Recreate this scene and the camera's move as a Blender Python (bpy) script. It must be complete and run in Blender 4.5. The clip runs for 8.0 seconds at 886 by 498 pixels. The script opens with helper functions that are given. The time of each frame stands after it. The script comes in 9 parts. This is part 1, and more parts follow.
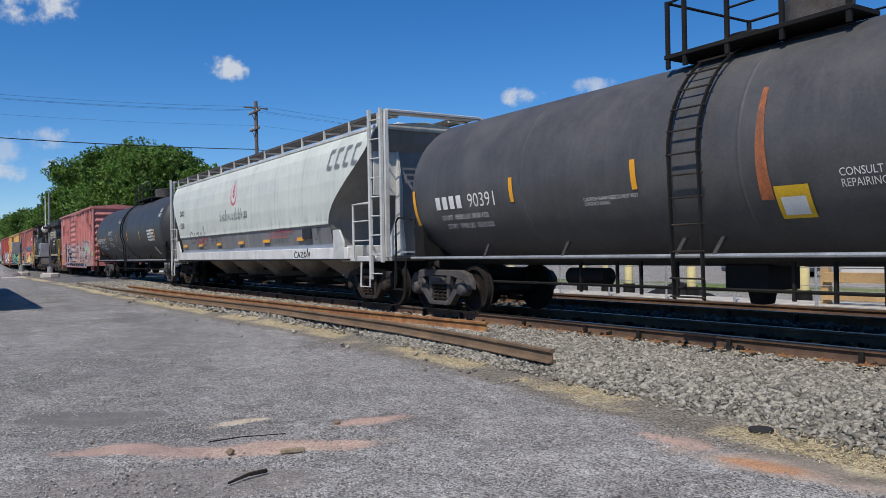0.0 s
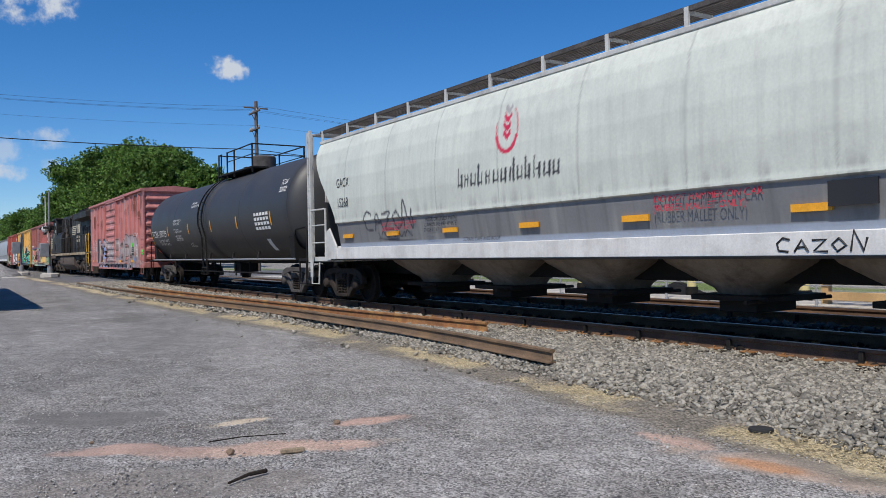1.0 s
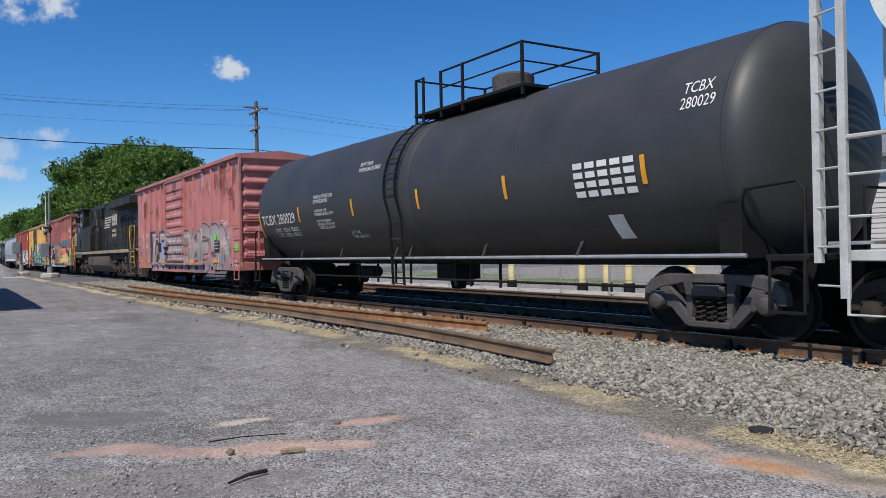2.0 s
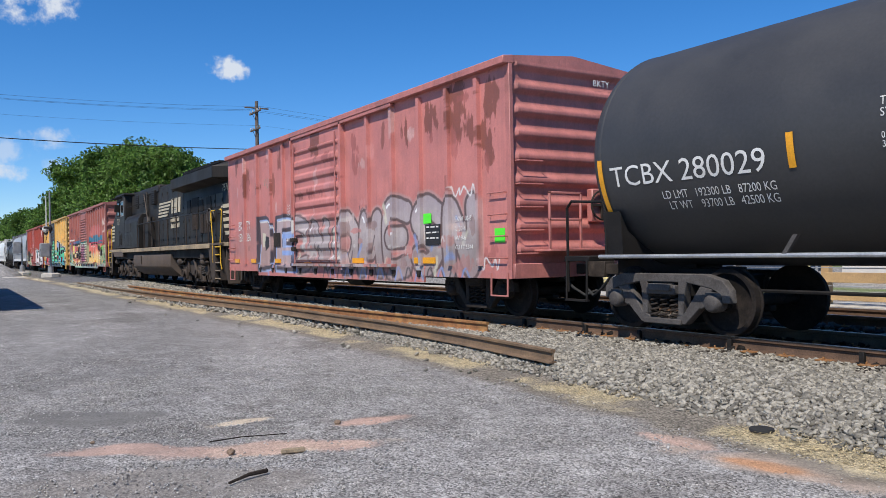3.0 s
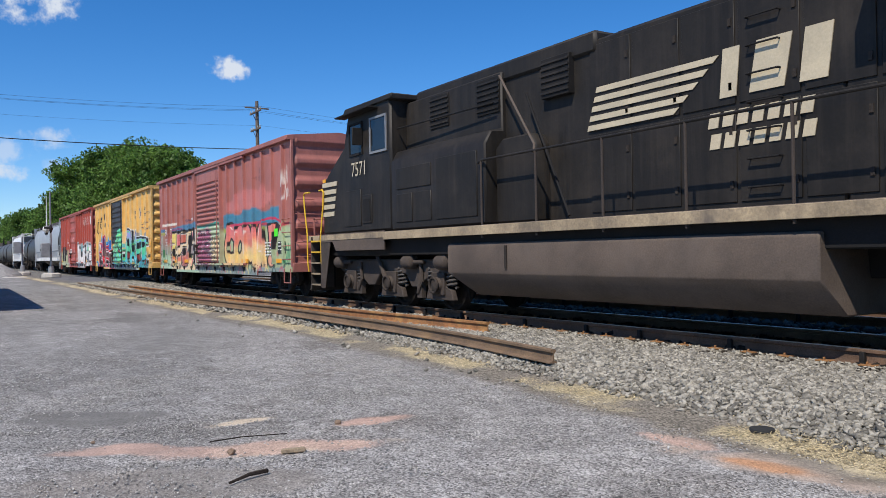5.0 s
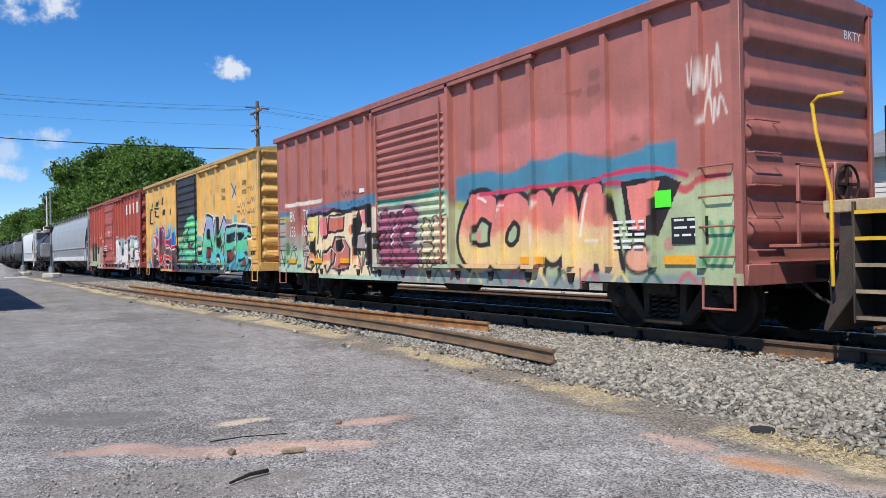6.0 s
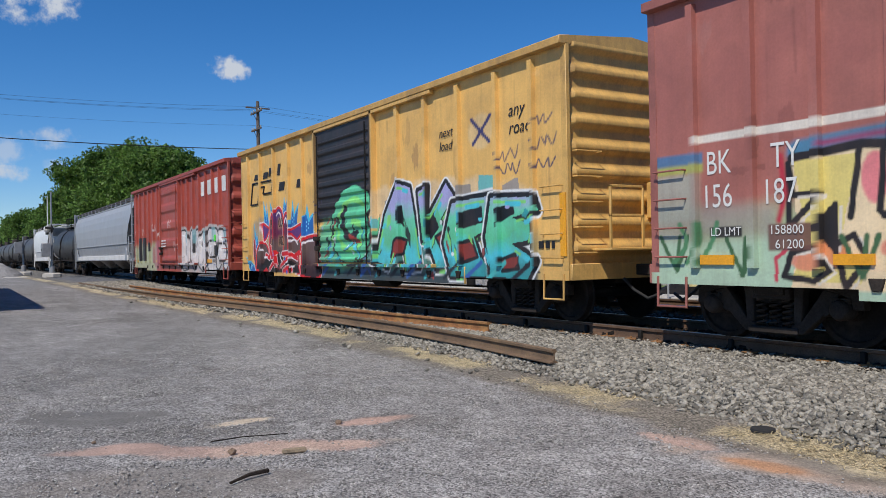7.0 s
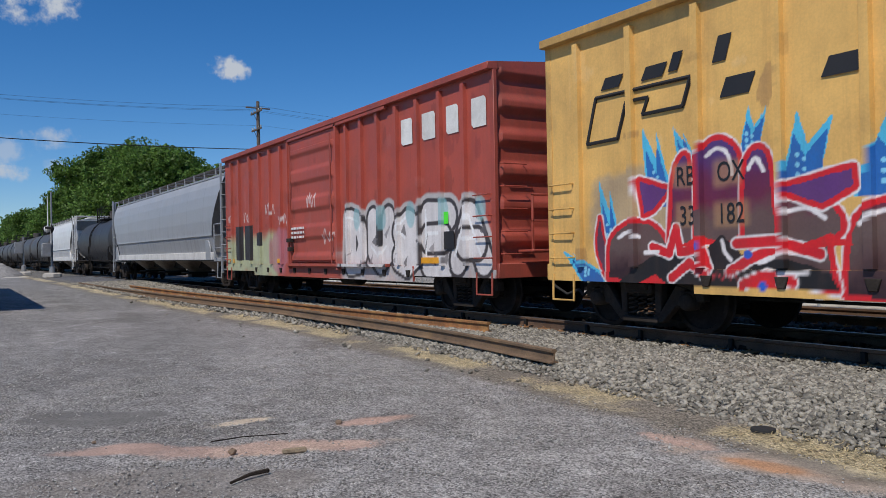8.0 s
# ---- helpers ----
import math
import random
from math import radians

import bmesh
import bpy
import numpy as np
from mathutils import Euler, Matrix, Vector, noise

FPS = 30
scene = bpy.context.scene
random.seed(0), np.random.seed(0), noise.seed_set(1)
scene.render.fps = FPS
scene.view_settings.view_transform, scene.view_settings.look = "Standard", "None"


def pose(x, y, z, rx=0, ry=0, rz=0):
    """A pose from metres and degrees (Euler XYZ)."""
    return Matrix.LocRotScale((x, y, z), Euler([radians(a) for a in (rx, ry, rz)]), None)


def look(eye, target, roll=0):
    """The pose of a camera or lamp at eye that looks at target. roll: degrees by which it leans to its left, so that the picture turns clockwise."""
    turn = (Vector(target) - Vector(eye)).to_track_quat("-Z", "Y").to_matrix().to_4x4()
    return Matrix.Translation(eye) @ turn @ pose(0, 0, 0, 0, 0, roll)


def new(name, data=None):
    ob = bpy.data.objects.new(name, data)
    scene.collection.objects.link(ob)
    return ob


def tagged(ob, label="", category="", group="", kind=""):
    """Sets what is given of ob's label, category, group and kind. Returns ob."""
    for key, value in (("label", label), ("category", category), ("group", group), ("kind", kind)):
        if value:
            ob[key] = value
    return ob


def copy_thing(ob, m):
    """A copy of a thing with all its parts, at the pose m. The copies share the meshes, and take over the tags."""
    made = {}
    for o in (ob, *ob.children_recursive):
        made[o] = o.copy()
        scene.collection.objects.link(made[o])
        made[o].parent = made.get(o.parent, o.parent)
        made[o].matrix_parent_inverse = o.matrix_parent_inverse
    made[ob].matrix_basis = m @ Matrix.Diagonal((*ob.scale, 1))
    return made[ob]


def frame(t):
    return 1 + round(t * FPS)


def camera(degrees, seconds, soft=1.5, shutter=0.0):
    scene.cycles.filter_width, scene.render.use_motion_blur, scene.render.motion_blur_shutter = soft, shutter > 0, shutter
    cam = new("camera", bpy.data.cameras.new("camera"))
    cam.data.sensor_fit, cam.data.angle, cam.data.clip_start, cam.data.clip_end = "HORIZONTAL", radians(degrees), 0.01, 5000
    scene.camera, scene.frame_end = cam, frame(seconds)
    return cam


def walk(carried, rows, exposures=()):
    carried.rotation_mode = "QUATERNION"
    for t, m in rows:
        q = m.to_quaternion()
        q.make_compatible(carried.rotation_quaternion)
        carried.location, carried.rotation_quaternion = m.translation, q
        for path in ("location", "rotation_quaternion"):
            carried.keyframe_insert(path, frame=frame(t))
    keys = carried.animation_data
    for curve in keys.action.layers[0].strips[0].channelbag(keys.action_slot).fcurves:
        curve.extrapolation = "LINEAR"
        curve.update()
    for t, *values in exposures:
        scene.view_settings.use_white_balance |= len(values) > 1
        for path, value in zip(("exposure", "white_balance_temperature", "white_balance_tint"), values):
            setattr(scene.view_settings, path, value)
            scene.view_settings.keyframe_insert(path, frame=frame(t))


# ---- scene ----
# Camera: stands still on the lot, with a slight drift of the aim.
cam = camera(58.70, 8.0, soft=0.6)
EYE = Vector((0.0, -9.6876, 1.2015))
AIM = Vector((-8.43948, 5.36411, 0.03949)).normalized()
SIDE = Vector((0.5364, 0.8440, 0.0))


def aim(d):
    return look(EYE, EYE + AIM * 10.0 + SIDE * d, -1.0836)


walk(cam, [(0.0, aim(0.0136)), (1.5, aim(0.0130)), (3.0, aim(0.0060)), (4.5, aim(0.0030)), (6.0, aim(-0.0020)), (7.0, aim(-0.0075)), (8.0, aim(-0.0095))],
     exposures=[(0.0, -0.28), (1.0, -0.26), (1.7, -0.26), (2.8, -0.02), (3.5, 0.0), (4.5, -0.02), (5.8, 0.08), (6.0, 0.08), (6.5, -0.14), (7.0, -0.32), (8.0, -0.50)])

# ---- light ----
SUN = Vector((0.38, -0.64, 1.0)).normalized()
world = bpy.data.worlds.new("sky")
scene.world = world
world.use_nodes = True
wn, wl = world.node_tree.nodes, world.node_tree.links
wn.clear()


def wnode(kind, **kw):
    n = wn.new(kind)
    for k, v in kw.items():
        if k == "op":
            n.operation = v
        else:
            n.inputs[int(k[1:])].default_value = v
    return n


sky = wn.new("ShaderNodeTexSky")
sky.sky_type, sky.sun_disc = "NISHITA", False
sky.sun_elevation = math.asin(SUN.z)
sky.sun_rotation = math.atan2(SUN.x, SUN.y)
sky.air_density, sky.dust_density, sky.ozone_density, sky.altitude = 1.0, 0.0, 4.0, 800.0
hue = wn.new("ShaderNodeHueSaturation")
hue.inputs["Saturation"].default_value = 1.22
hue.inputs["Value"].default_value = 1.0
tint = wn.new("ShaderNodeVectorMath")
tint.operation = "MULTIPLY"
tint.inputs[1].default_value = (0.97, 1.07, 1.25)
wl.new(sky.outputs[0], tint.inputs[0])
wl.new(tint.outputs[0], hue.inputs["Color"])
coord = wn.new("ShaderNodeTexCoord")
puff = wn.new("ShaderNodeTexNoise")
puff.inputs["Scale"].default_value, puff.inputs["Detail"].default_value, puff.inputs["Roughness"].default_value = 26.0, 7.0, 0.62
wl.new(coord.outputs["Generated"], puff.inputs["Vector"])
# small fair-weather clouds: azimuth (degrees from -x towards +y), elevation, half width, half height, density
CLOUDS = [(17.5, 13.0, 2.0, 1.25, 1.3), (5.4, 16.4, 5.0, 2.1, 1.1), (6.1, 7.9, 3.0, 1.0, 0.62), (3.4, 6.9, 2.6, 1.5, 0.5), (4.0, 5.6, 1.9, 0.85, 0.8), (6.2, 6.0, 1.4, 0.8, 0.5), (15.8, 6.1, 1.6, 0.6, 0.8),
          (38.7, 11.1, 2.3, 1.2, 0.9), (43.5, 11.5, 2.4, 0.85, 0.7), (-40.0, 30.0, 9.0, 3.0, 1.0), (95.0, 24.0, 10.0, 3.0, 1.0), (180.0, 35.0, 12.0, 4.0, 1.0)]
total = None
for az, el, w, h, dens in CLOUDS:
    a, e = radians(az), radians(el)
    c = Vector((-math.cos(a) * math.cos(e), math.sin(a) * math.cos(e), math.sin(e)))
    r = Vector((math.sin(a), math.cos(a), 0.0))
    u = r.cross(-c).normalized()
    if u.z < 0:
        u = -u
    sq = []
    for axis, size in ((r, w), (u, h)):
        dot = wnode("ShaderNodeVectorMath", op="DOT_PRODUCT")
        wl.new(coord.outputs["Generated"], dot.inputs[0])
        dot.inputs[1].default_value = axis / math.sin(radians(size))
        p = wnode("ShaderNodeMath", op="MULTIPLY")
        wl.new(dot.outputs["Value"], p.inputs[0]), wl.new(dot.outputs["Value"], p.inputs[1])
        sq.append(p)
    add = wnode("ShaderNodeMath", op="ADD")
    wl.new(sq[0].outputs[0], add.inputs[0]), wl.new(sq[1].outputs[0], add.inputs[1])
    inv = wnode("ShaderNodeMath", op="SUBTRACT", i0=0.55)
    wl.new(add.outputs[0], inv.inputs[1])
    front = wnode("ShaderNodeVectorMath", op="DOT_PRODUCT")
    wl.new(coord.outputs["Generated"], front.inputs[0])
    front.inputs[1].default_value = c
    gate = wnode("ShaderNodeMath", op="GREATER_THAN", i1=0.7)
    wl.new(front.outputs["Value"], gate.inputs[0])
    ns = wnode("ShaderNodeMath", op="MULTIPLY_ADD", i1=3.4, i2=-1.75)
    wl.new(puff.outputs["Fac"], ns.inputs[0])
    sm = wnode("ShaderNodeMath", op="ADD")
    wl.new(inv.outputs[0], sm.inputs[0]), wl.new(ns.outputs[0], sm.inputs[1])
    ramp = wn.new("ShaderNodeMapRange")
    ramp.interpolation_type = "SMOOTHSTEP"
    ramp.inputs[1].default_value, ramp.inputs[2].default_value = 0.0, 0.85
    ramp.inputs[3].default_value, ramp.inputs[4].default_value = 0.0, dens
    wl.new(sm.outputs[0], ramp.inputs[0])
    cut = wnode("ShaderNodeMath", op="MULTIPLY")
    wl.new(ramp.outputs[0], cut.inputs[0]), wl.new(gate.outputs[0], cut.inputs[1])
    if total is None:
        total = cut
    else:
        mx = wnode("ShaderNodeMath", op="MAXIMUM")
        wl.new(total.outputs[0], mx.inputs[0]), wl.new(cut.outputs[0], mx.inputs[1])
        total = mx
clampd = wnode("ShaderNodeMath", op="MINIMUM", i1=0.95)
wl.new(total.outputs[0], clampd.inputs[0])
mixc = wn.new("ShaderNodeMix")
mixc.data_type = "RGBA"
wl.new(clampd.outputs[0], mixc.inputs["Factor"]), wl.new(hue.outputs[0], mixc.inputs[6])
mixc.inputs[7].default_value = (6.6, 7.1, 7.9, 1)
back = wn.new("ShaderNodeBackground")
back.inputs["Strength"].default_value = 0.108
wl.new(mixc.outputs[2], back.inputs["Color"])
wout = wn.new("ShaderNodeOutputWorld")
wl.new(back.outputs[0], wout.inputs[0])

sun = new("sun", bpy.data.lights.new("sun", "SUN"))
sun.data.energy, sun.data.angle, sun.data.color = 5.0, radians(0.53), (1.0, 0.935, 0.845)
sun.rotation_euler = SUN.to_track_quat("Z", "Y").to_euler()
sun.location = (0, 0, 40)

# ---- materials ----


def surf(name, col, rough=0.6, metal=0.0, var=0.25, scale=1.2, fine=40.0, grain=0.15, bump=0.15, attr=False, dirt=None, dirt_amount=0.0, streak=0.0, dirt_scale=0.9, rvar=0.12, island=0.0, objvar=0.0, spec=0.5):
    """A node material: base colour (or the painted attribute), mottled at two scales, with patches and vertical streaks of dirt and fine relief."""
    m = bpy.data.materials.new(name)
    m.use_nodes = True
    n, l = m.node_tree.nodes, m.node_tree.links
    b = n["Principled BSDF"]
    b.inputs["Metallic"].default_value = metal
    b.inputs["Specular IOR Level"].default_value = spec
    tc = n.new("ShaderNodeTexCoord")

    def noise_at(sc, detail=5.0, rough_=0.6, stretch=None):
        t = n.new("ShaderNodeTexNoise")
        t.inputs["Scale"].default_value, t.inputs["Detail"].default_value, t.inputs["Roughness"].default_value = sc, detail, rough_
        if stretch:
            mp = n.new("ShaderNodeMapping")
            mp.inputs["Scale"].default_value = stretch
            l.new(tc.outputs["Object"], mp.inputs["Vector"]), l.new(mp.outputs[0], t.inputs["Vector"])
        else:
            l.new(tc.outputs["Object"], t.inputs["Vector"])
        return t.outputs["Fac"]

    def span(src, lo, hi, a=0.3, z=0.7):
        r = n.new("ShaderNodeMapRange")
        r.inputs[1].default_value, r.inputs[2].default_value, r.inputs[3].default_value, r.inputs[4].default_value = a, z, lo, hi
        l.new(src, r.inputs[0])
        return r.outputs[0]

    def times(c, f):
        v = n.new("ShaderNodeVectorMath")
        v.operation = "SCALE"
        l.new(c, v.inputs[0]), l.new(f, v.inputs["Scale"])
        return v.outputs[0]

    if attr:
        at = n.new("ShaderNodeAttribute")
        at.attribute_name = "paint"
        c = at.outputs["Color"]
    else:
        rgb = n.new("ShaderNodeRGB")
        rgb.outputs[0].default_value = (*col, 1)
        c = rgb.outputs[0]
    coarse, small = noise_at(scale), noise_at(fine, 3.0)
    c = times(c, span(coarse, 1 - var, 1 + var))
    c = times(c, span(small, 1 - grain, 1 + grain))
    if island:
        g = n.new("ShaderNodeNewGeometry")
        c = times(c, span(g.outputs["Random Per Island"], 1 - island, 1 + island, 0.0, 1.0))
    if objvar:
        oi = n.new("ShaderNodeObjectInfo")
        c = times(c, span(oi.outputs["Random"], 1 - objvar, 1 + objvar, 0.0, 1.0))
    if dirt:
        f = span(noise_at(dirt_scale, 8.0, 0.72), 0.0, dirt_amount, 0.48, 0.68)
        if streak:
            s = span(noise_at(1.0, 6.0, 0.7, (7.0, 7.0, 0.35)), 0.0, streak, 0.46, 0.72)
            ad = n.new("ShaderNodeMath")
            ad.operation, ad.use_clamp = "ADD", True
            l.new(f, ad.inputs[0]), l.new(s, ad.inputs[1])
            f = ad.outputs[0]
        mx = n.new("ShaderNodeMix")
        mx.data_type = "RGBA"
        mx.inputs[7].default_value = (*dirt, 1)
        l.new(f, mx.inputs["Factor"]), l.new(c, mx.inputs[6])
        c = mx.outputs[2]
    l.new(c, b.inputs["Base Color"])
    l.new(span(coarse, max(0.03, rough - rvar), min(1, rough + rvar)), b.inputs["Roughness"])
    if bump:
        bp = n.new("ShaderNodeBump")
        bp.inputs["Strength"].default_value, bp.inputs["Distance"].default_value = bump, 0.02
        l.new(small, bp.inputs["Height"]), l.new(bp.outputs[0], b.inputs["Normal"])
    return m


GRIME = (0.055, 0.042, 0.032)
M = {
    "paint": surf("weathered_paint", (1, 1, 1), 0.55, var=0.10, scale=1.6, fine=30, grain=0.06, bump=0.05, attr=True, dirt=(0.11, 0.06, 0.045), dirt_amount=0.24, streak=0.16),
    "soil": surf("lot_surface", (1, 1, 1), 0.9, var=0.14, scale=2.2, fine=130, grain=0.35, bump=0.9, attr=True, spec=0.25),
    "stone": surf("ballast_stone", (0.262, 0.242, 0.203), 0.9, var=0.16, scale=8, fine=70, grain=0.2, bump=0.4, island=0.55, spec=0.3),
    # near-black: the shade under the train is put into this colour
    "stone_dark": surf("shaded_ballast", (0.020, 0.017, 0.015), 0.9, var=0.2, scale=8, fine=70, grain=0.2, bump=0.4, island=0.4, spec=0.08),
    # darker copy of the ballast stone, with the train's shadow in the colour
    "stone_mid": surf("far_ballast_shaded", (0.10, 0.088, 0.076), 0.9, var=0.2, scale=8, fine=70, grain=0.2, bump=0.4, island=0.5, spec=0.15),
    "pebble": surf("loose_chip", (0.35, 0.335, 0.315), 0.9, var=0.2, scale=8, fine=70, grain=0.2, bump=0.3, island=0.55, spec=0.3),
    "litter_wood": surf("sun_bleached_wood", (0.30, 0.23, 0.15), 0.9, var=0.3, scale=12, fine=60, grain=0.3, bump=0.4),
    "litter_stone": surf("brown_stone", (0.21, 0.145, 0.10), 0.9, var=0.25, scale=9, fine=60, grain=0.25, bump=0.4),
    "straw": surf("dry_straw", (0.47, 0.385, 0.225), 0.9, var=0.3, scale=5, grain=0.3, bump=0.0, island=0.4, spec=0.2),
    "rail": surf("rail_web", (0.105, 0.066, 0.045), 0.85, 0.0, spec=0.15, var=0.3, scale=3, fine=60, grain=0.3, bump=0.3, dirt=(0.24, 0.14, 0.085), dirt_amount=0.7),
    "rail_top": surf("rail_tread", (0.36, 0.34, 0.32), 0.42, 1.0, var=0.1, scale=4, grain=0.1, bump=0.02),
    "rust": surf("rusty_steel", (0.26, 0.115, 0.045), 0.85, 0.1, var=0.35, scale=4, fine=50, grain=0.35, bump=0.4, dirt=(0.42, 0.24, 0.08), dirt_amount=0.8, dirt_scale=2.0),
    "rust_dull": surf("rusty_steel_dull", (0.16, 0.105, 0.065), 0.9, 0.1, var=0.3, scale=3, fine=50, grain=0.35, bump=0.4, dirt=(0.25, 0.155, 0.075), dirt_amount=0.5, dirt_scale=0.8),
    "tie": surf("creosote_wood", (0.028, 0.022, 0.018), 0.95, spec=0.1, var=0.35, scale=3, fine=60, grain=0.3, bump=0.6, objvar=0.3),
    "asphalt": surf("road_asphalt", (0.16, 0.16, 0.165), 0.9, var=0.2, scale=0.6, fine=45, grain=0.3, bump=0.5),
    "concrete": surf("old_concrete", (0.47, 0.44, 0.39), 0.9, var=0.15, scale=1.5, fine=40, grain=0.15, bump=0.3, dirt=(0.2, 0.17, 0.13), dirt_amount=0.5),
    "tank": surf("black_tank_paint", (0.070, 0.069, 0.069), 0.55, var=0.22, scale=0.9, fine=25, grain=0.12, bump=0.03, dirt=(0.115, 0.108, 0.10), dirt_amount=0.28, streak=0.42, rvar=0.07),
    "tank_new": surf("black_tank_paint_clean", (0.042, 0.042, 0.043), 0.52, var=0.15, scale=0.9, fine=25, grain=0.10, bump=0.02, dirt=(0.06, 0.056, 0.052), dirt_amount=0.15, streak=0.10, rvar=0.05),
    "steel": surf("cast_steel_dusty", (0.032, 0.026, 0.022), 0.85, 0.0, spec=0.2, var=0.3, scale=3, fine=50, grain=0.25, bump=0.25, dirt=(0.09, 0.07, 0.058), dirt_amount=0.5, dirt_scale=2.5),
    "steel_grey": surf("cast_steel_grey", (0.085, 0.078, 0.074), 0.8, 0.0, spec=0.2, var=0.3, scale=3, fine=50, grain=0.25, bump=0.25, dirt=(0.04, 0.03, 0.026), dirt_amount=0.7, dirt_scale=2.5),
    "wheel": surf("wheel_steel", (0.012, 0.010, 0.009), 0.8, 0.0, spec=0.2, var=0.35, scale=4, fine=40, grain=0.3, bump=0.15, dirt=(0.06, 0.045, 0.037), dirt_amount=0.5, dirt_scale=3),
    "tread": surf("wheel_tread", (0.36, 0.35, 0.34), 0.32, 1.0, var=0.1, scale=5, bump=0.0),
    "black": surf("sooty_black", (0.011, 0.010, 0.0095), 0.75, spec=0.25, var=0.3, scale=2, fine=40, grain=0.2, bump=0.1, dirt=(0.035, 0.029, 0.025), dirt_amount=0.4),
    "loco": surf("loco_black_paint", (0.0185, 0.0162, 0.0140), 0.56, var=0.25, scale=0.8, fine=25, grain=0.12, bump=0.03, dirt=(0.062, 0.050, 0.040), dirt_amount=0.34, streak=0.30, rvar=0.08, spec=0.22),
    "loco_dirty": surf("loco_underframe", (0.092, 0.068, 0.052), 0.8, var=0.3, scale=1.5, fine=40, grain=0.2, bump=0.15, dirt=(0.13, 0.10, 0.08), dirt_amount=0.6),
    "truck_dirt": surf("truck_road_dirt", (0.048, 0.035, 0.027), 0.85, var=0.35, scale=2.5, fine=40, grain=0.25, bump=0.2, dirt=(0.09, 0.07, 0.057), dirt_amount=0.5, dirt_scale=2.0),
    "vent_brown": surf("vent_brown", (0.042, 0.031, 0.025), 0.85, var=0.25, scale=3, fine=40, grain=0.2, bump=0.1),
    "tan": surf("dirty_sill_cream", (0.36, 0.275, 0.17), 0.7, var=0.3, scale=1.5, fine=30, grain=0.2, bump=0.1, dirt=(0.10, 0.08, 0.065), dirt_amount=0.75, streak=0.3),
    "cream": surf("cream_stripe_paint", (0.52, 0.44, 0.30), 0.5, var=0.1, scale=2, grain=0.08, bump=0.0, dirt=(0.2, 0.17, 0.13), dirt_amount=0.3),
    "white": surf("white_paint", (0.75, 0.74, 0.70), 0.6, var=0.1, scale=2, grain=0.08, bump=0.02, dirt=(0.3, 0.27, 0.23), dirt_amount=0.35),
    "hopper": surf("hopper_grey_paint", (1, 1, 1), 0.5, var=0.07, scale=0.8, fine=25, grain=0.05, bump=0.03, attr=True, dirt=(0.25, 0.24, 0.22), dirt_amount=0.15, streak=0.22),
    "hopper_part": surf("hopper_white_steel", (0.55, 0.55, 0.52), 0.55, var=0.12, scale=2, grain=0.1, bump=0.05, dirt=(0.2, 0.17, 0.15), dirt_amount=0.5, streak=0.2),
    "hopper_bay": surf("stained_bay_steel", (0.25, 0.21, 0.175), 0.6, var=0.2, scale=1.5, fine=30, grain=0.12, bump=0.1, dirt=(0.11, 0.075, 0.055), dirt_amount=0.9, streak=0.5),
    "galv": surf("galvanised_steel", (0.42, 0.43, 0.44), 0.5, 0.5, var=0.15, scale=3, grain=0.15, bump=0.1),
    "yellow": surf("safety_yellow", (0.72, 0.43, 0.02), 0.5, var=0.12, scale=3, grain=0.1, bump=0.02, dirt=(0.15, 0.1, 0.04), dirt_amount=0.35),
    "orange": surf("reflector_orange", (0.80, 0.36, 0.02), 0.4, var=0.1, scale=5, grain=0.08, bump=0.0),
    "lime": surf("lime_tag", (0.10, 0.85, 0.04), 0.5, var=0.05, grain=0.03, bump=0.0),
    "ink": surf("black_stencil", (0.018, 0.018, 0.02), 0.6, var=0.15, grain=0.1, bump=0.0),
    "redink": surf("red_stencil", (0.42, 0.03, 0.05), 0.6, var=0.15, grain=0.1, bump=0.0),
    "glass": surf("dark_window_glass", (0.012, 0.014, 0.016), 0.06, 0.0, var=0.1, grain=0.0, bump=0.0, rvar=0.02),
    "lens": surf("headlight_glass", (0.55, 0.55, 0.52), 0.12, 0.6, var=0.05, grain=0.0, bump=0.0, rvar=0.03),
    "bark": surf("bark", (0.10, 0.075, 0.055), 0.9, var=0.3, scale=4, grain=0.3, bump=0.6),
    "leaf": surf("foliage", (0.115, 0.205, 0.040), 0.55, var=0.35, scale=0.35, fine=6, grain=0.25, bump=0.0, island=0.5, spec=0.3),
    "leaf_dark": surf("foliage_dark", (0.085, 0.160, 0.030), 0.55, var=0.35, scale=0.35, fine=6, grain=0.25, bump=0.0, island=0.5, spec=0.3),
    "pole": surf("weathered_pole", (0.13, 0.10, 0.08), 0.9, var=0.25, scale=3, grain=0.2, bump=0.3),
    "cable": surf("cable_black", (0.02, 0.02, 0.022), 0.6, var=0.1, bump=0.0),
    "alu": surf("signal_grey_metal", (0.26, 0.26, 0.26), 0.5, 0.3, var=0.15, scale=4, grain=0.1, bump=0.05),
    "wood": surf("tan_timber", (0.50, 0.33, 0.16), 0.8, var=0.2, scale=2, grain=0.15, bump=0.2),
    "brick": surf("brick_wall", (0.32, 0.14, 0.09), 0.9, var=0.2, scale=1, fine=14, grain=0.25, bump=0.3),
    "siding": surf("pale_siding", (0.55, 0.52, 0.47), 0.7, var=0.08, scale=1, grain=0.06, bump=0.05),
    "car_blue": surf("car_paint_blue_grey", (0.07, 0.10, 0.15), 0.25, 0.4, var=0.05, grain=0.03, bump=0.0),
    "rubber": surf("tyre_rubber", (0.02, 0.02, 0.02), 0.85, var=0.2, bump=0.1),
}



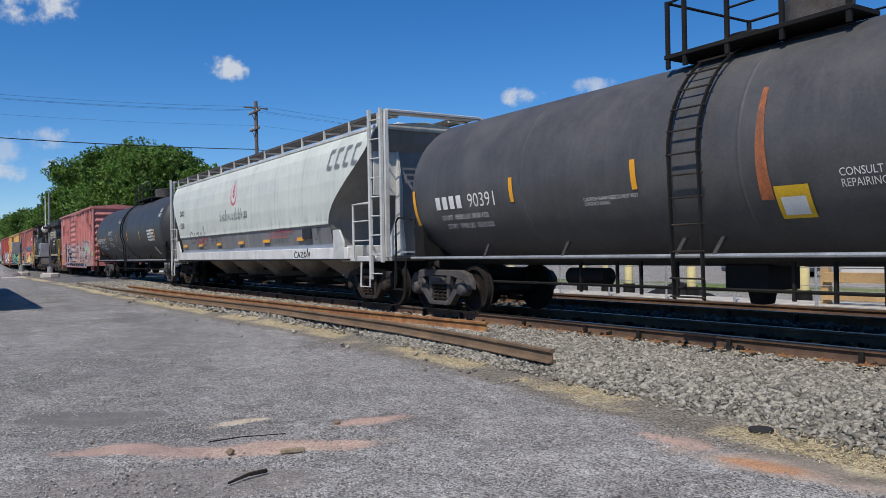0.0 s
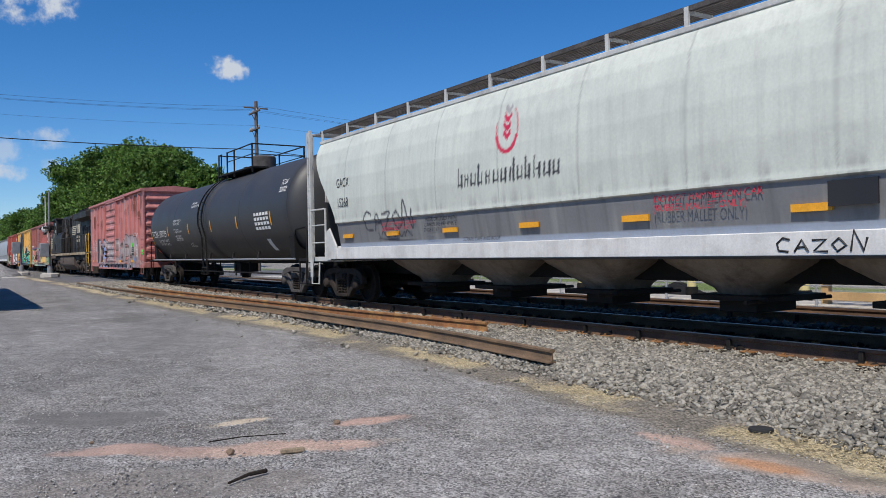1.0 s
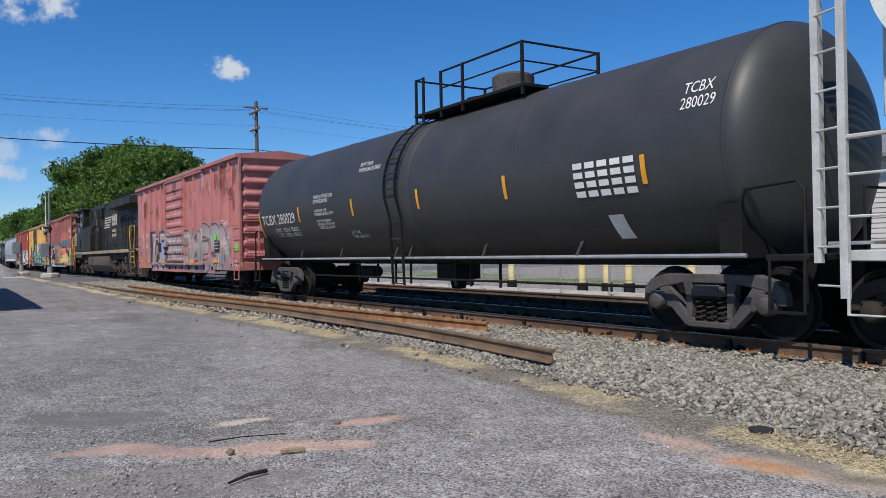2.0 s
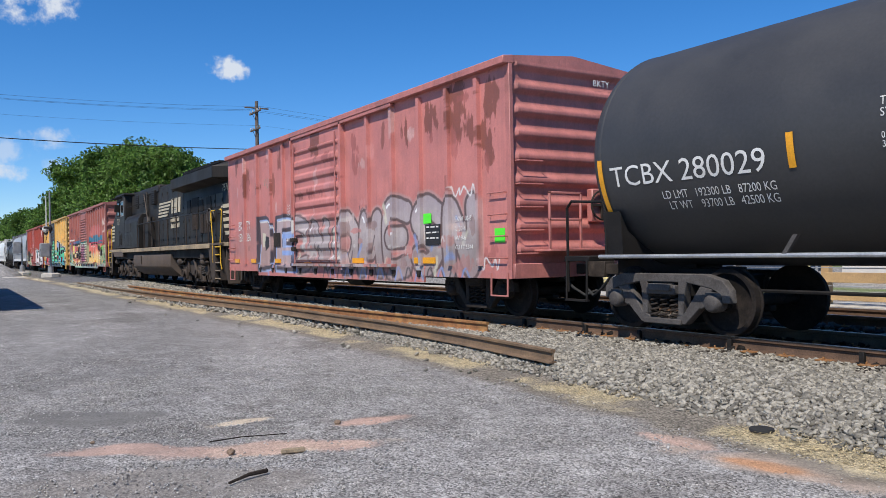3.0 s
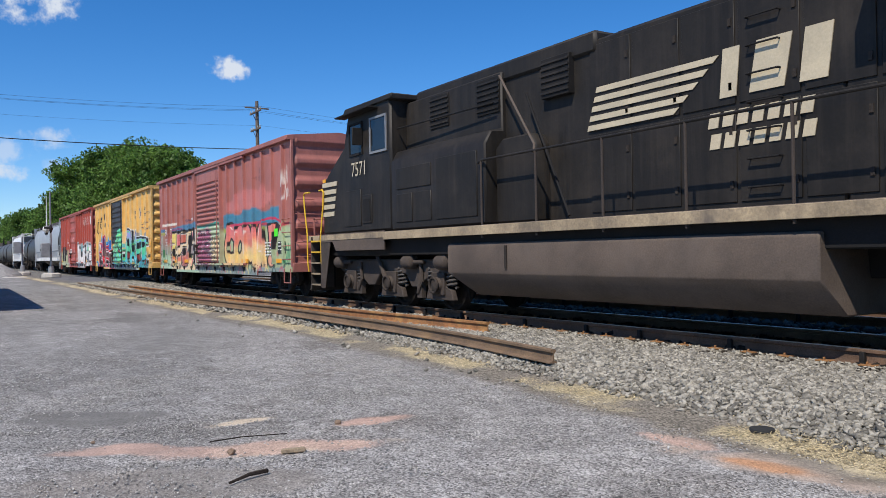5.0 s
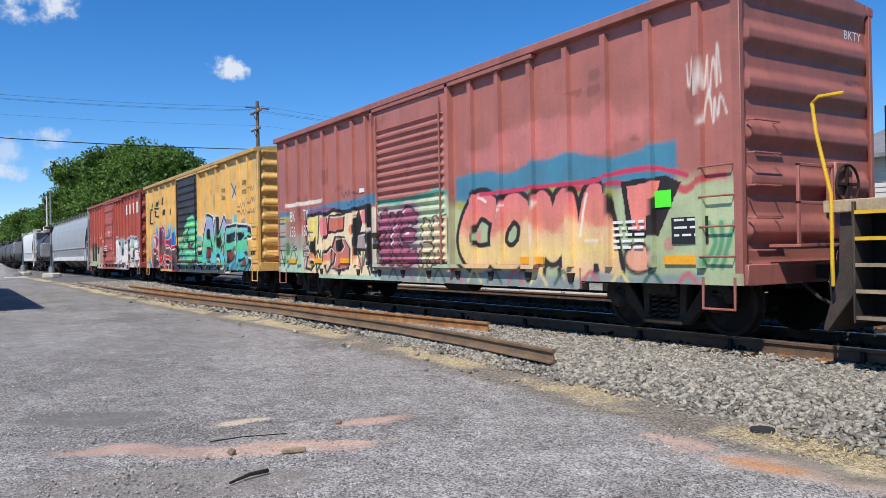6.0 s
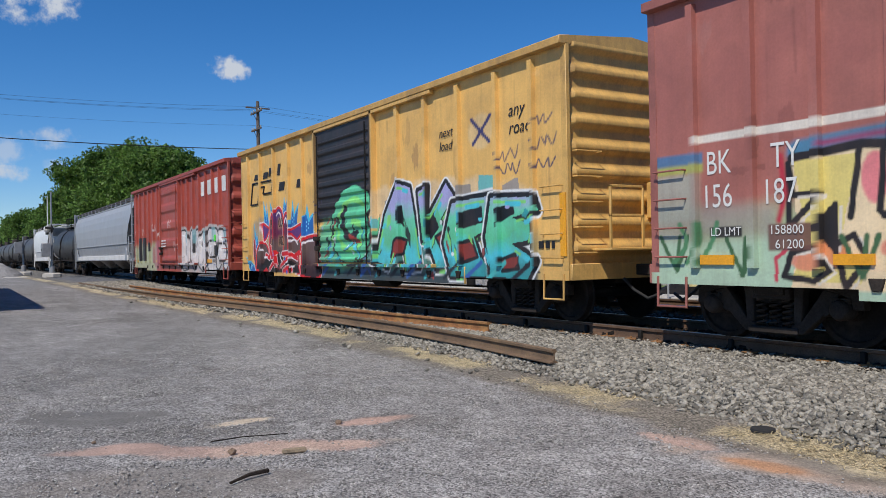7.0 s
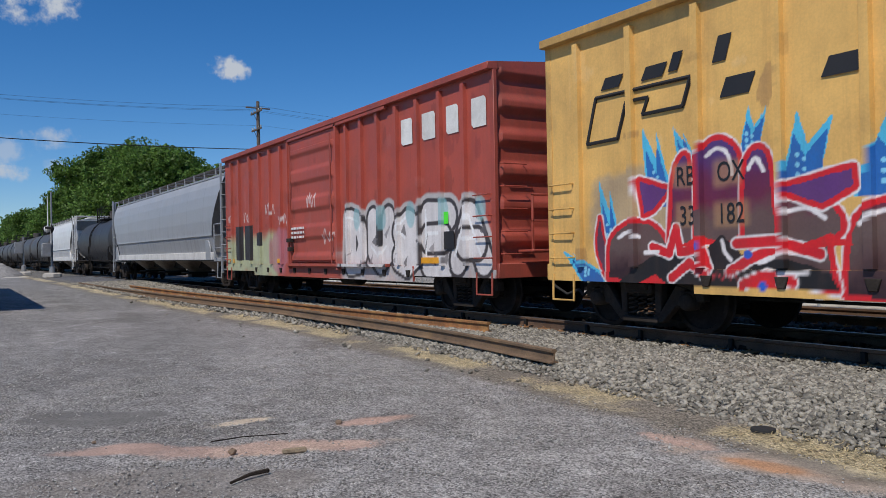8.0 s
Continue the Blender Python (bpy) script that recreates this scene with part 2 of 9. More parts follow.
def chip_surface(m, scale, low, high, bump):
    """Adds packed small chips to a material: every cell its own brightness, with relief."""
    n, l = m.node_tree.nodes, m.node_tree.links
    b = n["Principled BSDF"]
    src = b.inputs["Base Color"].links[0].from_socket
    tc = n.new("ShaderNodeTexCoord")
    vo = n.new("ShaderNodeTexVoronoi")
    vo.inputs["Scale"].default_value = scale
    l.new(tc.outputs["Object"], vo.inputs["Vector"])
    sep = n.new("ShaderNodeSeparateColor")
    l.new(vo.outputs["Color"], sep.inputs[0])
    mr = n.new("ShaderNodeMapRange")
    mr.inputs[3].default_value, mr.inputs[4].default_value = low, high
    l.new(sep.outputs[0], mr.inputs[0])
    cover = n.new("ShaderNodeAttribute")
    cover.attribute_name = "paint"
    even = n.new("ShaderNodeMix")
    even.inputs[2].default_value = 1.0
    l.new(cover.outputs["Alpha"], even.inputs[0]), l.new(mr.outputs[0], even.inputs[3])
    sc = n.new("ShaderNodeVectorMath")
    sc.operation = "SCALE"
    l.new(src, sc.inputs[0]), l.new(even.outputs[0], sc.inputs["Scale"])
    l.new(sc.outputs[0], b.inputs["Base Color"])
    bp = n.new("ShaderNodeBump")
    bp.inputs["Strength"].default_value, bp.inputs["Distance"].default_value = bump, 0.012
    bp.invert = True
    relief = n.new("ShaderNodeMath")
    relief.operation = "MULTIPLY"
    l.new(cover.outputs["Alpha"], relief.inputs[0]), l.new(vo.outputs["Distance"], relief.inputs[1])
    l.new(relief.outputs[0], bp.inputs["Height"]), l.new(bp.outputs[0], b.inputs["Normal"])


def let_light_through(m, amount):
    """Leaves pass part of the light to their other side."""
    n, l = m.node_tree.nodes, m.node_tree.links
    b = n["Principled BSDF"]
    tr = n.new("ShaderNodeBsdfTranslucent")
    l.new(b.inputs["Base Color"].links[0].from_socket, tr.inputs["Color"])
    mx = n.new("ShaderNodeMixShader")
    mx.inputs[0].default_value = amount
    l.new(b.outputs[0], mx.inputs[1]), l.new(tr.outputs[0], mx.inputs[2])
    l.new(mx.outputs[0], n["Material Output"].inputs["Surface"])


let_light_through(M["leaf"], 0.4)
let_light_through(M["leaf_dark"], 0.4)
chip_surface(M["soil"], 62.0, 0.30, 1.60, 0.9)

# ---- mesh helpers ----


class Build:
    """Collects vertices and faces of one part."""

    def __init__(self):
        self.v, self.f = [], []

    def add(self, vs, fs):
        k = len(self.v)
        self.v += [tuple(p) for p in vs]
        self.f += [tuple(i + k for i in q) for q in fs]
        return self

    def box(self, x0, x1, y0, y1, z0, z1):
        return self.add([(x, y, z) for z in (z0, z1) for y in (y0, y1) for x in (x0, x1)],
                        [(0, 2, 3, 1), (4, 5, 7, 6), (0, 1, 5, 4), (2, 6, 7, 3), (0, 4, 6, 2), (1, 3, 7, 5)])

    def prism(self, poly, a, b, axis="y"):
        """Extrudes a polygon of (x, z) along y, of (y, z) along x or of (x, y) along z."""
        n = len(poly)
        put = {"y": lambda p, s: (p[0], s, p[1]), "x": lambda p, s: (s, p[0], p[1]), "z": lambda p, s: (p[0], p[1], s)}[axis]
        vs = [put(p, a) for p in poly] + [put(p, b) for p in poly]
        fs = [tuple(range(n)), tuple(range(2 * n - 1, n - 1, -1))] + [(i, i + n, (i + 1) % n + n, (i + 1) % n) for i in range(n)]
        return self.add(vs, fs)

    def tube(self, pts, r, n=8, r2=None):
        pts = [Vector(p) for p in pts]
        vs, fs = [], []
        for i, p in enumerate(pts):
            d = (pts[min(i + 1, len(pts) - 1)] - pts[max(i - 1, 0)]).normalized()
            a = d.orthogonal().normalized() if i == 0 else (a - d * a.dot(d)).normalized()
            c = d.cross(a)
            rr = r if r2 is None else r + (r2 - r) * i / (len(pts) - 1)
            vs += [p + (a * math.cos(2 * math.pi * k / n) + c * math.sin(2 * math.pi * k / n)) * rr for k in range(n)]
        for i in range(len(pts) - 1):
            for k in range(n):
                fs.append((i * n + k, i * n + (k + 1) % n, (i + 1) * n + (k + 1) % n, (i + 1) * n + k))
        fs += [tuple(range(n - 1, -1, -1)), tuple(range((len(pts) - 1) * n, len(pts) * n))]
        return self.add(vs, fs)

    def lathe(self, prof, at, axis="y", n=36):
        """Turns a profile of (along, radius) about an axis through the point at."""
        vs, fs = [], []
        for s, r in prof:
            for k in range(n):
                c, d = r * math.cos(2 * math.pi * k / n), r * math.sin(2 * math.pi * k / n)
                o = {"y": (c, s, d), "x": (s, c, d), "z": (c, d, s)}[axis]
                vs.append((at[0] + o[0], at[1] + o[1], at[2] + o[2]))
        for i in range(len(prof) - 1):
            for k in range(n):
                fs.append((i * n + k, (i + 1) * n + k, (i + 1) * n + (k + 1) % n, i * n + (k + 1) % n))
        return self.add(vs, fs)

    def ring(self, at, R, r, axis="y", n=28, m=8):
        return self.lathe([(r * math.sin(2 * math.pi * k / m), R + r * math.cos(2 * math.pi * k / m)) for k in range(m + 1)], at, axis, n)

    def loft(self, rows, closed=False):
        """Skins rows of points of equal count."""
        n = len(rows[0])
        vs = [p for r in rows for p in r]
        fs = []
        for i in range(len(rows) - 1):
            for k in range(n if closed else n - 1):
                fs.append((i * n + k, i * n + (k + 1) % n, (i + 1) * n + (k + 1) % n, (i + 1) * n + k))
        return self.add(vs, fs)


def mesh_of(name, bld, mat, bev=0.0, smooth=True):
    me = bpy.data.meshes.new(name)
    me.from_pydata(bld.v, [], bld.f)
    me.materials.append(M[mat] if isinstance(mat, str) else mat)
    bm = bmesh.new()
    bm.from_mesh(me)
    bmesh.ops.recalc_face_normals(bm, faces=bm.faces)
    if bev:
        es = [e for e in bm.edges if len(e.link_faces) == 2 and e.calc_face_angle(0.0) > 0.6]
        bmesh.ops.bevel(bm, geom=es, offset=bev, segments=1, affect="EDGES", clamp_overlap=True)
    bm.to_mesh(me)
    bm.free()
    if smooth:
        me.shade_smooth()
        me.set_sharp_from_angle(angle=radians(38))
    return me


def part(name, bld, mat, parent=None, label="", bev=0.0, smooth=True, at=None):
    ob = new(name, mesh_of(name, bld, mat, bev, smooth))
    if parent is not None:
        ob.parent = parent
    if at is not None:
        ob.matrix_basis = at
    if label:
        ob["label"] = label
    return ob


def share(name, me, parent, at, label=""):
    ob = new(name, me)
    ob.parent, ob.matrix_basis = parent, at
    if label:
        ob["label"] = label
    return ob


def words(name, s, size, x, y, z, mat, parent, shear=0.0, stretch=1.0, label="", turn=0.0, tilt=90.0):
    """Lettering on a face that looks towards -y, its lower left corner at x, z."""
    cu = bpy.data.curves.new(name, "FONT")
    cu.body, cu.size, cu.shear, cu.space_line = s, size, shear, 0.95
    cu.fill_mode, cu.resolution_u = "FRONT", 3
    tmp = bpy.data.objects.new(name, cu)
    me = bpy.data.meshes.new_from_object(tmp)
    bpy.data.objects.remove(tmp)
    me.materials.clear()
    me.materials.append(M[mat])
    me.transform(Matrix.Diagonal((stretch, 1, 1, 1)))
    ob = new(name, me)
    ob.parent = parent
    ob.matrix_basis = pose(x, y, z, tilt, 0, turn)
    if label:
        ob["label"] = label
    return ob


def grid_mesh(name, X, Y, Z, mat, colour=None, smooth=True):
    """A quad sheet from 2-D arrays of coordinates, with its painted colour."""
    nu, nv = X.shape
    co = np.stack([X, Y, Z], -1).reshape(-1, 3).astype(np.float32)
    i = np.arange(nu * nv).reshape(nu, nv)
    q = np.stack([i[:-1, :-1], i[1:, :-1], i[1:, 1:], i[:-1, 1:]], -1).reshape(-1, 4)
    me = bpy.data.meshes.new(name)
    me.vertices.add(len(co))
    me.vertices.foreach_set("co", co.ravel())
    me.loops.add(q.size)
    me.loops.foreach_set("vertex_index", q.ravel().astype(np.int32))
    me.polygons.add(len(q))
    me.polygons.foreach_set("loop_start", np.arange(0, q.size, 4, dtype=np.int32))
    me.update(calc_edges=True)
    if colour is not None:
        at = me.attributes.new("paint", "FLOAT_COLOR", "POINT")
        c = np.ones((len(co), 4), np.float32)
        c[:, :colour.shape[-1]] = colour.reshape(-1, colour.shape[-1])
        at.data.foreach_set("color", c.ravel())
    me.materials.append(M[mat])
    if smooth:
        me.shade_smooth()
        me.set_sharp_from_angle(angle=radians(35))
    return me


def lattice(seed, shape=(64, 64)):
    return np.random.RandomState(seed).rand(*shape)


def mottle(x, y, seed=1, octaves=4):
    """Smooth value noise in 0..1 on arrays."""
    out, amp, tot = np.zeros(np.broadcast(x, y).shape), 1.0, 0.0
    for o in range(octaves):
        L = lattice(seed + o)
        a, b = x * 2 ** o + 17.3 * o, y * 2 ** o + 5.1 * o
        i, j = np.floor(a).astype(int), np.floor(b).astype(int)
        u, w = a - i, b - j
        u, w = u * u * (3 - 2 * u), w * w * (3 - 2 * w)
        g = lambda p, q: L[(i + p) % 64, (j + q) % 64]
        out += amp * ((g(0, 0) * (1 - u) + g(1, 0) * u) * (1 - w) + (g(0, 1) * (1 - u) + g(1, 1) * u) * w)
        tot += amp
        amp *= 0.55
    return out / tot


def step(a, b, x):
    t = np.clip((x - a) / (b - a), 0, 1)
    return t * t * (3 - 2 * t)


# ---- ground, track and crossing ----


EDGE_X = [-60, -45, -34, -27, -20, -16, -8.5, -6.2, -4.0, -2.0, 2.0]
EDGE_Y = [-4.3, -4.3, -4.0, -3.5, -2.95, -2.6, -2.95, -3.2, -3.45, -3.6, -3.7]


def edge_line(x):
    """Where the ballast ends towards the lot."""
    return np.interp(x, EDGE_X, EDGE_Y)


def lot_height(x, y):
    """Height of the ground: the lot rises towards the level crossing, the ballast lies higher along the tracks."""
    lot = -0.45 + 0.41 * step(12.0, 46.0, -x)
    bed = np.maximum(lot, -0.21)
    e = edge_line(x)
    t = step(e - 0.25, e + 0.80, y) * (1 - step(6.0, 7.6, y))
    z = lot + (bed - lot) * t
    far = -0.32 + 0.27 * step(12.0, 46.0, -x)
    return np.where(y > 6.6, far + (z - far) * (1 - step(6.6, 7.6, y)), z)


# clay and dirt showing through the worn lot: x, y, half length, half width, colour, amount, turn
CLAY, BUFF = (0.47, 0.315, 0.25), (0.56, 0.46, 0.34)
PATCHES = [(-7.24, -8.45, 0.62, 0.20, CLAY, 1.0, 65), (-6.50, -7.35, 0.95, 0.21, BUFF, 0.75, 70), (-6.48, -7.30, 0.90, 0.26, CLAY, 0.75, 70), (-6.85, -8.0, 0.35, 0.16, CLAY, 0.8, 60),
           (-7.75, -7.22, 0.34, 0.11, BUFF, 1.0, 96), (-6.95, -6.10, 0.44, 0.16, CLAY, 0.9, 86), (-8.85, -8.5, 0.95, 0.42, (0.135, 0.128, 0.118), 0.85, 52), (-5.95, -8.3, 1.2, 0.45, (0.20, 0.175, 0.15), 0.6, 60),
           (-4.62, -4.40, 0.42, 0.16, CLAY, 0.85, 5), (-3.6, -4.42, 0.95, 0.36, (0.40, 0.31, 0.245), 0.85, 14), (-3.62, -4.50, 0.36, 0.15, (0.46, 0.245, 0.13), 0.9, 14), (-3.95, -4.1, 0.30, 0.10, (0.44, 0.27, 0.18), 0.7, 5), (-2.8, -4.15, 0.5, 0.22, (0.40, 0.27, 0.18), 0.8, 14)]


def patch_mask(x, y, i):
    px, py, rx, ry, col, amount, turn = PATCHES[i]
    a = radians(turn)
    u, w = (x - px) * math.cos(a) + (y - py) * math.sin(a), -(x - px) * math.sin(a) + (y - py) * math.cos(a)
    d = (u / rx) ** 2 + (w / ry) ** 2 + (mottle(x * 2.4, y * 2.4, 71 + i, 5) - 0.5) * 1.9
    return amount * step(1.25, 0.45, d)


def make_ground():
    xs = np.concatenate([-np.geomspace(60, 2600, 30)[::-1], np.linspace(-58, -14, 220), np.linspace(-13.9, -1.2, 250), np.linspace(-0.9, 14, 24), np.geomspace(18, 1500, 14)])
    ys = np.concatenate([-np.geomspace(14, 1500, 16)[::-1], np.linspace(-13, -9.2, 24), np.linspace(-9.1, -1.0, 165), np.linspace(-0.8, 8, 36), np.linspace(9, 50, 30), np.geomspace(55, 2500, 16)])
    X, Y = np.meshgrid(xs, ys, indexing="ij")
    near = step(-40, -20, X)
    Z = lot_height(X, Y) + near * (mottle(X * 1.3, Y * 1.3, 3) - 0.5) * 0.05 + near * (mottle(X * 5, Y * 5, 9, 3) - 0.5) * 0.018
    Z += np.where((Y > -3.6) & (Y < 6.5), near * (mottle(X * 7, Y * 7, 21, 3) - 0.5) * 0.03, 0)
    n1, n2, n3 = mottle(X * 0.5, Y * 0.9, 31), mottle(X * 2.2, Y * 2.2, 41), mottle(X * 9, Y * 9, 51, 3)

    def mix(c, k, f):
        return c * (1 - f[..., None]) + np.array(k) * f[..., None]

    c = np.zeros(X.shape + (3,)) + np.array((0.277, 0.264, 0.250))
    c = mix(c, (0.352, 0.337, 0.320), step(0.45, 0.75, n1 * 0.6 + n2 * 0.4))
    c = mix(c, (0.158, 0.143, 0.129), 0.65 * step(0.56, 0.78, mottle(X * 0.6 + 9, Y * 1.1, 61)))
    c = mix(c, (0.44, 0.425, 0.41), 0.4 * step(0.55, 0.75, n3))

    for i, p in enumerate(PATCHES):
        c = mix(c, p[4], patch_mask(X, Y, i))
    c = mix(c, (0.17, 0.165, 0.155), 0.55 * step(-6.5, -8.6, Y + 0.35 * (X + 8)) * step(0.3, 0.6, n1))
    # dirt and dry straw between the lot and the ballast
    edge = edge_line(X) + 0.25 * (mottle(X * 0.9, Y * 0 + 3.3, 81) - 0.5)
    d = Y - edge + (n2 - 0.5) * 0.35
    c = mix(c, (0.215, 0.19, 0.155), step(-1.05, -0.65, d))
    c = mix(c, (0.50, 0.42, 0.27), 0.95 * step(-0.70, -0.45, d) * step(0.10, -0.10, d) * step(0.34, 0.50, mottle(X * 0.8, Y * 0.8, 88)))
    stones = step(-0.1, 0.2, Y - edge + (n3 - 0.5) * 0.3) * (1 - step(5.8, 6.4, Y))
    c = mix(c, (0.17, 0.158, 0.14), stones)
    # strip under the train: its shade painted into the ground colour
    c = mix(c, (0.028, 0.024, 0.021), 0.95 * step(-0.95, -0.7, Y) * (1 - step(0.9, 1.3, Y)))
    # the far side: pale walk, gravel, grass
    c = mix(c, (0.58, 0.56, 0.51), step(6.3, 6.5, Y) * (1 - step(7.6, 7.75, Y)))
    c = mix(c, (0.30, 0.28, 0.25), step(7.6, 7.75, Y))
    c = mix(c, (0.15, 0.20, 0.055), step(12.0, 12.5, Y) * (1 - step(17.0, 17.5, Y)) * step(0.35, 0.5, mottle(X * 0.4, Y * 0.6, 95)))
    c = mix(c, (0.13, 0.17, 0.05), step(34, 40, Y))
    # crossing road
    road = step(-61.5, -61.0, X) * (1 - step(-47.5, -46.5, X)) * step(-3.9, -3.3, Y)
    c = mix(c, (0.145, 0.145, 0.15), road)
    c *= (0.88 + 0.24 * n3)[..., None]
    # fine clay and silt lie smooth over the chips
    smooth_clay = np.zeros(X.shape)
    for i in range(len(PATCHES)):
        smooth_clay = np.maximum(smooth_clay, patch_mask(X, Y, i))
    c = np.concatenate([c, (1 - 0.8 * smooth_clay)[..., None]], -1)
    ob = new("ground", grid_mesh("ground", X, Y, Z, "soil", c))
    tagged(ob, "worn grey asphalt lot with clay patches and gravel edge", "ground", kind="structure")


def stones_mesh(name, n, xr, yr, size, mat, seed, density=None, lift=0.3, flat=0.7):
    """Many small angular stones in one mesh, lying on the ground."""
    R = np.random.RandomState(seed)
    x, y = R.uniform(*xr, n), R.uniform(*yr, n)
    if density is not None:
        k = R.rand(n) < density(x, y)
        x, y = x[k], y[k]
        n = len(x)
    z = lot_height(x, y)
    s = size * (0.55 + 0.9 * R.rand(n) ** 1.5)
    base = np.array([(a, b, c) for c in (-1, 1) for b in (-1, 1) for a in (-1, 1)], float)
    P = base[None] * (1 + (R.rand(n, 8, 3) - 0.5) * 0.9) * np.stack([s * (0.8 + 0.5 * R.rand(n)), s * (0.6 + 0.4 * R.rand(n)), s * flat * (0.5 + 0.5 * R.rand(n))], -1)[:, None, :] * 0.5
    a = R.rand(n) * 2 * np.pi
    t1, t2 = (R.rand(n) - 0.5) * 1.3, (R.rand(n) - 0.5) * 1.3
    ca, sa = np.cos(a), np.sin(a)
    P = np.stack([P[..., 0], P[..., 1] * np.cos(t1)[:, None] - P[..., 2] * np.sin(t1)[:, None], P[..., 1] * np.sin(t1)[:, None] + P[..., 2] * np.cos(t1)[:, None]], -1)
    P = np.stack([P[..., 0] * np.cos(t2)[:, None] + P[..., 2] * np.sin(t2)[:, None], P[..., 1], -P[..., 0] * np.sin(t2)[:, None] + P[..., 2] * np.cos(t2)[:, None]], -1)
    P = np.stack([P[..., 0] * ca[:, None] - P[..., 1] * sa[:, None], P[..., 0] * sa[:, None] + P[..., 1] * ca[:, None], P[..., 2]], -1)
    P += np.stack([x, y, z + s * lift], -1)[:, None, :]
    F = np.array([(0, 2, 3, 1), (4, 5, 7, 6), (0, 1, 5, 4), (2, 6, 7, 3), (0, 4, 6, 2), (1, 3, 7, 5)])
    q = (F[None] + (np.arange(n) * 8)[:, None, None]).reshape(-1, 4)
    me = bpy.data.meshes.new(name)
    me.vertices.add(n * 8)
    me.vertices.foreach_set("co", P.reshape(-1).astype(np.float32))
    me.loops.add(q.size)
    me.loops.foreach_set("vertex_index", q.ravel().astype(np.int32))
    me.polygons.add(len(q))
    me.polygons.foreach_set("loop_start", np.arange(0, q.size, 4, dtype=np.int32))
    me.update(calc_edges=True)
    me.materials.append(M[mat])
    return new(name, me)


RAIL = [(-0.076, -0.186), (0.076, -0.186), (0.076, -0.174), (0.018, -0.155), (0.009, -0.135), (0.009, -0.052), (0.037, -0.040), (0.037, -0.008), (0.028, 0.0),
        (-0.028, 0.0), (-0.037, -0.008), (-0.037, -0.040), (-0.009, -0.052), (-0.009, -0.135), (-0.018, -0.155), (-0.076, -0.174)]


def rail_line(pts, dz=0.0, lean=0.0):
    b = Build()
    rows = []
    for i, (x, y, z) in enumerate(pts):
        a, c = Vector(pts[max(0, i - 1)]), Vector(pts[min(len(pts) - 1, i + 1)])
        d = (c - a).normalized()
        s = Vector((-d.y, d.x, 0)).normalized()
        rows.append([Vector((x, y, z + dz)) + s * (u * math.cos(lean) - w * math.sin(lean)) + Vector((0, 0, w * math.cos(lean) + u * math.sin(lean))) for u, w in RAIL])
    b.loft(rows, closed=True)
    n = len(RAIL)
    b.f += [tuple(range(n)), tuple(range(len(b.v) - n, len(b.v)))]
    return b


def make_track(name, y0, label):
    top = new(name)
    tagged(top, label, "railway track", kind="structure")
    for s in (-1, 1):
        y = y0 + s * 0.755
        r = part("rail", rail_line([(-700, y, 0), (-60, y, 0), (-20, y, 0), (40, y, 0)]), "rail", top, "steel rail with rust-brown web")
        b = Build().box(-700, 40, y - 0.030, y + 0.030, -0.004, 0.003)
        part("running_surface", b, "rail_top", r, "polished running surface")
    me = mesh_of("tie", Build().box(-0.115, 0.115, -1.3, 1.3, -0.36, -0.176), "tie", 0.01)
    for i in range(130):
        share("tie", me, top, pose(-62 + i * 0.52 + random.uniform(-0.03, 0.03), y0 + random.uniform(-0.04, 0.04), 0, 0, 0, random.uniform(-1, 1)))
    anchor = mesh_of("rail_clip", Build().box(-0.03, 0.03, -0.06, 0.0, -0.20, -0.03).box(-0.05, 0.05, -0.09, -0.03, -0.20, -0.15), "black", 0.006)
    for i in range(22):
        share("rail_clip", anchor, top, pose(-38 + i * 1.56 + random.uniform(-0.3, 0.3), y0 - 0.77, 0))
    plate = mesh_of("tie_plate", Build().box(-0.09, 0.09, -0.17, 0.17, -0.178, -0.160).box(-0.02, 0.0, -0.12, -0.09, -0.17, -0.13), "rust", 0.004)
    for i in range(60):
        for s in (-1, 1):
            share("tie_plate", plate, top, pose(-32 + i * 0.52, y0 + s * 0.755, 0))


def clear_of_clay(x, y):
    out = np.ones(np.shape(x))
    for i in range(len(PATCHES)):
        out *= 1 - 0.93 * patch_mask(x, y, i)
    return out * (y < edge_line(x) - 0.5)


def make_straw():
    """Dry straw blown along the edge of the ballast: flat blades in one mesh."""
    R = np.random.RandomState(77)
    n = 16000
    x = -2.0 - 30 * R.rand(n) ** 1.4
    y = edge_line(x) + R.normal(-0.30, 0.17, n)
    keep = R.rand(n) < step(0.34, 0.52, mottle(x * 0.8, y * 0.8, 88))
    x, y = x[keep], y[keep]
    n = len(x)
    z = lot_height(x, y) + 0.012 + 0.02 * R.rand(n)
    a, l, w = R.rand(n) * np.pi, 0.012 + 0.028 * R.rand(n), 0.0016 + 0.0016 * R.rand(n)
    u = np.stack([np.cos(a), np.sin(a), (R.rand(n) - 0.5) * 0.6], -1) * l[:, None]
    v = np.stack([-np.sin(a), np.cos(a), np.zeros(n)], -1) * w[:, None]
    c = np.stack([x, y, z], -1)
    V = np.stack([c - u - v, c + u - v, c + u + v, c - u + v], 1)
    me = bpy.data.meshes.new("dry_straw")
    me.from_pydata(V.reshape(-1, 3).tolist(), [], np.arange(n * 4).reshape(-1, 4).tolist())
    me.materials.append(M["straw"])
    tagged(new("dry_straw", me), "pale dry straw along the ballast edge", "straw", kind="stuff")


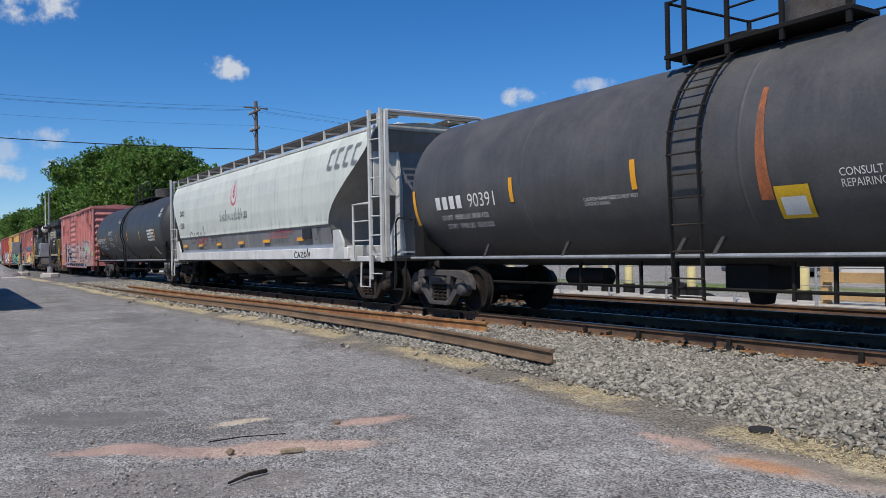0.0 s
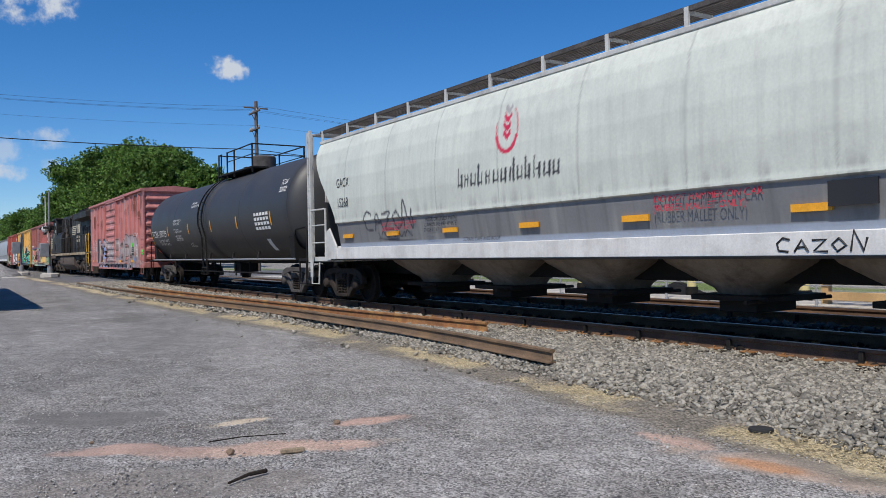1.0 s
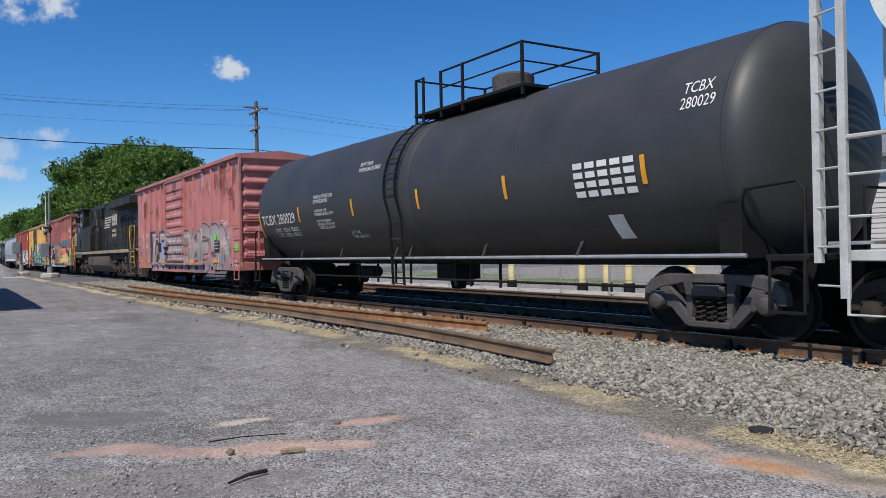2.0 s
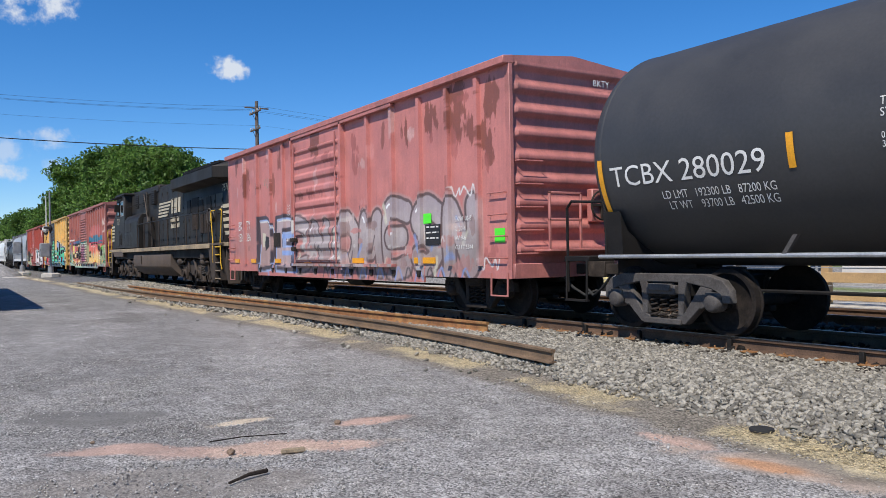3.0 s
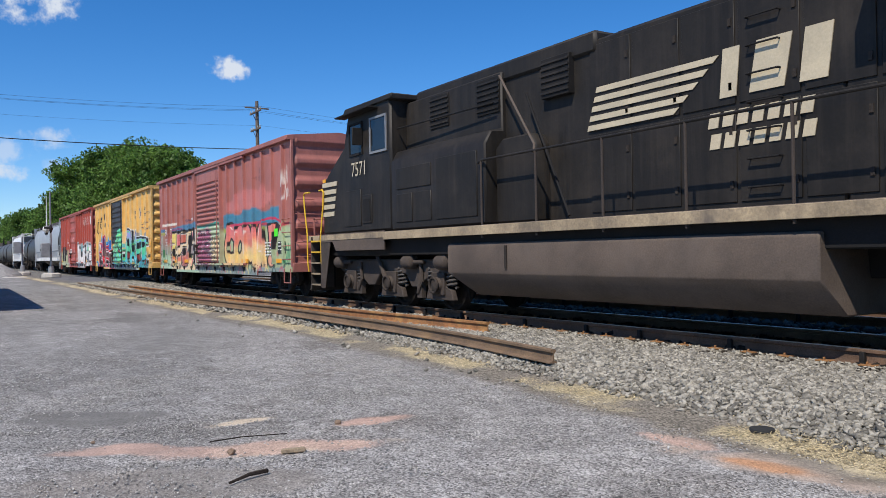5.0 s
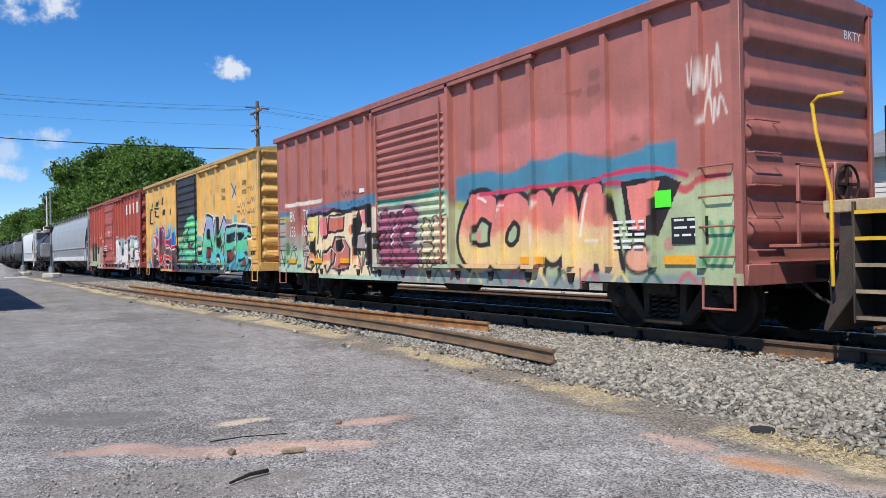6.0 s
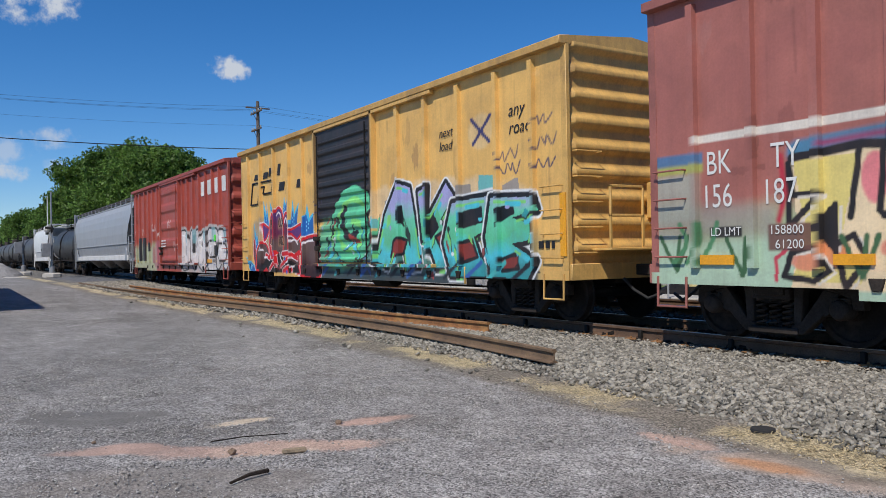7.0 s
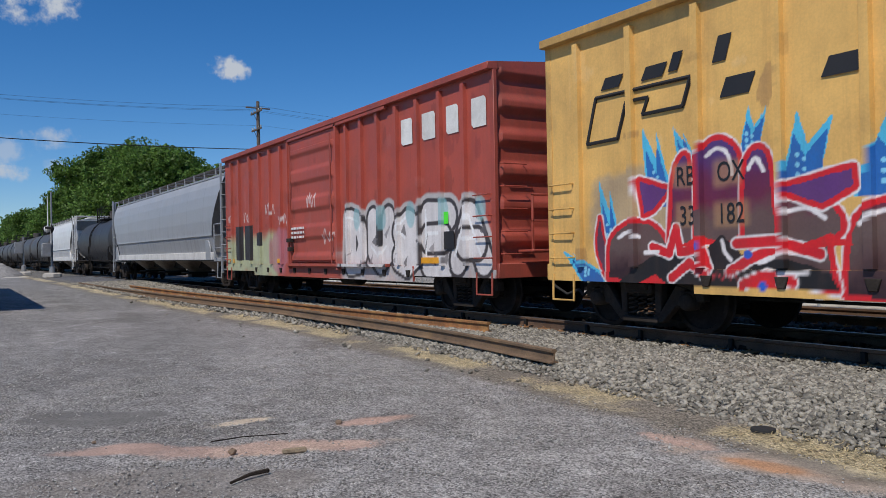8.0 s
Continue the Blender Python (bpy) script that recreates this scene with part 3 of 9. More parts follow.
def make_ground_things():
    make_ground()
    bed = lambda x, y: np.clip(step(-0.25, 0.25, y - edge_line(x)), 0.0025, 1)
    # stones between the near rails carry the train's shade in their colour
    tagged(stones_mesh("ballast_stones", 9000, (-40, 0.5), (-0.80, 2.3), 0.085, "stone_dark", 15), "ballast between the rails, train shade put into its colour", "ballast", kind="stuff")
    tagged(stones_mesh("loose_gravel", 52000, (-11.5, -2.5), (-9.3, -4.0), 0.0105, "pebble", 9, lambda x, y: (0.3 + 0.7 * step(0.35, 0.6, mottle(x * 0.7, y * 0.7, 14))) * clear_of_clay(x, y), 0.25), "fine grey chips pressed into the lot", "gravel", kind="stuff")
    tagged(stones_mesh("ballast_stones", 62000, (-14, 0.0), (-4.1, -0.80), 0.043, "stone", 5, bed), "grey-brown crushed stone ballast beside the rails", "ballast", kind="stuff")
    tagged(stones_mesh("ballast_stones", 30000, (-44, -14), (-4.6, -0.80), 0.066, "stone", 6, lambda x, y: bed(x, y) * (0.75 + 0.2 * (x > -26))), "grey-brown crushed stone ballast along the track", "ballast", kind="stuff")
    # second track's stones are coloured darker to deepen the train's shadow there
    tagged(stones_mesh("ballast_stones", 9000, (-34, 0.5), (2.6, 6.3), 0.085, "stone_mid", 7), "crushed stone ballast of the second track, darkened for train shade", "ballast", kind="stuff")
    tagged(stones_mesh("loose_gravel", 16000, (-14, -1.5), (-9.3, -3.6), 0.0145, "pebble", 8, lambda x, y: (0.15 + 0.85 * step(0.45, 0.7, mottle(x * 0.9, y * 0.9, 12))) * clear_of_clay(x, y), 0.2), "fine loose grey chips on the asphalt", "gravel", kind="stuff")
    make_track("track_near", 0.0, "main track with rusty-sided steel rails on ballast")
    make_track("track_far", 3.96, "second track with steel rails on ballast")
    make_straw()
    # two rails left lying on the ballast
    pa = [(-8.1, -2.82, -0.125), (-10.5, -2.62, -0.11), (-13.0, -2.50, -0.10), (-19.0, -2.58, -0.08), (-26.4, -3.35, -0.03), (-34.6, -3.80, 0.0), (-42.0, -4.10, 0.06)]
    pb = [(-11.0, -1.81, -0.012), (-16.3, -2.12, -0.015), (-23.9, -2.42, -0.01), (-29.3, -2.74, 0.01), (-36.0, -2.90, 0.03)]
    tagged(part("spare_rail", rail_line(pa), "rust_dull"), "long dull rusty rail lying on the ballast edge", "rail", "spare rails")
    tagged(part("spare_rail", rail_line(pb), "rust"), "bright orange-rusted rail lying on the ballast", "rail", "spare rails")
    # small litter on the lot
    z = -0.44
    tagged(part("rubber_disc", Build().lathe([(0, 0.0), (0, 0.095), (0.015, 0.108), (0.035, 0.104), (0.042, 0.075), (0.037, 0.0)], (-4.38, -3.6, z), "z", 24), "rubber"), "black rubber disc lying on dry dirt", "disc")
    for (x, y, s, name, lab) in ((-6.5, -7.68, 0.036, "stone", "small brown stone on the clay patch"), (-7.0, -6.48, 0.034, "stone", "dark stone on the asphalt"), (-7.6, -8.58, 0.02, "stone", "dark stone on the clay patch")):
        b = Build()
        b.lathe([(-s * 0.6, 0.0), (-s * 0.5, s * 0.7), (0, s), (s * 0.5, s * 0.75), (s * 0.75, 0.0)], (x, y, z + s * 0.4), "z", 9)
        b.v = [(p[0] + random.uniform(-1, 1) * s * 0.16, p[1] + random.uniform(-1, 1) * s * 0.16, p[2] + random.uniform(-1, 1) * s * 0.12) for p in b.v]
        tagged(part(name, b, "litter_stone", smooth=False), lab, "stone")
    tagged(part("wood_block", Build().box(-0.10, 0.10, -0.022, 0.022, -0.005, 0.034), "litter_wood", bev=0.008, at=pose(-6.23, -7.24, z, 0, 0, 78)), "small weathered wood block on the lot", "wood")
    b = Build().tube([(-5.62, -7.97, z + 0.012), (-5.69, -7.80, z + 0.03), (-5.75, -7.64, z + 0.02)], 0.010, 6, 0.017)
    tagged(part("stick", b, "tie"), "dark dry stick lying on the asphalt", "stick")
    b = Build().tube([(-6.98, -7.72, z + 0.01), (-6.95, -7.45, z + 0.02), (-6.86, -7.05, z + 0.012)], 0.006, 6, 0.004)
    tagged(part("twig", b, "tie"), "thin dark twig lying on the clay", "stick")


make_ground_things()

# ---- freight cars ----
SPEED, GAIN = 14.603, 0.00964
CARS, WHEELS = [], []


# small surges of the train along the track: seconds, metres
SURGE_T = [0.0, 0.5, 1.0, 1.5, 1.7, 2.8, 3.5, 4.0, 4.1, 4.5, 4.7, 5.8, 6.0, 6.4, 6.5, 7.0, 7.1, 7.5, 8.0]
SURGE_X = [-0.04, 0.03, 0.24, 0.21, 0.13, 0.0, -0.03, -0.12, 0.28, 0.28, 0.28, 0.15, 0.21, -0.13, -0.28, -0.23, -0.22, 0.46, 0.43]


def shift(t):
    return SPEED * (t - 4.0) + GAIN * (t - 4.0) ** 2 + float(np.interp(t, SURGE_T, SURGE_X))


def remap(anchors):
    """A change of place along a car, straight between pairs of (drawn, true)."""
    return lambda x: float(np.interp(x, [a for a, b in anchors], [b for a, b in anchors]))


class Canvas:
    """Paint on a car side in metres: x along the car, z up; colours are base colours."""

    def __init__(self, x0, x1, z0, z1, col, res=0.0125):
        self.x0, self.z0, self.res = x0, z0, res
        self.x = np.arange(x0, x1 + res, res)
        self.z = np.arange(z0, z1 + res, res)
        self.X, self.Z = np.meshgrid(self.x, self.z, indexing="ij")
        self.c = np.zeros(self.X.shape + (3,)) + np.array(col)

    def blend(self, mask, col):
        col = np.array(col, float)
        self.c = self.c * (1 - mask[..., None]) + col * mask[..., None]

    def window(self, pts, pad):
        p = np.array(pts)
        i0, i1 = np.searchsorted(self.x, (p[:, 0].min() - pad, p[:, 0].max() + pad))
        j0, j1 = np.searchsorted(self.z, (p[:, 1].min() - pad, p[:, 1].max() + pad))
        return slice(i0, i1), slice(j0, j1)

    def put(self, w, mask, col):
        if callable(col):
            col = col(self.X[w], self.Z[w])
        self.c[w] = self.c[w] * (1 - mask[..., None]) + np.array(col) * mask[..., None]

    def stroke(self, pts, width, col, soft=0.012, alpha=1.0):
        w = self.window(pts, width + soft)
        X, Z = self.X[w], self.Z[w]
        d = np.full(X.shape, 9.0)
        for (a, b), (c, e) in zip(pts[:-1], pts[1:]):
            ux, uz = c - a, e - b
            t = np.clip(((X - a) * ux + (Z - b) * uz) / (ux * ux + uz * uz + 1e-9), 0, 1)
            d = np.minimum(d, np.hypot(X - a - t * ux, Z - b - t * uz))
        self.put(w, alpha * step(width / 2 + soft, width / 2 - soft, d), col)

    def poly(self, pts, col, alpha=1.0):
        w = self.window(pts, 0.02)
        X, Z = self.X[w], self.Z[w]
        ins = np.zeros(X.shape, bool)
        for (a, b), (c, e) in zip(pts, pts[1:] + pts[:1]):
            if b != e:
                ins ^= ((b > Z) != (e > Z)) & (X < (c - a) * (Z - b) / (e - b) + a)
        self.put(w, alpha * ins, col)

    def spray(self, x, z, rx, rz, col, alpha=1.0, seed=3, rag=0.8):
        d = ((self.X - x) / rx) ** 2 + ((self.Z - z) / rz) ** 2 + (mottle(self.X * 2.2, self.Z * 2.2, seed) - 0.5) * rag
        self.blend(alpha * step(1.05, 0.6, d), col)

    def flake(self, x, z, rx, rz, col, alpha=1.0, seed=3):
        """Ragged chipped or rusted area with hard edges and runs below it."""
        w = self.window([(x - rx * 2, z - rz * 2), (x + rx * 2, z + rz * 2)], 0.02)
        X, Z = self.X[w], self.Z[w]
        d = ((X - x) / rx) ** 2 + ((Z - z) / rz) ** 2 + (mottle(X * 6, Z * 3.5, seed, 5) - 0.5) * 3.4 + (mottle(X * 16, Z * 1.2, seed + 9, 3) - 0.5) * 2.0
        self.put(w, alpha * step(0.9, 0.7, d), col)

    def band(self, x0, x1, z0, z1, col, alpha=1.0, soft=0.05, seed=5, wob=0.25):
        Z = self.Z + (mottle(self.X * 0.9, self.Z * 0.6, seed) - 0.5) * wob
        m = step(z0 - soft, z0 + soft, Z) * (1 - step(z1 - soft, z1 + soft, Z)) * step(x0 - soft, x0 + soft, self.X) * (1 - step(x1 - soft, x1 + soft, self.X))
        self.blend(alpha * m, col)

    def __call__(self, X, Z):
        i = np.clip(np.rint((X - self.x0) / self.res).astype(int), 0, len(self.x) - 1)
        j = np.clip(np.rint((Z - self.z0) / self.res).astype(int), 0, len(self.z) - 1)
        return np.minimum(self.c[i, j] * 1.13, 0.85)


def curve(pts, n=7):
    """A smooth line through the points."""
    p = [Vector((a, b)) for a, b in pts]
    out = []
    for i in range(len(p) - 1):
        p0, p1, p2, p3 = p[max(0, i - 1)], p[i], p[i + 1], p[min(len(p) - 1, i + 2)]
        for k in range(n):
            t = k / n
            q = 0.5 * (2 * p1 + (p2 - p0) * t + (2 * p0 - 5 * p1 + 4 * p2 - p3) * t * t + (3 * p1 - p0 - 3 * p2 + p3) * t ** 3)
            out.append((q.x, q.y))
    return out + [tuple(p[-1])]


# skeletons of painted throw-up shapes in a unit box, each a set of lines
SHAPES = {
    "s": [[(0.95, 0.85), (0.5, 1.0), (0.1, 0.78), (0.5, 0.52), (0.9, 0.25), (0.5, 0.0), (0.02, 0.15)]],
    "o": [[(0.5, 1.0), (0.08, 0.7), (0.08, 0.3), (0.5, 0.0), (0.92, 0.3), (0.92, 0.7), (0.5, 1.0)]],
    "m": [[(0.0, 0.0), (0.12, 0.95), (0.5, 0.35), (0.85, 0.95), (1.0, 0.0)]],
    "a": [[(0.0, 0.0), (0.42, 1.0), (0.9, 0.0)], [(0.2, 0.38), (0.72, 0.38)]],
    "r": [[(0.08, 0.0), (0.08, 1.0), (0.7, 0.9), (0.75, 0.6), (0.15, 0.5), (0.95, 0.0)]],
    "e": [[(0.95, 0.95), (0.1, 1.0), (0.08, 0.0), (0.95, 0.02)], [(0.1, 0.52), (0.75, 0.52)]],
    "n": [[(0.05, 0.0), (0.1, 1.0), (0.85, 0.05), (0.92, 1.0)]],
    "k": [[(0.08, 0.0), (0.1, 1.0)], [(0.95, 1.0), (0.15, 0.48), (1.0, 0.0)]],
    "d": [[(0.1, 0.0), (0.12, 1.0), (0.7, 0.88), (0.92, 0.45), (0.65, 0.05), (0.1, 0.0)]],
    "u": [[(0.08, 1.0), (0.12, 0.25), (0.5, 0.0), (0.88, 0.25), (0.92, 1.0)]],
    "h": [[(0.08, 0.0), (0.08, 1.0)], [(0.9, 0.0), (0.9, 1.0)], [(0.08, 0.5), (0.9, 0.5)]],
    "w": [[(0.0, 1.0), (0.25, 0.0), (0.5, 0.6), (0.75, 0.0), (1.0, 1.0)]],
}


def throw_up(cv, letters, x0, x1, z0, z1, fat, fill, line, edge=0.07, glow=None, seed=1, round_=True, glow_w=0.1):
    """Fat outlined letter forms across x0..x1: glow, outline, then fill."""
    R = random.Random(seed)
    n = len(letters)
    w = (x1 - x0) / n
    lines = []
    for i, ch in enumerate(letters):
        a, up, low = x0 + i * w + w * 0.14, z1 - R.uniform(0, 0.14) * (z1 - z0), z0 + R.uniform(0, 0.08) * (z1 - z0)
        for ln in SHAPES[ch]:
            pts = [(a + u * w * 0.74 + R.uniform(-0.03, 0.03) * w, low + v * (up - low)) for u, v in ln]
            lines.append(curve(pts) if round_ else pts)
    if glow is not None:
        for ln in lines:
            cv.stroke(ln, fat + 2 * edge + 2 * glow_w, glow, 0.03)
    for k in range(0, len(lines)):
        cv.stroke(lines[k], fat + 2 * edge, line)
        cv.stroke(lines[k], fat, fill)
    for ln in lines:
        k = len(ln) // 4
        cv.stroke([(a - fat * 0.2, b + fat * 0.2) for a, b in ln[k:k + 3]], fat * 0.12, (0.8, 0.8, 0.78))


def scrawl(cv, x, z, w, h, col, seed, width=0.022, n=9):
    """A quick hand-drawn tag, all loops."""
    R = random.Random(seed)
    pts = [(x + w * (i + R.uniform(-0.6, 0.6)) / n, z + h * (R.uniform(0.0, 0.35) if i % 2 else R.uniform(0.65, 1.0))) for i in range(n + 1)]
    cv.stroke(curve(pts), width, col)


def fade(*stops):
    """A fill that changes with height: stops of (z, colour)."""
    zs = [s[0] for s in stops]
    cs = np.array([s[1] for s in stops])
    return lambda X, Z: np.stack([np.interp(Z + (mottle(X * 3, Z * 3, 7) - 0.5) * 0.5, zs, cs[:, k]) for k in range(3)], -1)


WHEEL_R = 0.457


def wheelset_mesh():
    b = Build()
    for s in (-1, 1):
        y = s * 0.755
        o = s
        prof = [(-o * 0.08, 0.0), (-o * 0.08, 0.11), (-o * 0.04, 0.14), (-o * 0.02, 0.30), (-o * 0.055, 0.385), (-o * 0.055, 0.48), (-o * 0.03, 0.485), (-o * 0.015, WHEEL_R + 0.004), (o * 0.075, WHEEL_R - 0.006),
                (o * 0.08, 0.39), (o * 0.045, 0.375), (o * 0.02, 0.29), (o * 0.035, 0.15), (o * 0.09, 0.12), (o * 0.09, 0.0)]
        b.lathe(prof, (0, y, 0), "y", 44)
        b.lathe([(-0.001, 0.0), (0.0, 0.085), (o * 0.20, 0.085), (o * 0.20, 0.0)], (0, y + o * 0.09, 0), "y", 16)
        b.lathe([(0, 0.075), (o * 0.03, 0.07), (o * 0.03, 0.0)], (0, y + o * 0.29, 0), "y", 14)
        for k in range(3):
            a = 2.09 * k
            b.box(0.045 * math.cos(a) - 0.014, 0.045 * math.cos(a) + 0.014, y + o * 0.31, y + o * 0.335, 0.045 * math.sin(a) - 0.014, 0.045 * math.sin(a) + 0.014)
    b.lathe([(-0.7, 0.085), (0.7, 0.085)], (0, 0, 0), "y", 16)
    return mesh_of("wheelset", b, "wheel")


def tread_mesh():
    b = Build()
    for s in (-1, 1):
        b.lathe([(s * 0.07, WHEEL_R - 0.001), (s * 0.081, WHEEL_R - 0.012), (s * 0.082, WHEEL_R - 0.045)], (0, s * 0.755, 0), "y", 44)
    return mesh_of("tread", b, "tread")


def sideframe_mesh(mat):
    b = Build()
    y0, y1 = -0.07, 0.07
    # top chord and pedestals of a cast three-piece truck
    b.prism([(-1.14, 0.46), (-1.13, 0.63), (-1.02, 0.76), (-0.74, 0.84), (0.74, 0.84), (1.02, 0.76), (1.13, 0.63), (1.14, 0.46), (1.01, 0.46), (0.98, 0.58), (0.82, 0.65), (0.42, 0.72), (-0.42, 0.72), (-0.82, 0.65), (-0.98, 0.58), (-1.01, 0.46)], y0, y1)
    for s in (-1, 1):
        b.prism([(s * 0.66, 0.68), (s * 0.86, 0.64), (s * 0.80, 0.52), (s * 0.40, 0.14), (s * 0.24, 0.14), (s * 0.24, 0.24), (s * 0.38, 0.30)], y0, y1)
        b.prism([(s * 0.28, 0.74), (s * 0.44, 0.74), (s * 0.40, 0.62), (s * 0.38, 0.26), (s * 0.27, 0.26)], y0, y1)
        b.prism([(s * 0.70, 0.64), (s * 0.74, 0.40), (s * 0.66, 0.36), (s * 0.60, 0.52)], y0, y1)
        b.box(s * 0.875 - 0.12, s * 0.875 + 0.12, y0 - 0.03, y1 + 0.02, 0.53, 0.60)
        b.lathe([(-0.16, 0.0), (-0.155, 0.10), (-0.10, 0.125), (0.06, 0.125)], (s * 0.875, 0, WHEEL_R), "y", 16)
    b.box(-0.34, 0.34, y0 - 0.03, y1 + 0.05, 0.13, 0.21)
    b.box(-0.26, 0.26, y0 - 0.05, y1 + 0.05, 0.55, 0.68)
    b.box(-0.20, 0.20, y0 - 0.09, y0, 0.60, 0.70)
    return mesh_of("sideframe", b, mat, 0.012)


def springs_mesh():
    b = Build()
    for x in (-0.18, 0.0, 0.18):
        pts = [(x + 0.065 * math.cos(k * 0.9), 0.065 * math.sin(k * 0.9) * 0.9, 0.21 + 0.34 * k / 34) for k in range(35)]
        b.tube(pts, 0.016, 5)
    return mesh_of("spring", b, "steel")


SETS = {}


def truck(car, x, mat="steel"):
    """A four-wheel truck: bolster with side frames, springs and two turning wheelsets."""
    if "wheelset" not in SETS:
        SETS.update(wheelset=wheelset_mesh(), tread=tread_mesh(), spring=springs_mesh(), steel=sideframe_mesh("steel"), steel_grey=sideframe_mesh("steel_grey"))
        SETS["bolster"] = mesh_of("truck", Build().box(-0.2, 0.2, -1.08, 1.08, 0.5, 0.78).box(-0.3, 0.3, -0.4, 0.4, 0.6, 0.9).box(-1.0, 1.0, -0.08, 0.08, 0.30, 0.38).box(-0.62, -0.5, -0.95, 0.95, 0.32, 0.46).box(0.5, 0.62, -0.95, 0.95, 0.32, 0.46), "black", 0.015)
    tk = share("truck", SETS["bolster"], car, pose(x, 0, 0), "four-wheel truck with cast side frames")
    for s in (-1, 1):
        share("sideframe", SETS[mat], tk, pose(0, s * 1.03, 0, 0, 0, 0 if s < 0 else 180))
        share("spring_nest", SETS["spring"], tk, pose(0, s * 1.05, 0))
        ws = share("wheelset", SETS["wheelset"], tk, pose(s * 0.875, 0, WHEEL_R))
        WHEELS.append((ws, s * 0.875, WHEEL_R))
    return tk


def coupler(car, x, s, z=0.86):
    b = Build().box(min(x, x + s * 0.55), max(x, x + s * 0.55), -0.075, 0.075, z - 0.09, z + 0.09)
    xk = x + s * 0.55
    b.prism([(xk - s * 0.05, -0.11), (xk + s * 0.16, -0.16), (xk + s * 0.22, -0.05), (xk + s * 0.10, -0.02), (xk + s * 0.12, 0.08), (xk + s * 0.24, 0.12), (xk + s * 0.18, 0.17), (xk - s * 0.05, 0.13)], z - 0.14, z + 0.14, "z")
    part("coupler", b, "steel", car, "rusty knuckle coupler", 0.012)
    pts = [(x + s * 0.1, -0.35, z - 0.1), (x + s * 0.35, -0.33, z - 0.32), (x + s * 0.6, -0.28, z - 0.45), (x + s * 0.82, -0.2, z - 0.36)]
    part("air_hose", Build().tube(pts, 0.025, 8), "rubber", car, "hanging rubber brake hose")


def rungs(car, mat, x0, x1, y, zs, out=0.07, name="grab_iron", r=0.013):
    for z in zs:
        b = Build().tube([(x0, y, z), (x0, y - out, z), (x1, y - out, z), (x1, y, z)], r, 6)
        part(name, b, mat, car)


def car_root(name, xc, label, category="railcar"):
    ob = new(name)
    ob.empty_display_size = 0.5
    tagged(ob, label, category, "freight train")
    CARS.append((ob, xc))
    return ob


def paint_mat(name, col, rough=0.55):
    M[name] = surf(name, col, rough, var=0.14, scale=1.4, fine=30, grain=0.08, bump=0.05, dirt=(0.10, 0.055, 0.04), dirt_amount=0.4, streak=0.25)
    return name


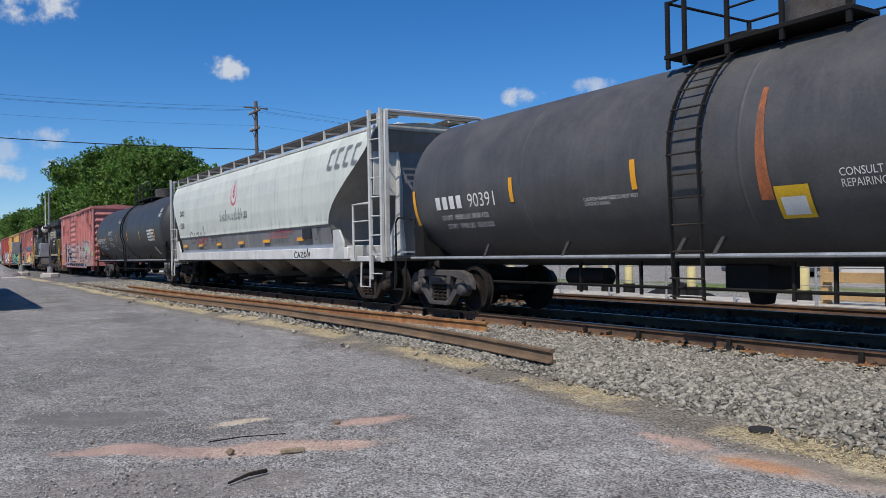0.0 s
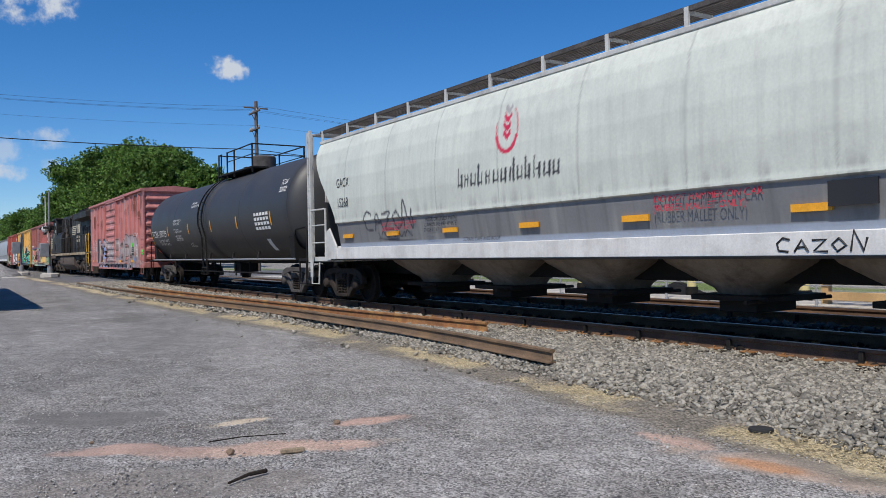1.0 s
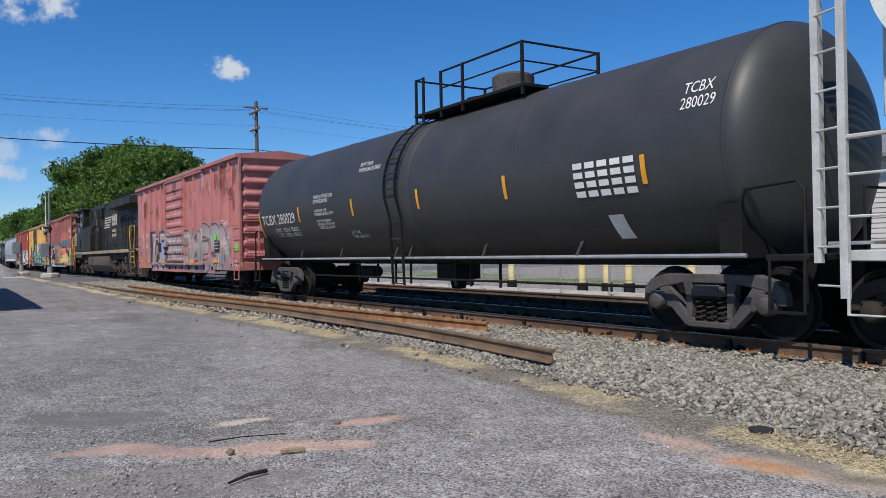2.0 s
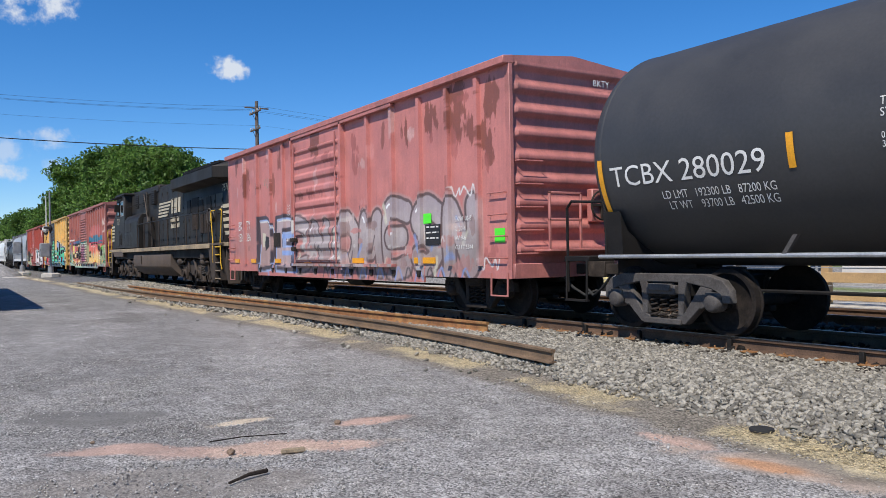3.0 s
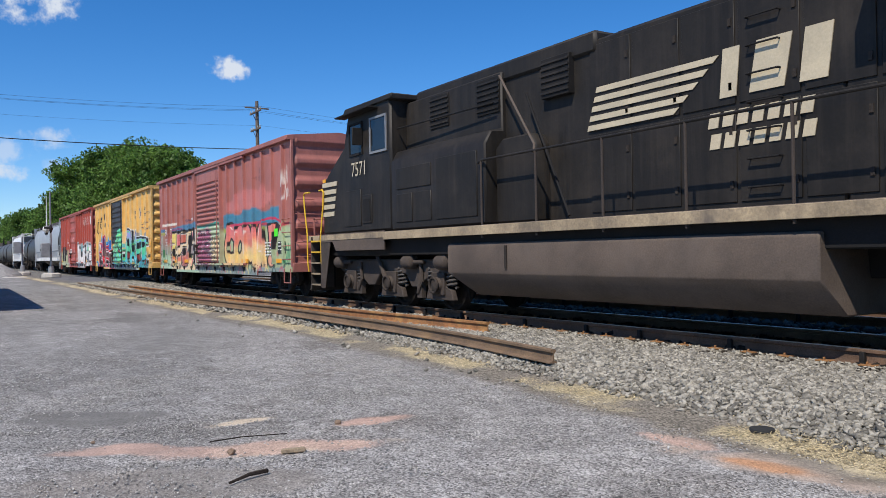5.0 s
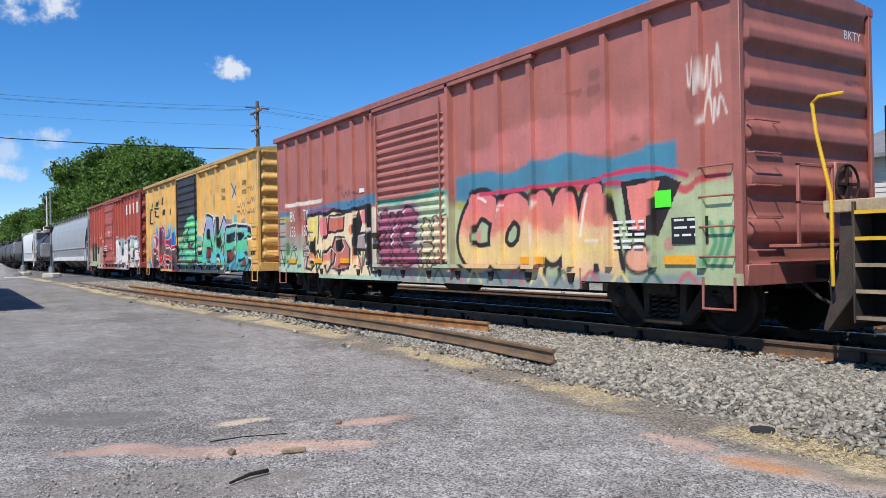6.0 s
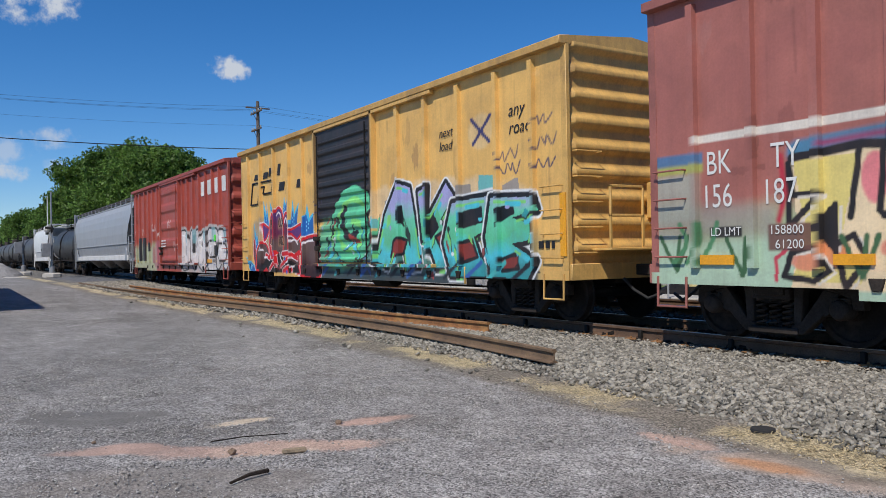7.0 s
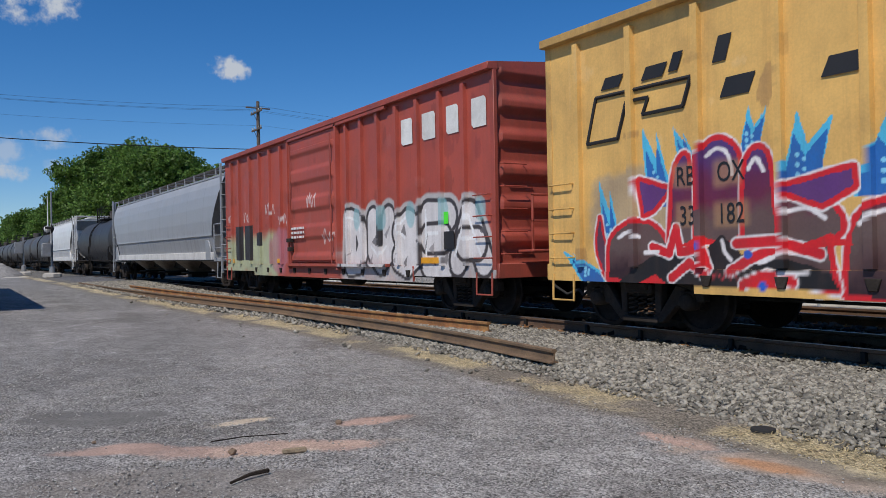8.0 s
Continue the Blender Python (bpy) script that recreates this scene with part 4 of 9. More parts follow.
def boxcar(name, x0, x1, door, ribs, col, label, paint, ridges=8, door_ridges=9, door_top=0.0, roof_mat=None, tabs=(), sheet_y=1.46, place=lambda x: x, rod_mat=None):
    """A ribbed steel boxcar; x0, x1, door and ribs are places along the train."""
    x0, x1, door = place(x0), place(x1), (place(door[0]), place(door[1]))
    xc, L = (x0 + x1) / 2, x1 - x0
    car = car_root(name, xc, label, "boxcar")
    plain = paint_mat(name + "_plain", col)
    cv = Canvas(-L / 2, L / 2, 0.6, 4.6, col)
    paint(cv, lambda X: place(X) - xc)
    h, zb, ze = L / 2, 0.82, 4.44
    d0, d1 = door[0] - xc, door[1] - xc
    # dark core and far side
    part("body", Build().box(-h + 0.06, h - 0.10, -sheet_y + 0.03, sheet_y, zb + 0.05, ze), plain, car)
    zs = np.concatenate([np.arange(zb, 2.75, 0.0145), np.arange(2.75, ze + 0.01, 0.04)])
    for a, b in ((-h, d0), (d1, h)):
        xs = np.arange(a, b + 0.0155, 0.0155)
        xs[-1] = b
        X, Z = np.meshgrid(xs, zs, indexing="ij")
        Y = np.full(X.shape, -sheet_y) + (mottle(X * 1.1, Z * 1.1, 17) - 0.5) * 0.022
        me = grid_mesh("side_panel", X, Y, Z, "paint", cv(X, Z))
        share("side_panel", me, car, pose(0, 0, 0))
    # corrugated sliding door
    xs = np.arange(d0, d1 + 0.03, 0.03)
    z2 = np.arange(1.0, 4.34, 0.022)
    X, Z = np.meshgrid(xs, z2, indexing="ij")
    ph = (Z - 1.05) / (3.2 - door_top) * door_ridges
    flat = step(d0 + 0.12, d0 + 0.2, X) * (1 - step(d1 - 0.2, d1 - 0.12, X)) * (Z < 4.25 - door_top) * (Z > 1.05)
    wave = np.abs(np.mod(ph, 1.0) - 0.5) * 2
    Y = -sheet_y - 0.065 - 0.05 * flat * step(0.35, 0.75, wave)
    share("door", grid_mesh("door", X, Y, Z, "paint", cv(X, Z)), car, pose(0, 0, 0), "horizontally corrugated sliding door")
    dr = Build().box(d0, d1, -sheet_y - 0.06, -sheet_y + 0.02, 1.0, 4.33)
    part("door_edge", dr, plain, car)
    for x in (d0 - 0.035, d1 + 0.035):
        zz = np.arange(zb, ze, 0.03)
        prof = [(-0.05, 0.0), (-0.045, 0.12), (0.045, 0.12), (0.05, 0.0)]
        X = np.array([[x + p[0] for z in zz] for p in prof])
        Y = np.array([[-sheet_y - p[1] for z in zz] for p in prof])
        Z = np.array([zz for p in prof])
        share("door_post", grid_mesh("door_post", X, Y, Z, "paint", cv(X, Z)), car, pose(0, 0, 0))
    for x in (d0 + 0.22, d1 - 0.22):
        part("lock_rod", Build().tube([(x, -sheet_y - 0.13, 0.95), (x, -sheet_y - 0.13, 4.2)], 0.018, 7), rod_mat or plain, car)
    lk = Build().box(d0 + 0.05, d0 + 0.32, -sheet_y - 0.2, -sheet_y - 0.08, 1.55, 1.66).box(d0 + 0.1, d0 + 0.3, -sheet_y - 0.19, -sheet_y - 0.08, 1.3, 1.42)
    part("door_lock", lk, "steel", car, "rusty door lock lever", 0.01)
    part("door_track", Build().box(d0 - 0.15, d1 + 2.6, -sheet_y - 0.14, -sheet_y - 0.02, 0.90, 0.97), plain, car, "", 0.008)
    X, Z = np.meshgrid(np.arange(d0 - 0.15, d1 + 2.6, 0.025), np.linspace(0.90, 0.97, 4), indexing="ij")
    share("track_face", grid_mesh("track_face", X, np.full(X.shape, -sheet_y - 0.144), Z, "paint", cv(X, Z)), car, pose(0, 0, 0))
    part("door_track", Build().box(d0 - 0.1, d1 + 2.6, -sheet_y - 0.12, -sheet_y - 0.02, 4.33, 4.41), plain, car, "", 0.008)
    # posts pressed out of the side
    for rx in ribs:
        x = place(rx) - xc
        zz = np.arange(zb + 0.12, ze - 0.10, 0.03)
        prof = [(-0.062, 0.0), (-0.052, 0.082), (0.052, 0.082), (0.062, 0.0)]
        X = np.array([[x + p[0] for z in zz] for p in prof])
        Y = np.array([[-sheet_y - p[1] + 0.004 for z in zz] for p in prof])
        Z = np.array([zz for p in prof])
        ob = share("side_post", grid_mesh("side_post", X, Y, Z, "paint", cv(X, Z)), car, pose(0, 0, 0))
    # eave, roof, sill
    rm = roof_mat or plain
    part("eave", Build().prism([(-sheet_y - 0.135, ze - 0.03), (-sheet_y - 0.135, ze + 0.10), (-sheet_y + 0.1, ze + 0.13), (-sheet_y + 0.1, ze - 0.03)], -h, h, "x"), rm, car, "", 0.012)
    part("eave", Build().prism([(sheet_y + 0.06, ze - 0.03), (sheet_y + 0.06, ze + 0.10), (sheet_y - 0.1, ze + 0.13), (sheet_y - 0.1, ze - 0.03)], -h, h, "x"), rm, car, "", 0.012)
    roof = Build().prism([(-sheet_y + 0.05, ze), (-sheet_y + 0.05, ze + 0.12), (0, ze + 0.26), (sheet_y - 0.05, ze + 0.12), (sheet_y - 0.05, ze)], -h + 0.01, h - 0.01, "x")
    k = int(L / 0.9)
    for i in range(1, k):
        x = -h + i * L / k
        roof.prism([(-sheet_y, ze + 0.10), (0, ze + 0.25), (sheet_y, ze + 0.10), (sheet_y, ze + 0.145), (0, ze + 0.30), (-sheet_y, ze + 0.145)], x - 0.04, x + 0.04, "x")
    part("roof", roof, rm, car, "ribbed peaked roof")
    zz = np.linspace(0.60, zb + 0.10, 9)
    xs = np.arange(-h + 2.9, h - 2.9, 0.025)
    X, Z = np.meshgrid(xs, zz, indexing="ij")
    share("side_sill", grid_mesh("side_sill", X, np.full(X.shape, -sheet_y - 0.025), Z, "paint", cv(X, Z)), car, pose(0, 0, 0))
    part("sill_back", Build().box(-h + 2.9, h - 2.9, -sheet_y - 0.022, -sheet_y + 0.02, 0.60, zb + 0.1).box(-h, h, -sheet_y - 0.002, -sheet_y + 0.05, zb - 0.10, zb + 0.05), plain, car, "", 0.006)
    zz = np.linspace(zb - 0.10, zb + 0.05, 9)
    for a, b in ((-h, -h + 2.895), (h - 2.895, h)):
        X, Z = np.meshgrid(np.linspace(a, b, 190), zz, indexing="ij")
        share("end_skirt", grid_mesh("end_skirt", X, np.full(X.shape, -sheet_y - 0.016), Z, "paint", cv(X, Z)), car, pose(0, 0, 0))
    for i in range(10):
        x = -h + 3.1 + i * (L - 6.2) / 9
        part("sill_bracket", Build().prism([(x - 0.09, zb + 0.02), (x + 0.09, zb + 0.02), (x + 0.05, zb - 0.12), (x - 0.05, zb - 0.12)], -sheet_y - 0.05, -sheet_y - 0.01), "steel", car, "", 0.008)
    part("underframe", Build().box(-h + 0.3, h - 0.3, -0.2, 0.2, 0.62, 0.95).box(-h + 0.1, h - 0.1, -sheet_y + 0.05, sheet_y - 0.02, 0.80, 0.90).box(-2.0, -0.6, 0.3, 0.9, 0.55, 0.85), "black", car, "", 0.01)
    b = Build().lathe([(-0.45, 0.0), (-0.42, 0.2), (0.42, 0.2), (0.45, 0.0)], (0.8, -0.85, 0.62), "x", 18)
    part("air_reservoir", b, "black", car)
    part("brake_rod", Build().tube([(-h + 2.5, -0.6, 0.5), (h - 2.5, -0.55, 0.5)], 0.022, 6), "black", car)
    # pressed ends
    for s in (-1, 1):
        zz = np.arange(zb + 0.05, ze + 0.04, 0.02)
        ys = np.linspace(-sheet_y + 0.02, sheet_y - 0.02, 40)
        Yg, Zg = np.meshgrid(ys, zz, indexing="ij")
        ph = (Zg - zb) / (ze - zb) * ridges
        w = np.abs(np.mod(ph, 1.0) - 0.5) * 2
        inner = step(sheet_y - 0.06, sheet_y - 0.16, np.abs(Yg))
        Xg = s * (h - 0.07 + 0.085 * inner * step(0.3, 0.9, w))
        if s < 0:
            Xg, Yg, Zg = Xg[::-1], Yg[::-1], Zg[::-1]
        share("end_panel", grid_mesh("end_panel", Xg, Yg, Zg, plain), car, pose(0, 0, 0), "end panel with pressed horizontal ridges")
        for sy in (-1, 1):
            part("corner_post", Build().prism([(s * h, sy * (sheet_y + 0.012)), (s * (h - 0.13), sy * (sheet_y + 0.012)), (s * (h - 0.11), sy * (sheet_y - 0.04)), (s * h, sy * (sheet_y - 0.07))], zb, ze, "z"), plain, car, "", 0.008)
        coupler(car, s * (h - 0.1), s)
        part("end_sill", Build().box(min(s * h, s * (h + 0.06)), max(s * h, s * (h + 0.06)), -sheet_y, sheet_y, zb - 0.1, zb + 0.16), plain, car, "", 0.01)
        # ladder irons on the side and the end, step below
        xa, xb = (s * (h - 0.12), s * (h - 0.60))
        rungs(car, plain, min(xa, xb), max(xa, xb), -sheet_y, [1.08 + 0.38 * i for i in range(4)], 0.08)
        stp = Build().tube([(xa, -sheet_y - 0.02, zb), (xa, -sheet_y - 0.03, 0.42), (xb, -sheet_y - 0.03, 0.42), (xb, -sheet_y - 0.02, zb)], 0.02, 6)
        part("stirrup_step", stp, plain, car)
        for i in range(5):
            z = 1.15 + 0.40 * i
            b = Build().tube([(s * h, -sheet_y + 0.1, z), (s * (h + 0.10), -sheet_y + 0.1, z), (s * (h + 0.10), -sheet_y + 0.62, z), (s * h, -sheet_y + 0.62, z)], 0.013, 6)
            part("end_rung", b, plain, car)
        truck(car, s * (h - 1.6))
    bx = h
    part("end_platform", Build().box(bx + 0.02, bx + 0.45, -1.0, 1.0, 1.18, 1.22).box(bx + 0.4, bx + 0.44, -1.0, -0.96, 1.22, 2.2).box(bx + 0.4, bx + 0.44, -0.3, -0.26, 1.22, 2.2).box(bx + 0.4, bx + 0.44, -1.0, -0.26, 2.16, 2.2).box(bx + 0.4, bx + 0.44, -1.0, -0.26, 1.7, 1.74), plain, car, "crossover platform with rails", 0.006)
    part("brake_wheel", Build().ring((bx + 0.2, 0.45, 2.0), 0.26, 0.018, "x").box(bx + 0.17, bx + 0.21, 0.43, 0.47, 1.75, 2.25).box(bx + 0.17, bx + 0.21, 0.2, 0.7, 1.98, 2.02), "steel", car, "round hand brake wheel")
    part("brake_housing", Build().box(bx, bx + 0.16, 0.25, 0.65, 1.7, 2.3), plain, car, "", 0.02)
    for (tx, w) in tabs:
        x = place(tx) - xc
        part("reflector", Build().box(x - w / 2, x + w / 2, -sheet_y - 0.034, -sheet_y - 0.005, 0.98, 1.10), "orange", car, "yellow-orange reflective strip")
    return car, xc


PINK, BROWN, YELLOW, RED = (0.485, 0.178, 0.155), (0.355, 0.125, 0.10), (0.68, 0.41, 0.12), (0.37, 0.07, 0.046)
INK, CHALK = (0.03, 0.028, 0.032), (0.62, 0.60, 0.58)


def paint_pink(cv, at):
    rust = (0.20, 0.065, 0.045)
    for i, (x, z, r) in enumerate(((1.3, 3.85, 0.4), (2.2, 3.9, 0.6), (2.7, 3.5, 0.35), (3.3, 3.9, 0.4), (-9.9, 3.5, 0.4), (-8.7, 3.3, 0.25), (0.3, 3.7, 0.3), (-4.3, 4.15, 0.45), (3.2, 3.2, 0.4), (-10.9, 4.1, 0.3), (-7.0, 4.0, 0.3))):
        cv.flake(at(x), z, r * 0.6, r, rust, 0.9, 30 + i)
    for i in range(70):
        R = random.Random(i)
        x, z = R.uniform(-11.4, 3.6), R.uniform(1.0, 4.25)
        cv.flake(at(x), z, R.uniform(0.05, 0.22), R.uniform(0.05, 0.35), R.choice([(0.55, 0.33, 0.30), rust, (0.36, 0.115, 0.10), (0.52, 0.22, 0.20), (0.30, 0.09, 0.075)]), 0.75, 50 + i)
    grey, blue = (0.30, 0.255, 0.245), (0.20, 0.28, 0.50)
    cv.spray(at(-6.0), 1.5, 6.0, 0.75, (0.37, 0.20, 0.185), 0.55, 61, 0.9)
    fill = fade((0.6, (0.34, 0.25, 0.24)), (1.2, grey), (1.7, (0.42, 0.36, 0.35)), (2.2, (0.36, 0.30, 0.31)))
    throw_up(cv, "deen", at(-8.75), at(-3.4), 0.95, 2.0, 0.36, fill, (0.12, 0.082, 0.08), 0.06, (0.44, 0.25, 0.23), 5, True, 0.05)
    throw_up(cv, "omesn", at(-3.2), at(2.9), 0.85, 2.15, 0.42, fill, (0.12, 0.082, 0.08), 0.07, (0.44, 0.25, 0.23), 6, True, 0.05)
    for i in range(24):
        R = random.Random(100 + i)
        x, z = R.uniform(-8.6, 2.6), R.uniform(0.85, 2.0)
        cv.stroke([(at(x), z), (at(x + R.uniform(-0.1, 0.25)), z + R.uniform(-0.4, 0.4))], R.uniform(0.05, 0.13), blue if i % 3 else (0.55, 0.53, 0.40), 0.03, 0.75)
    for i in range(16):
        x = -4.0 + i * 0.42
        cv.stroke(curve([(at(x), 0.62), (at(x + 0.15), 0.9), (at(x + 0.32), 0.66)]), 0.05, blue if i % 2 else (0.05, 0.045, 0.05), 0.02, 0.9)
    for i in range(60):
        R = random.Random(1200 + i)
        cv.flake(at(R.uniform(-9.0, 2.8)), R.uniform(0.9, 2.1), R.uniform(0.08, 0.35), R.uniform(0.04, 0.2), R.choice([PINK, (0.40, 0.20, 0.18), (0.50, 0.40, 0.37), (0.26, 0.17, 0.16), (0.48, 0.45, 0.42)]), 0.7, 1300 + i)
    for i in range(14):
        R = random.Random(1500 + i)
        x, z = R.uniform(-8.5, 2.4), R.uniform(0.95, 1.9)
        cv.stroke(curve([(at(x), z), (at(x + 0.1), z + R.uniform(-0.3, 0.3)), (at(x + R.uniform(0.1, 0.5)), z + R.uniform(-0.3, 0.3))]), R.uniform(0.02, 0.06), R.choice([(0.06, 0.05, 0.055), (0.10, 0.075, 0.08), (0.55, 0.52, 0.50)]), 0.012, 0.85)
    # two outlined letter forms near the trailing end: black, pale blue and chalk lines over grey-pink fill
    Q = lambda *pts: [(at(x), z) for x, z in pts]
    for pts, fillc in ((((-8.78, 2.31), (-8.18, 2.31), (-7.69, 2.11), (-7.49, 1.66), (-7.56, 1.2), (-7.78, 0.84), (-8.4, 0.78), (-8.88, 0.8), (-8.71, 1.56)), (0.40, 0.27, 0.25)), (((-7.33, 2.27), (-6.62, 2.29), (-5.95, 2.24), (-5.97, 1.9), (-6.67, 1.88), (-6.68, 1.51), (-5.88, 1.48), (-5.86, 0.77), (-7.42, 0.8), (-7.45, 1.58)), (0.42, 0.32, 0.32))):
        q = Q(*pts)
        cv.poly(q, fillc)
        cv.stroke(q + q[:1], 0.17, (0.07, 0.055, 0.065))
        cv.stroke([(a + 0.07, b - 0.06) for a, b in q], 0.06, (0.30, 0.38, 0.58))
        cv.stroke([(a + 0.12, b - 0.10) for a, b in q[:4]], 0.04, (0.62, 0.60, 0.56))
    cv.poly(Q(*((-8.31, 1.79), (-7.97, 1.75), (-7.9, 1.48), (-8.26, 1.33))), (0.03, 0.027, 0.028))
    cv.poly(Q(*((-8.48, 1.88), (-8.19, 1.85), (-8.32, 1.46), (-8.47, 1.46))), (0.55, 0.50, 0.38))
    for z in (1.73, 1.26):
        cv.stroke(Q((-6.77, z), (-5.88, z)), 0.13, (0.24, 0.34, 0.58), 0.015)
    scrawl(cv, at(2.05), 2.18, 0.75, 0.32, CHALK, 3, 0.035, 7)
    scrawl(cv, at(2.95), 0.85, 0.6, 0.3, CHALK, 4, 0.03, 6)
    scrawl(cv, at(-1.9), 2.1, 0.5, 0.22, (0.10, 0.07, 0.07), 8, 0.025, 6)
    scrawl(cv, at(-8.3), 3.2, 0.5, 0.35, (0.17, 0.25, 0.16), 9, 0.02, 6)


def wear(cv, x0, x1, n, cols, seed, top=4.3):
    """Chips, scuffs and faded spots scattered over a painted side."""
    for i in range(n):
        R = random.Random(seed + i)
        cv.flake(R.uniform(x0, x1), R.uniform(0.9, top), R.uniform(0.04, 0.2), R.uniform(0.04, 0.3), R.choice(cols), 0.6, seed + i)
    for i in range(n):
        R = random.Random(seed + 500 + i)
        x, z = R.uniform(x0, x1), R.uniform(1.0, top)
        cv.stroke([(x, z), (x + R.uniform(-0.03, 0.03), z - R.uniform(0.2, 0.9))], R.uniform(0.01, 0.03), R.choice(cols), 0.012, 0.45)


def paint_brown(cv, at):
    wear(cv, at(-51.3), at(-35.4), 45, [(0.24, 0.08, 0.065), (0.36, 0.15, 0.125), (0.20, 0.07, 0.055)], 2000)
    green, peach, pink, lemon, teal = (0.36, 0.46, 0.26), (0.66, 0.22, 0.145), (0.62, 0.17, 0.17), (0.70, 0.52, 0.20), (0.055, 0.20, 0.29)
    cv.band(at(-51.5), at(-44.9), 0.5, 1.65, green, 0.85, 0.2, 5)
    cv.band(at(-45.0), at(-41.9), 0.5, 2.28, (0.42, 0.52, 0.33), 0.95, 0.06, 5)
    cv.band(at(-45.0), at(-41.9), 2.28, 2.38, (0.05, 0.30, 0.24), 1.0, 0.03, 5)
    cv.band(at(-41.9), at(-35.0), 0.5, 2.1, green, 0.9, 0.15, 7)
    cv.spray(at(-39.0), 2.95, 2.4, 0.42, (0.50, 0.17, 0.155), 0.8, 12, 1.6)
    cv.band(at(-41.8), at(-36.4), 2.15, 2.62, teal, 1.0, 0.05, 9, 0.35)
    cv.band(at(-41.8), at(-37.6), 2.0, 2.16, (0.30, 0.34, 0.07), 0.9, 0.05, 9, 0.35)
    cv.band(at(-41.0), at(-35.6), 2.02, 2.11, (0.45, 0.04, 0.06), 0.9, 0.02, 11, 0.5)
    fill = fade((0.85, (0.68, 0.45, 0.25)), (1.15, lemon), (1.5, (0.68, 0.44, 0.24)), (1.65, peach), (2.1, pink))
    for i in range(20):
        R = random.Random(300 + i)
        x, z = R.uniform(-41.2, -36.4), R.uniform(0.95, 1.5)
        cv.spray(at(x), z, R.uniform(0.06, 0.14), R.uniform(0.06, 0.14), pink, 0.6, i, 0.6)
    # painted figures on the door kept as loose forms
    throw_up(cv, "oke", at(-44.8), at(-43.2), 1.05, 2.0, 0.26, (0.36, 0.10, 0.16), (0.04, 0.02, 0.03), 0.05, (0.42, 0.30, 0.30), 14)
    throw_up(cv, "an", at(-43.0), at(-42.0), 1.0, 1.9, 0.17, (0.62, 0.50, 0.30), (0.05, 0.04, 0.035), 0.045, None, 15)
    P = lambda *pts: [(at(x), z) for x, z in pts]
    black, chalk, cream, rose, yell = (0.016, 0.014, 0.015), (0.66, 0.60, 0.52), (0.74, 0.58, 0.36), (0.68, 0.14, 0.19), (0.68, 0.56, 0.18)
    # five fat letter forms with black edges, yellow below and coral above
    letters = (((-40.61, 1.93), (-41, 2.05), (-41.37, 1.76), (-41.5, 1.35), (-41.17, 1.07), (-40.74, 1.07)),
               ((-40.11, 1.94), (-40.42, 1.64), (-40.46, 1.25), (-40.1, 1.03), (-39.69, 1.24), (-39.62, 1.69), (-39.92, 1.95), (-40.11, 1.94)),
               ((-39.44, 0.88), (-39.25, 1.95), (-38.99, 1.23), (-38.66, 1.95), (-38.53, 0.85)),
               ((-38.31, 0.8), (-38, 1.97), (-37.69, 0.86)), ((-38.19, 1.22), (-37.8, 1.21)))
    for ln in letters:
        cv.stroke(curve(P(*ln)), 0.62, black)
    for ln in letters:
        cv.stroke(curve(P(*ln)), 0.44, fill)
        cv.stroke([(u - 0.12, z + 0.12) for u, z in curve(P(*ln))[2:7]], 0.05, (0.76, 0.62, 0.52))
    cv.poly(P(*((-37.45, 2.16), (-36.6, 2.17), (-36.34, 2.07), (-36.75, 1.37), (-37.32, 1.35))), black)
    cv.poly(P(*((-37.34, 2.09), (-36.7, 2.12), (-36.99, 1.45), (-37.23, 1.44))), (0.70, 0.21, 0.17))
    cv.spray(at(-37.12), 1.06, 0.34, 0.26, black, 1.0, 3, 0.1)
    cv.spray(at(-37.12), 1.06, 0.27, 0.20, (0.70, 0.34, 0.22), 1.0, 3, 0.1)
    cv.stroke(curve(P(*((-40.99, 2.23), (-40.14, 2.23), (-39.21, 2.24), (-38.14, 2.22), (-37.43, 2.3), (-36.78, 2.29), (-36.24, 2.15)))), 0.07, (0.50, 0.04, 0.09))
    cv.band(at(-51.6), at(-44.9), 0.5, 1.35, (0.38, 0.52, 0.38), 0.95, 0.12, 5)
    cv.band(at(-51.6), at(-49.6), 1.30, 1.68, (0.30, 0.27, 0.24), 0.75, 0.12, 6)
    cv.band(at(-51.6), at(-50.78), 1.55, 2.16, (0.33, 0.35, 0.29), 0.85, 0.06, 6, 0.05)
    cv.band(at(-51.6), at(-50.72), 2.16, 2.30, (0.34, 0.38, 0.10), 0.9, 0.04, 6, 0.05)
    cv.band(at(-51.6), at(-50.72), 2.28, 2.42, (0.05, 0.16, 0.30), 0.9, 0.03, 6, 0.05)
    cv.stroke(P((-50.82, 2.58), (-50.0, 2.58), (-49.2, 2.57), (-48.2, 2.58)), 0.11, chalk, 0.01)
    cv.stroke(P((-49.3, 2.27), (-48.4, 2.32), (-47.4, 2.36), (-46.4, 2.36), (-45.1, 2.42)), 0.26, (0.07, 0.20, 0.32), 0.04)
    cv.stroke(P((-49.0, 2.33), (-48.3, 2.36), (-47.2, 2.33)), 0.07, (0.28, 0.06, 0.14), 0.04)
    cv.poly(P((-49.42, 2.2), (-48.4, 2.26), (-47.4, 2.24), (-46.4, 2.22), (-45.1, 2.26), (-45.1, 0.7), (-49.4, 0.7), (-49.3, 1.4)), cream)
    cv.poly(P((-49.36, 2.16), (-48.55, 2.18), (-48.75, 1.3), (-48.5, 0.78), (-49.4, 0.78), (-49.2, 1.4)), yell)
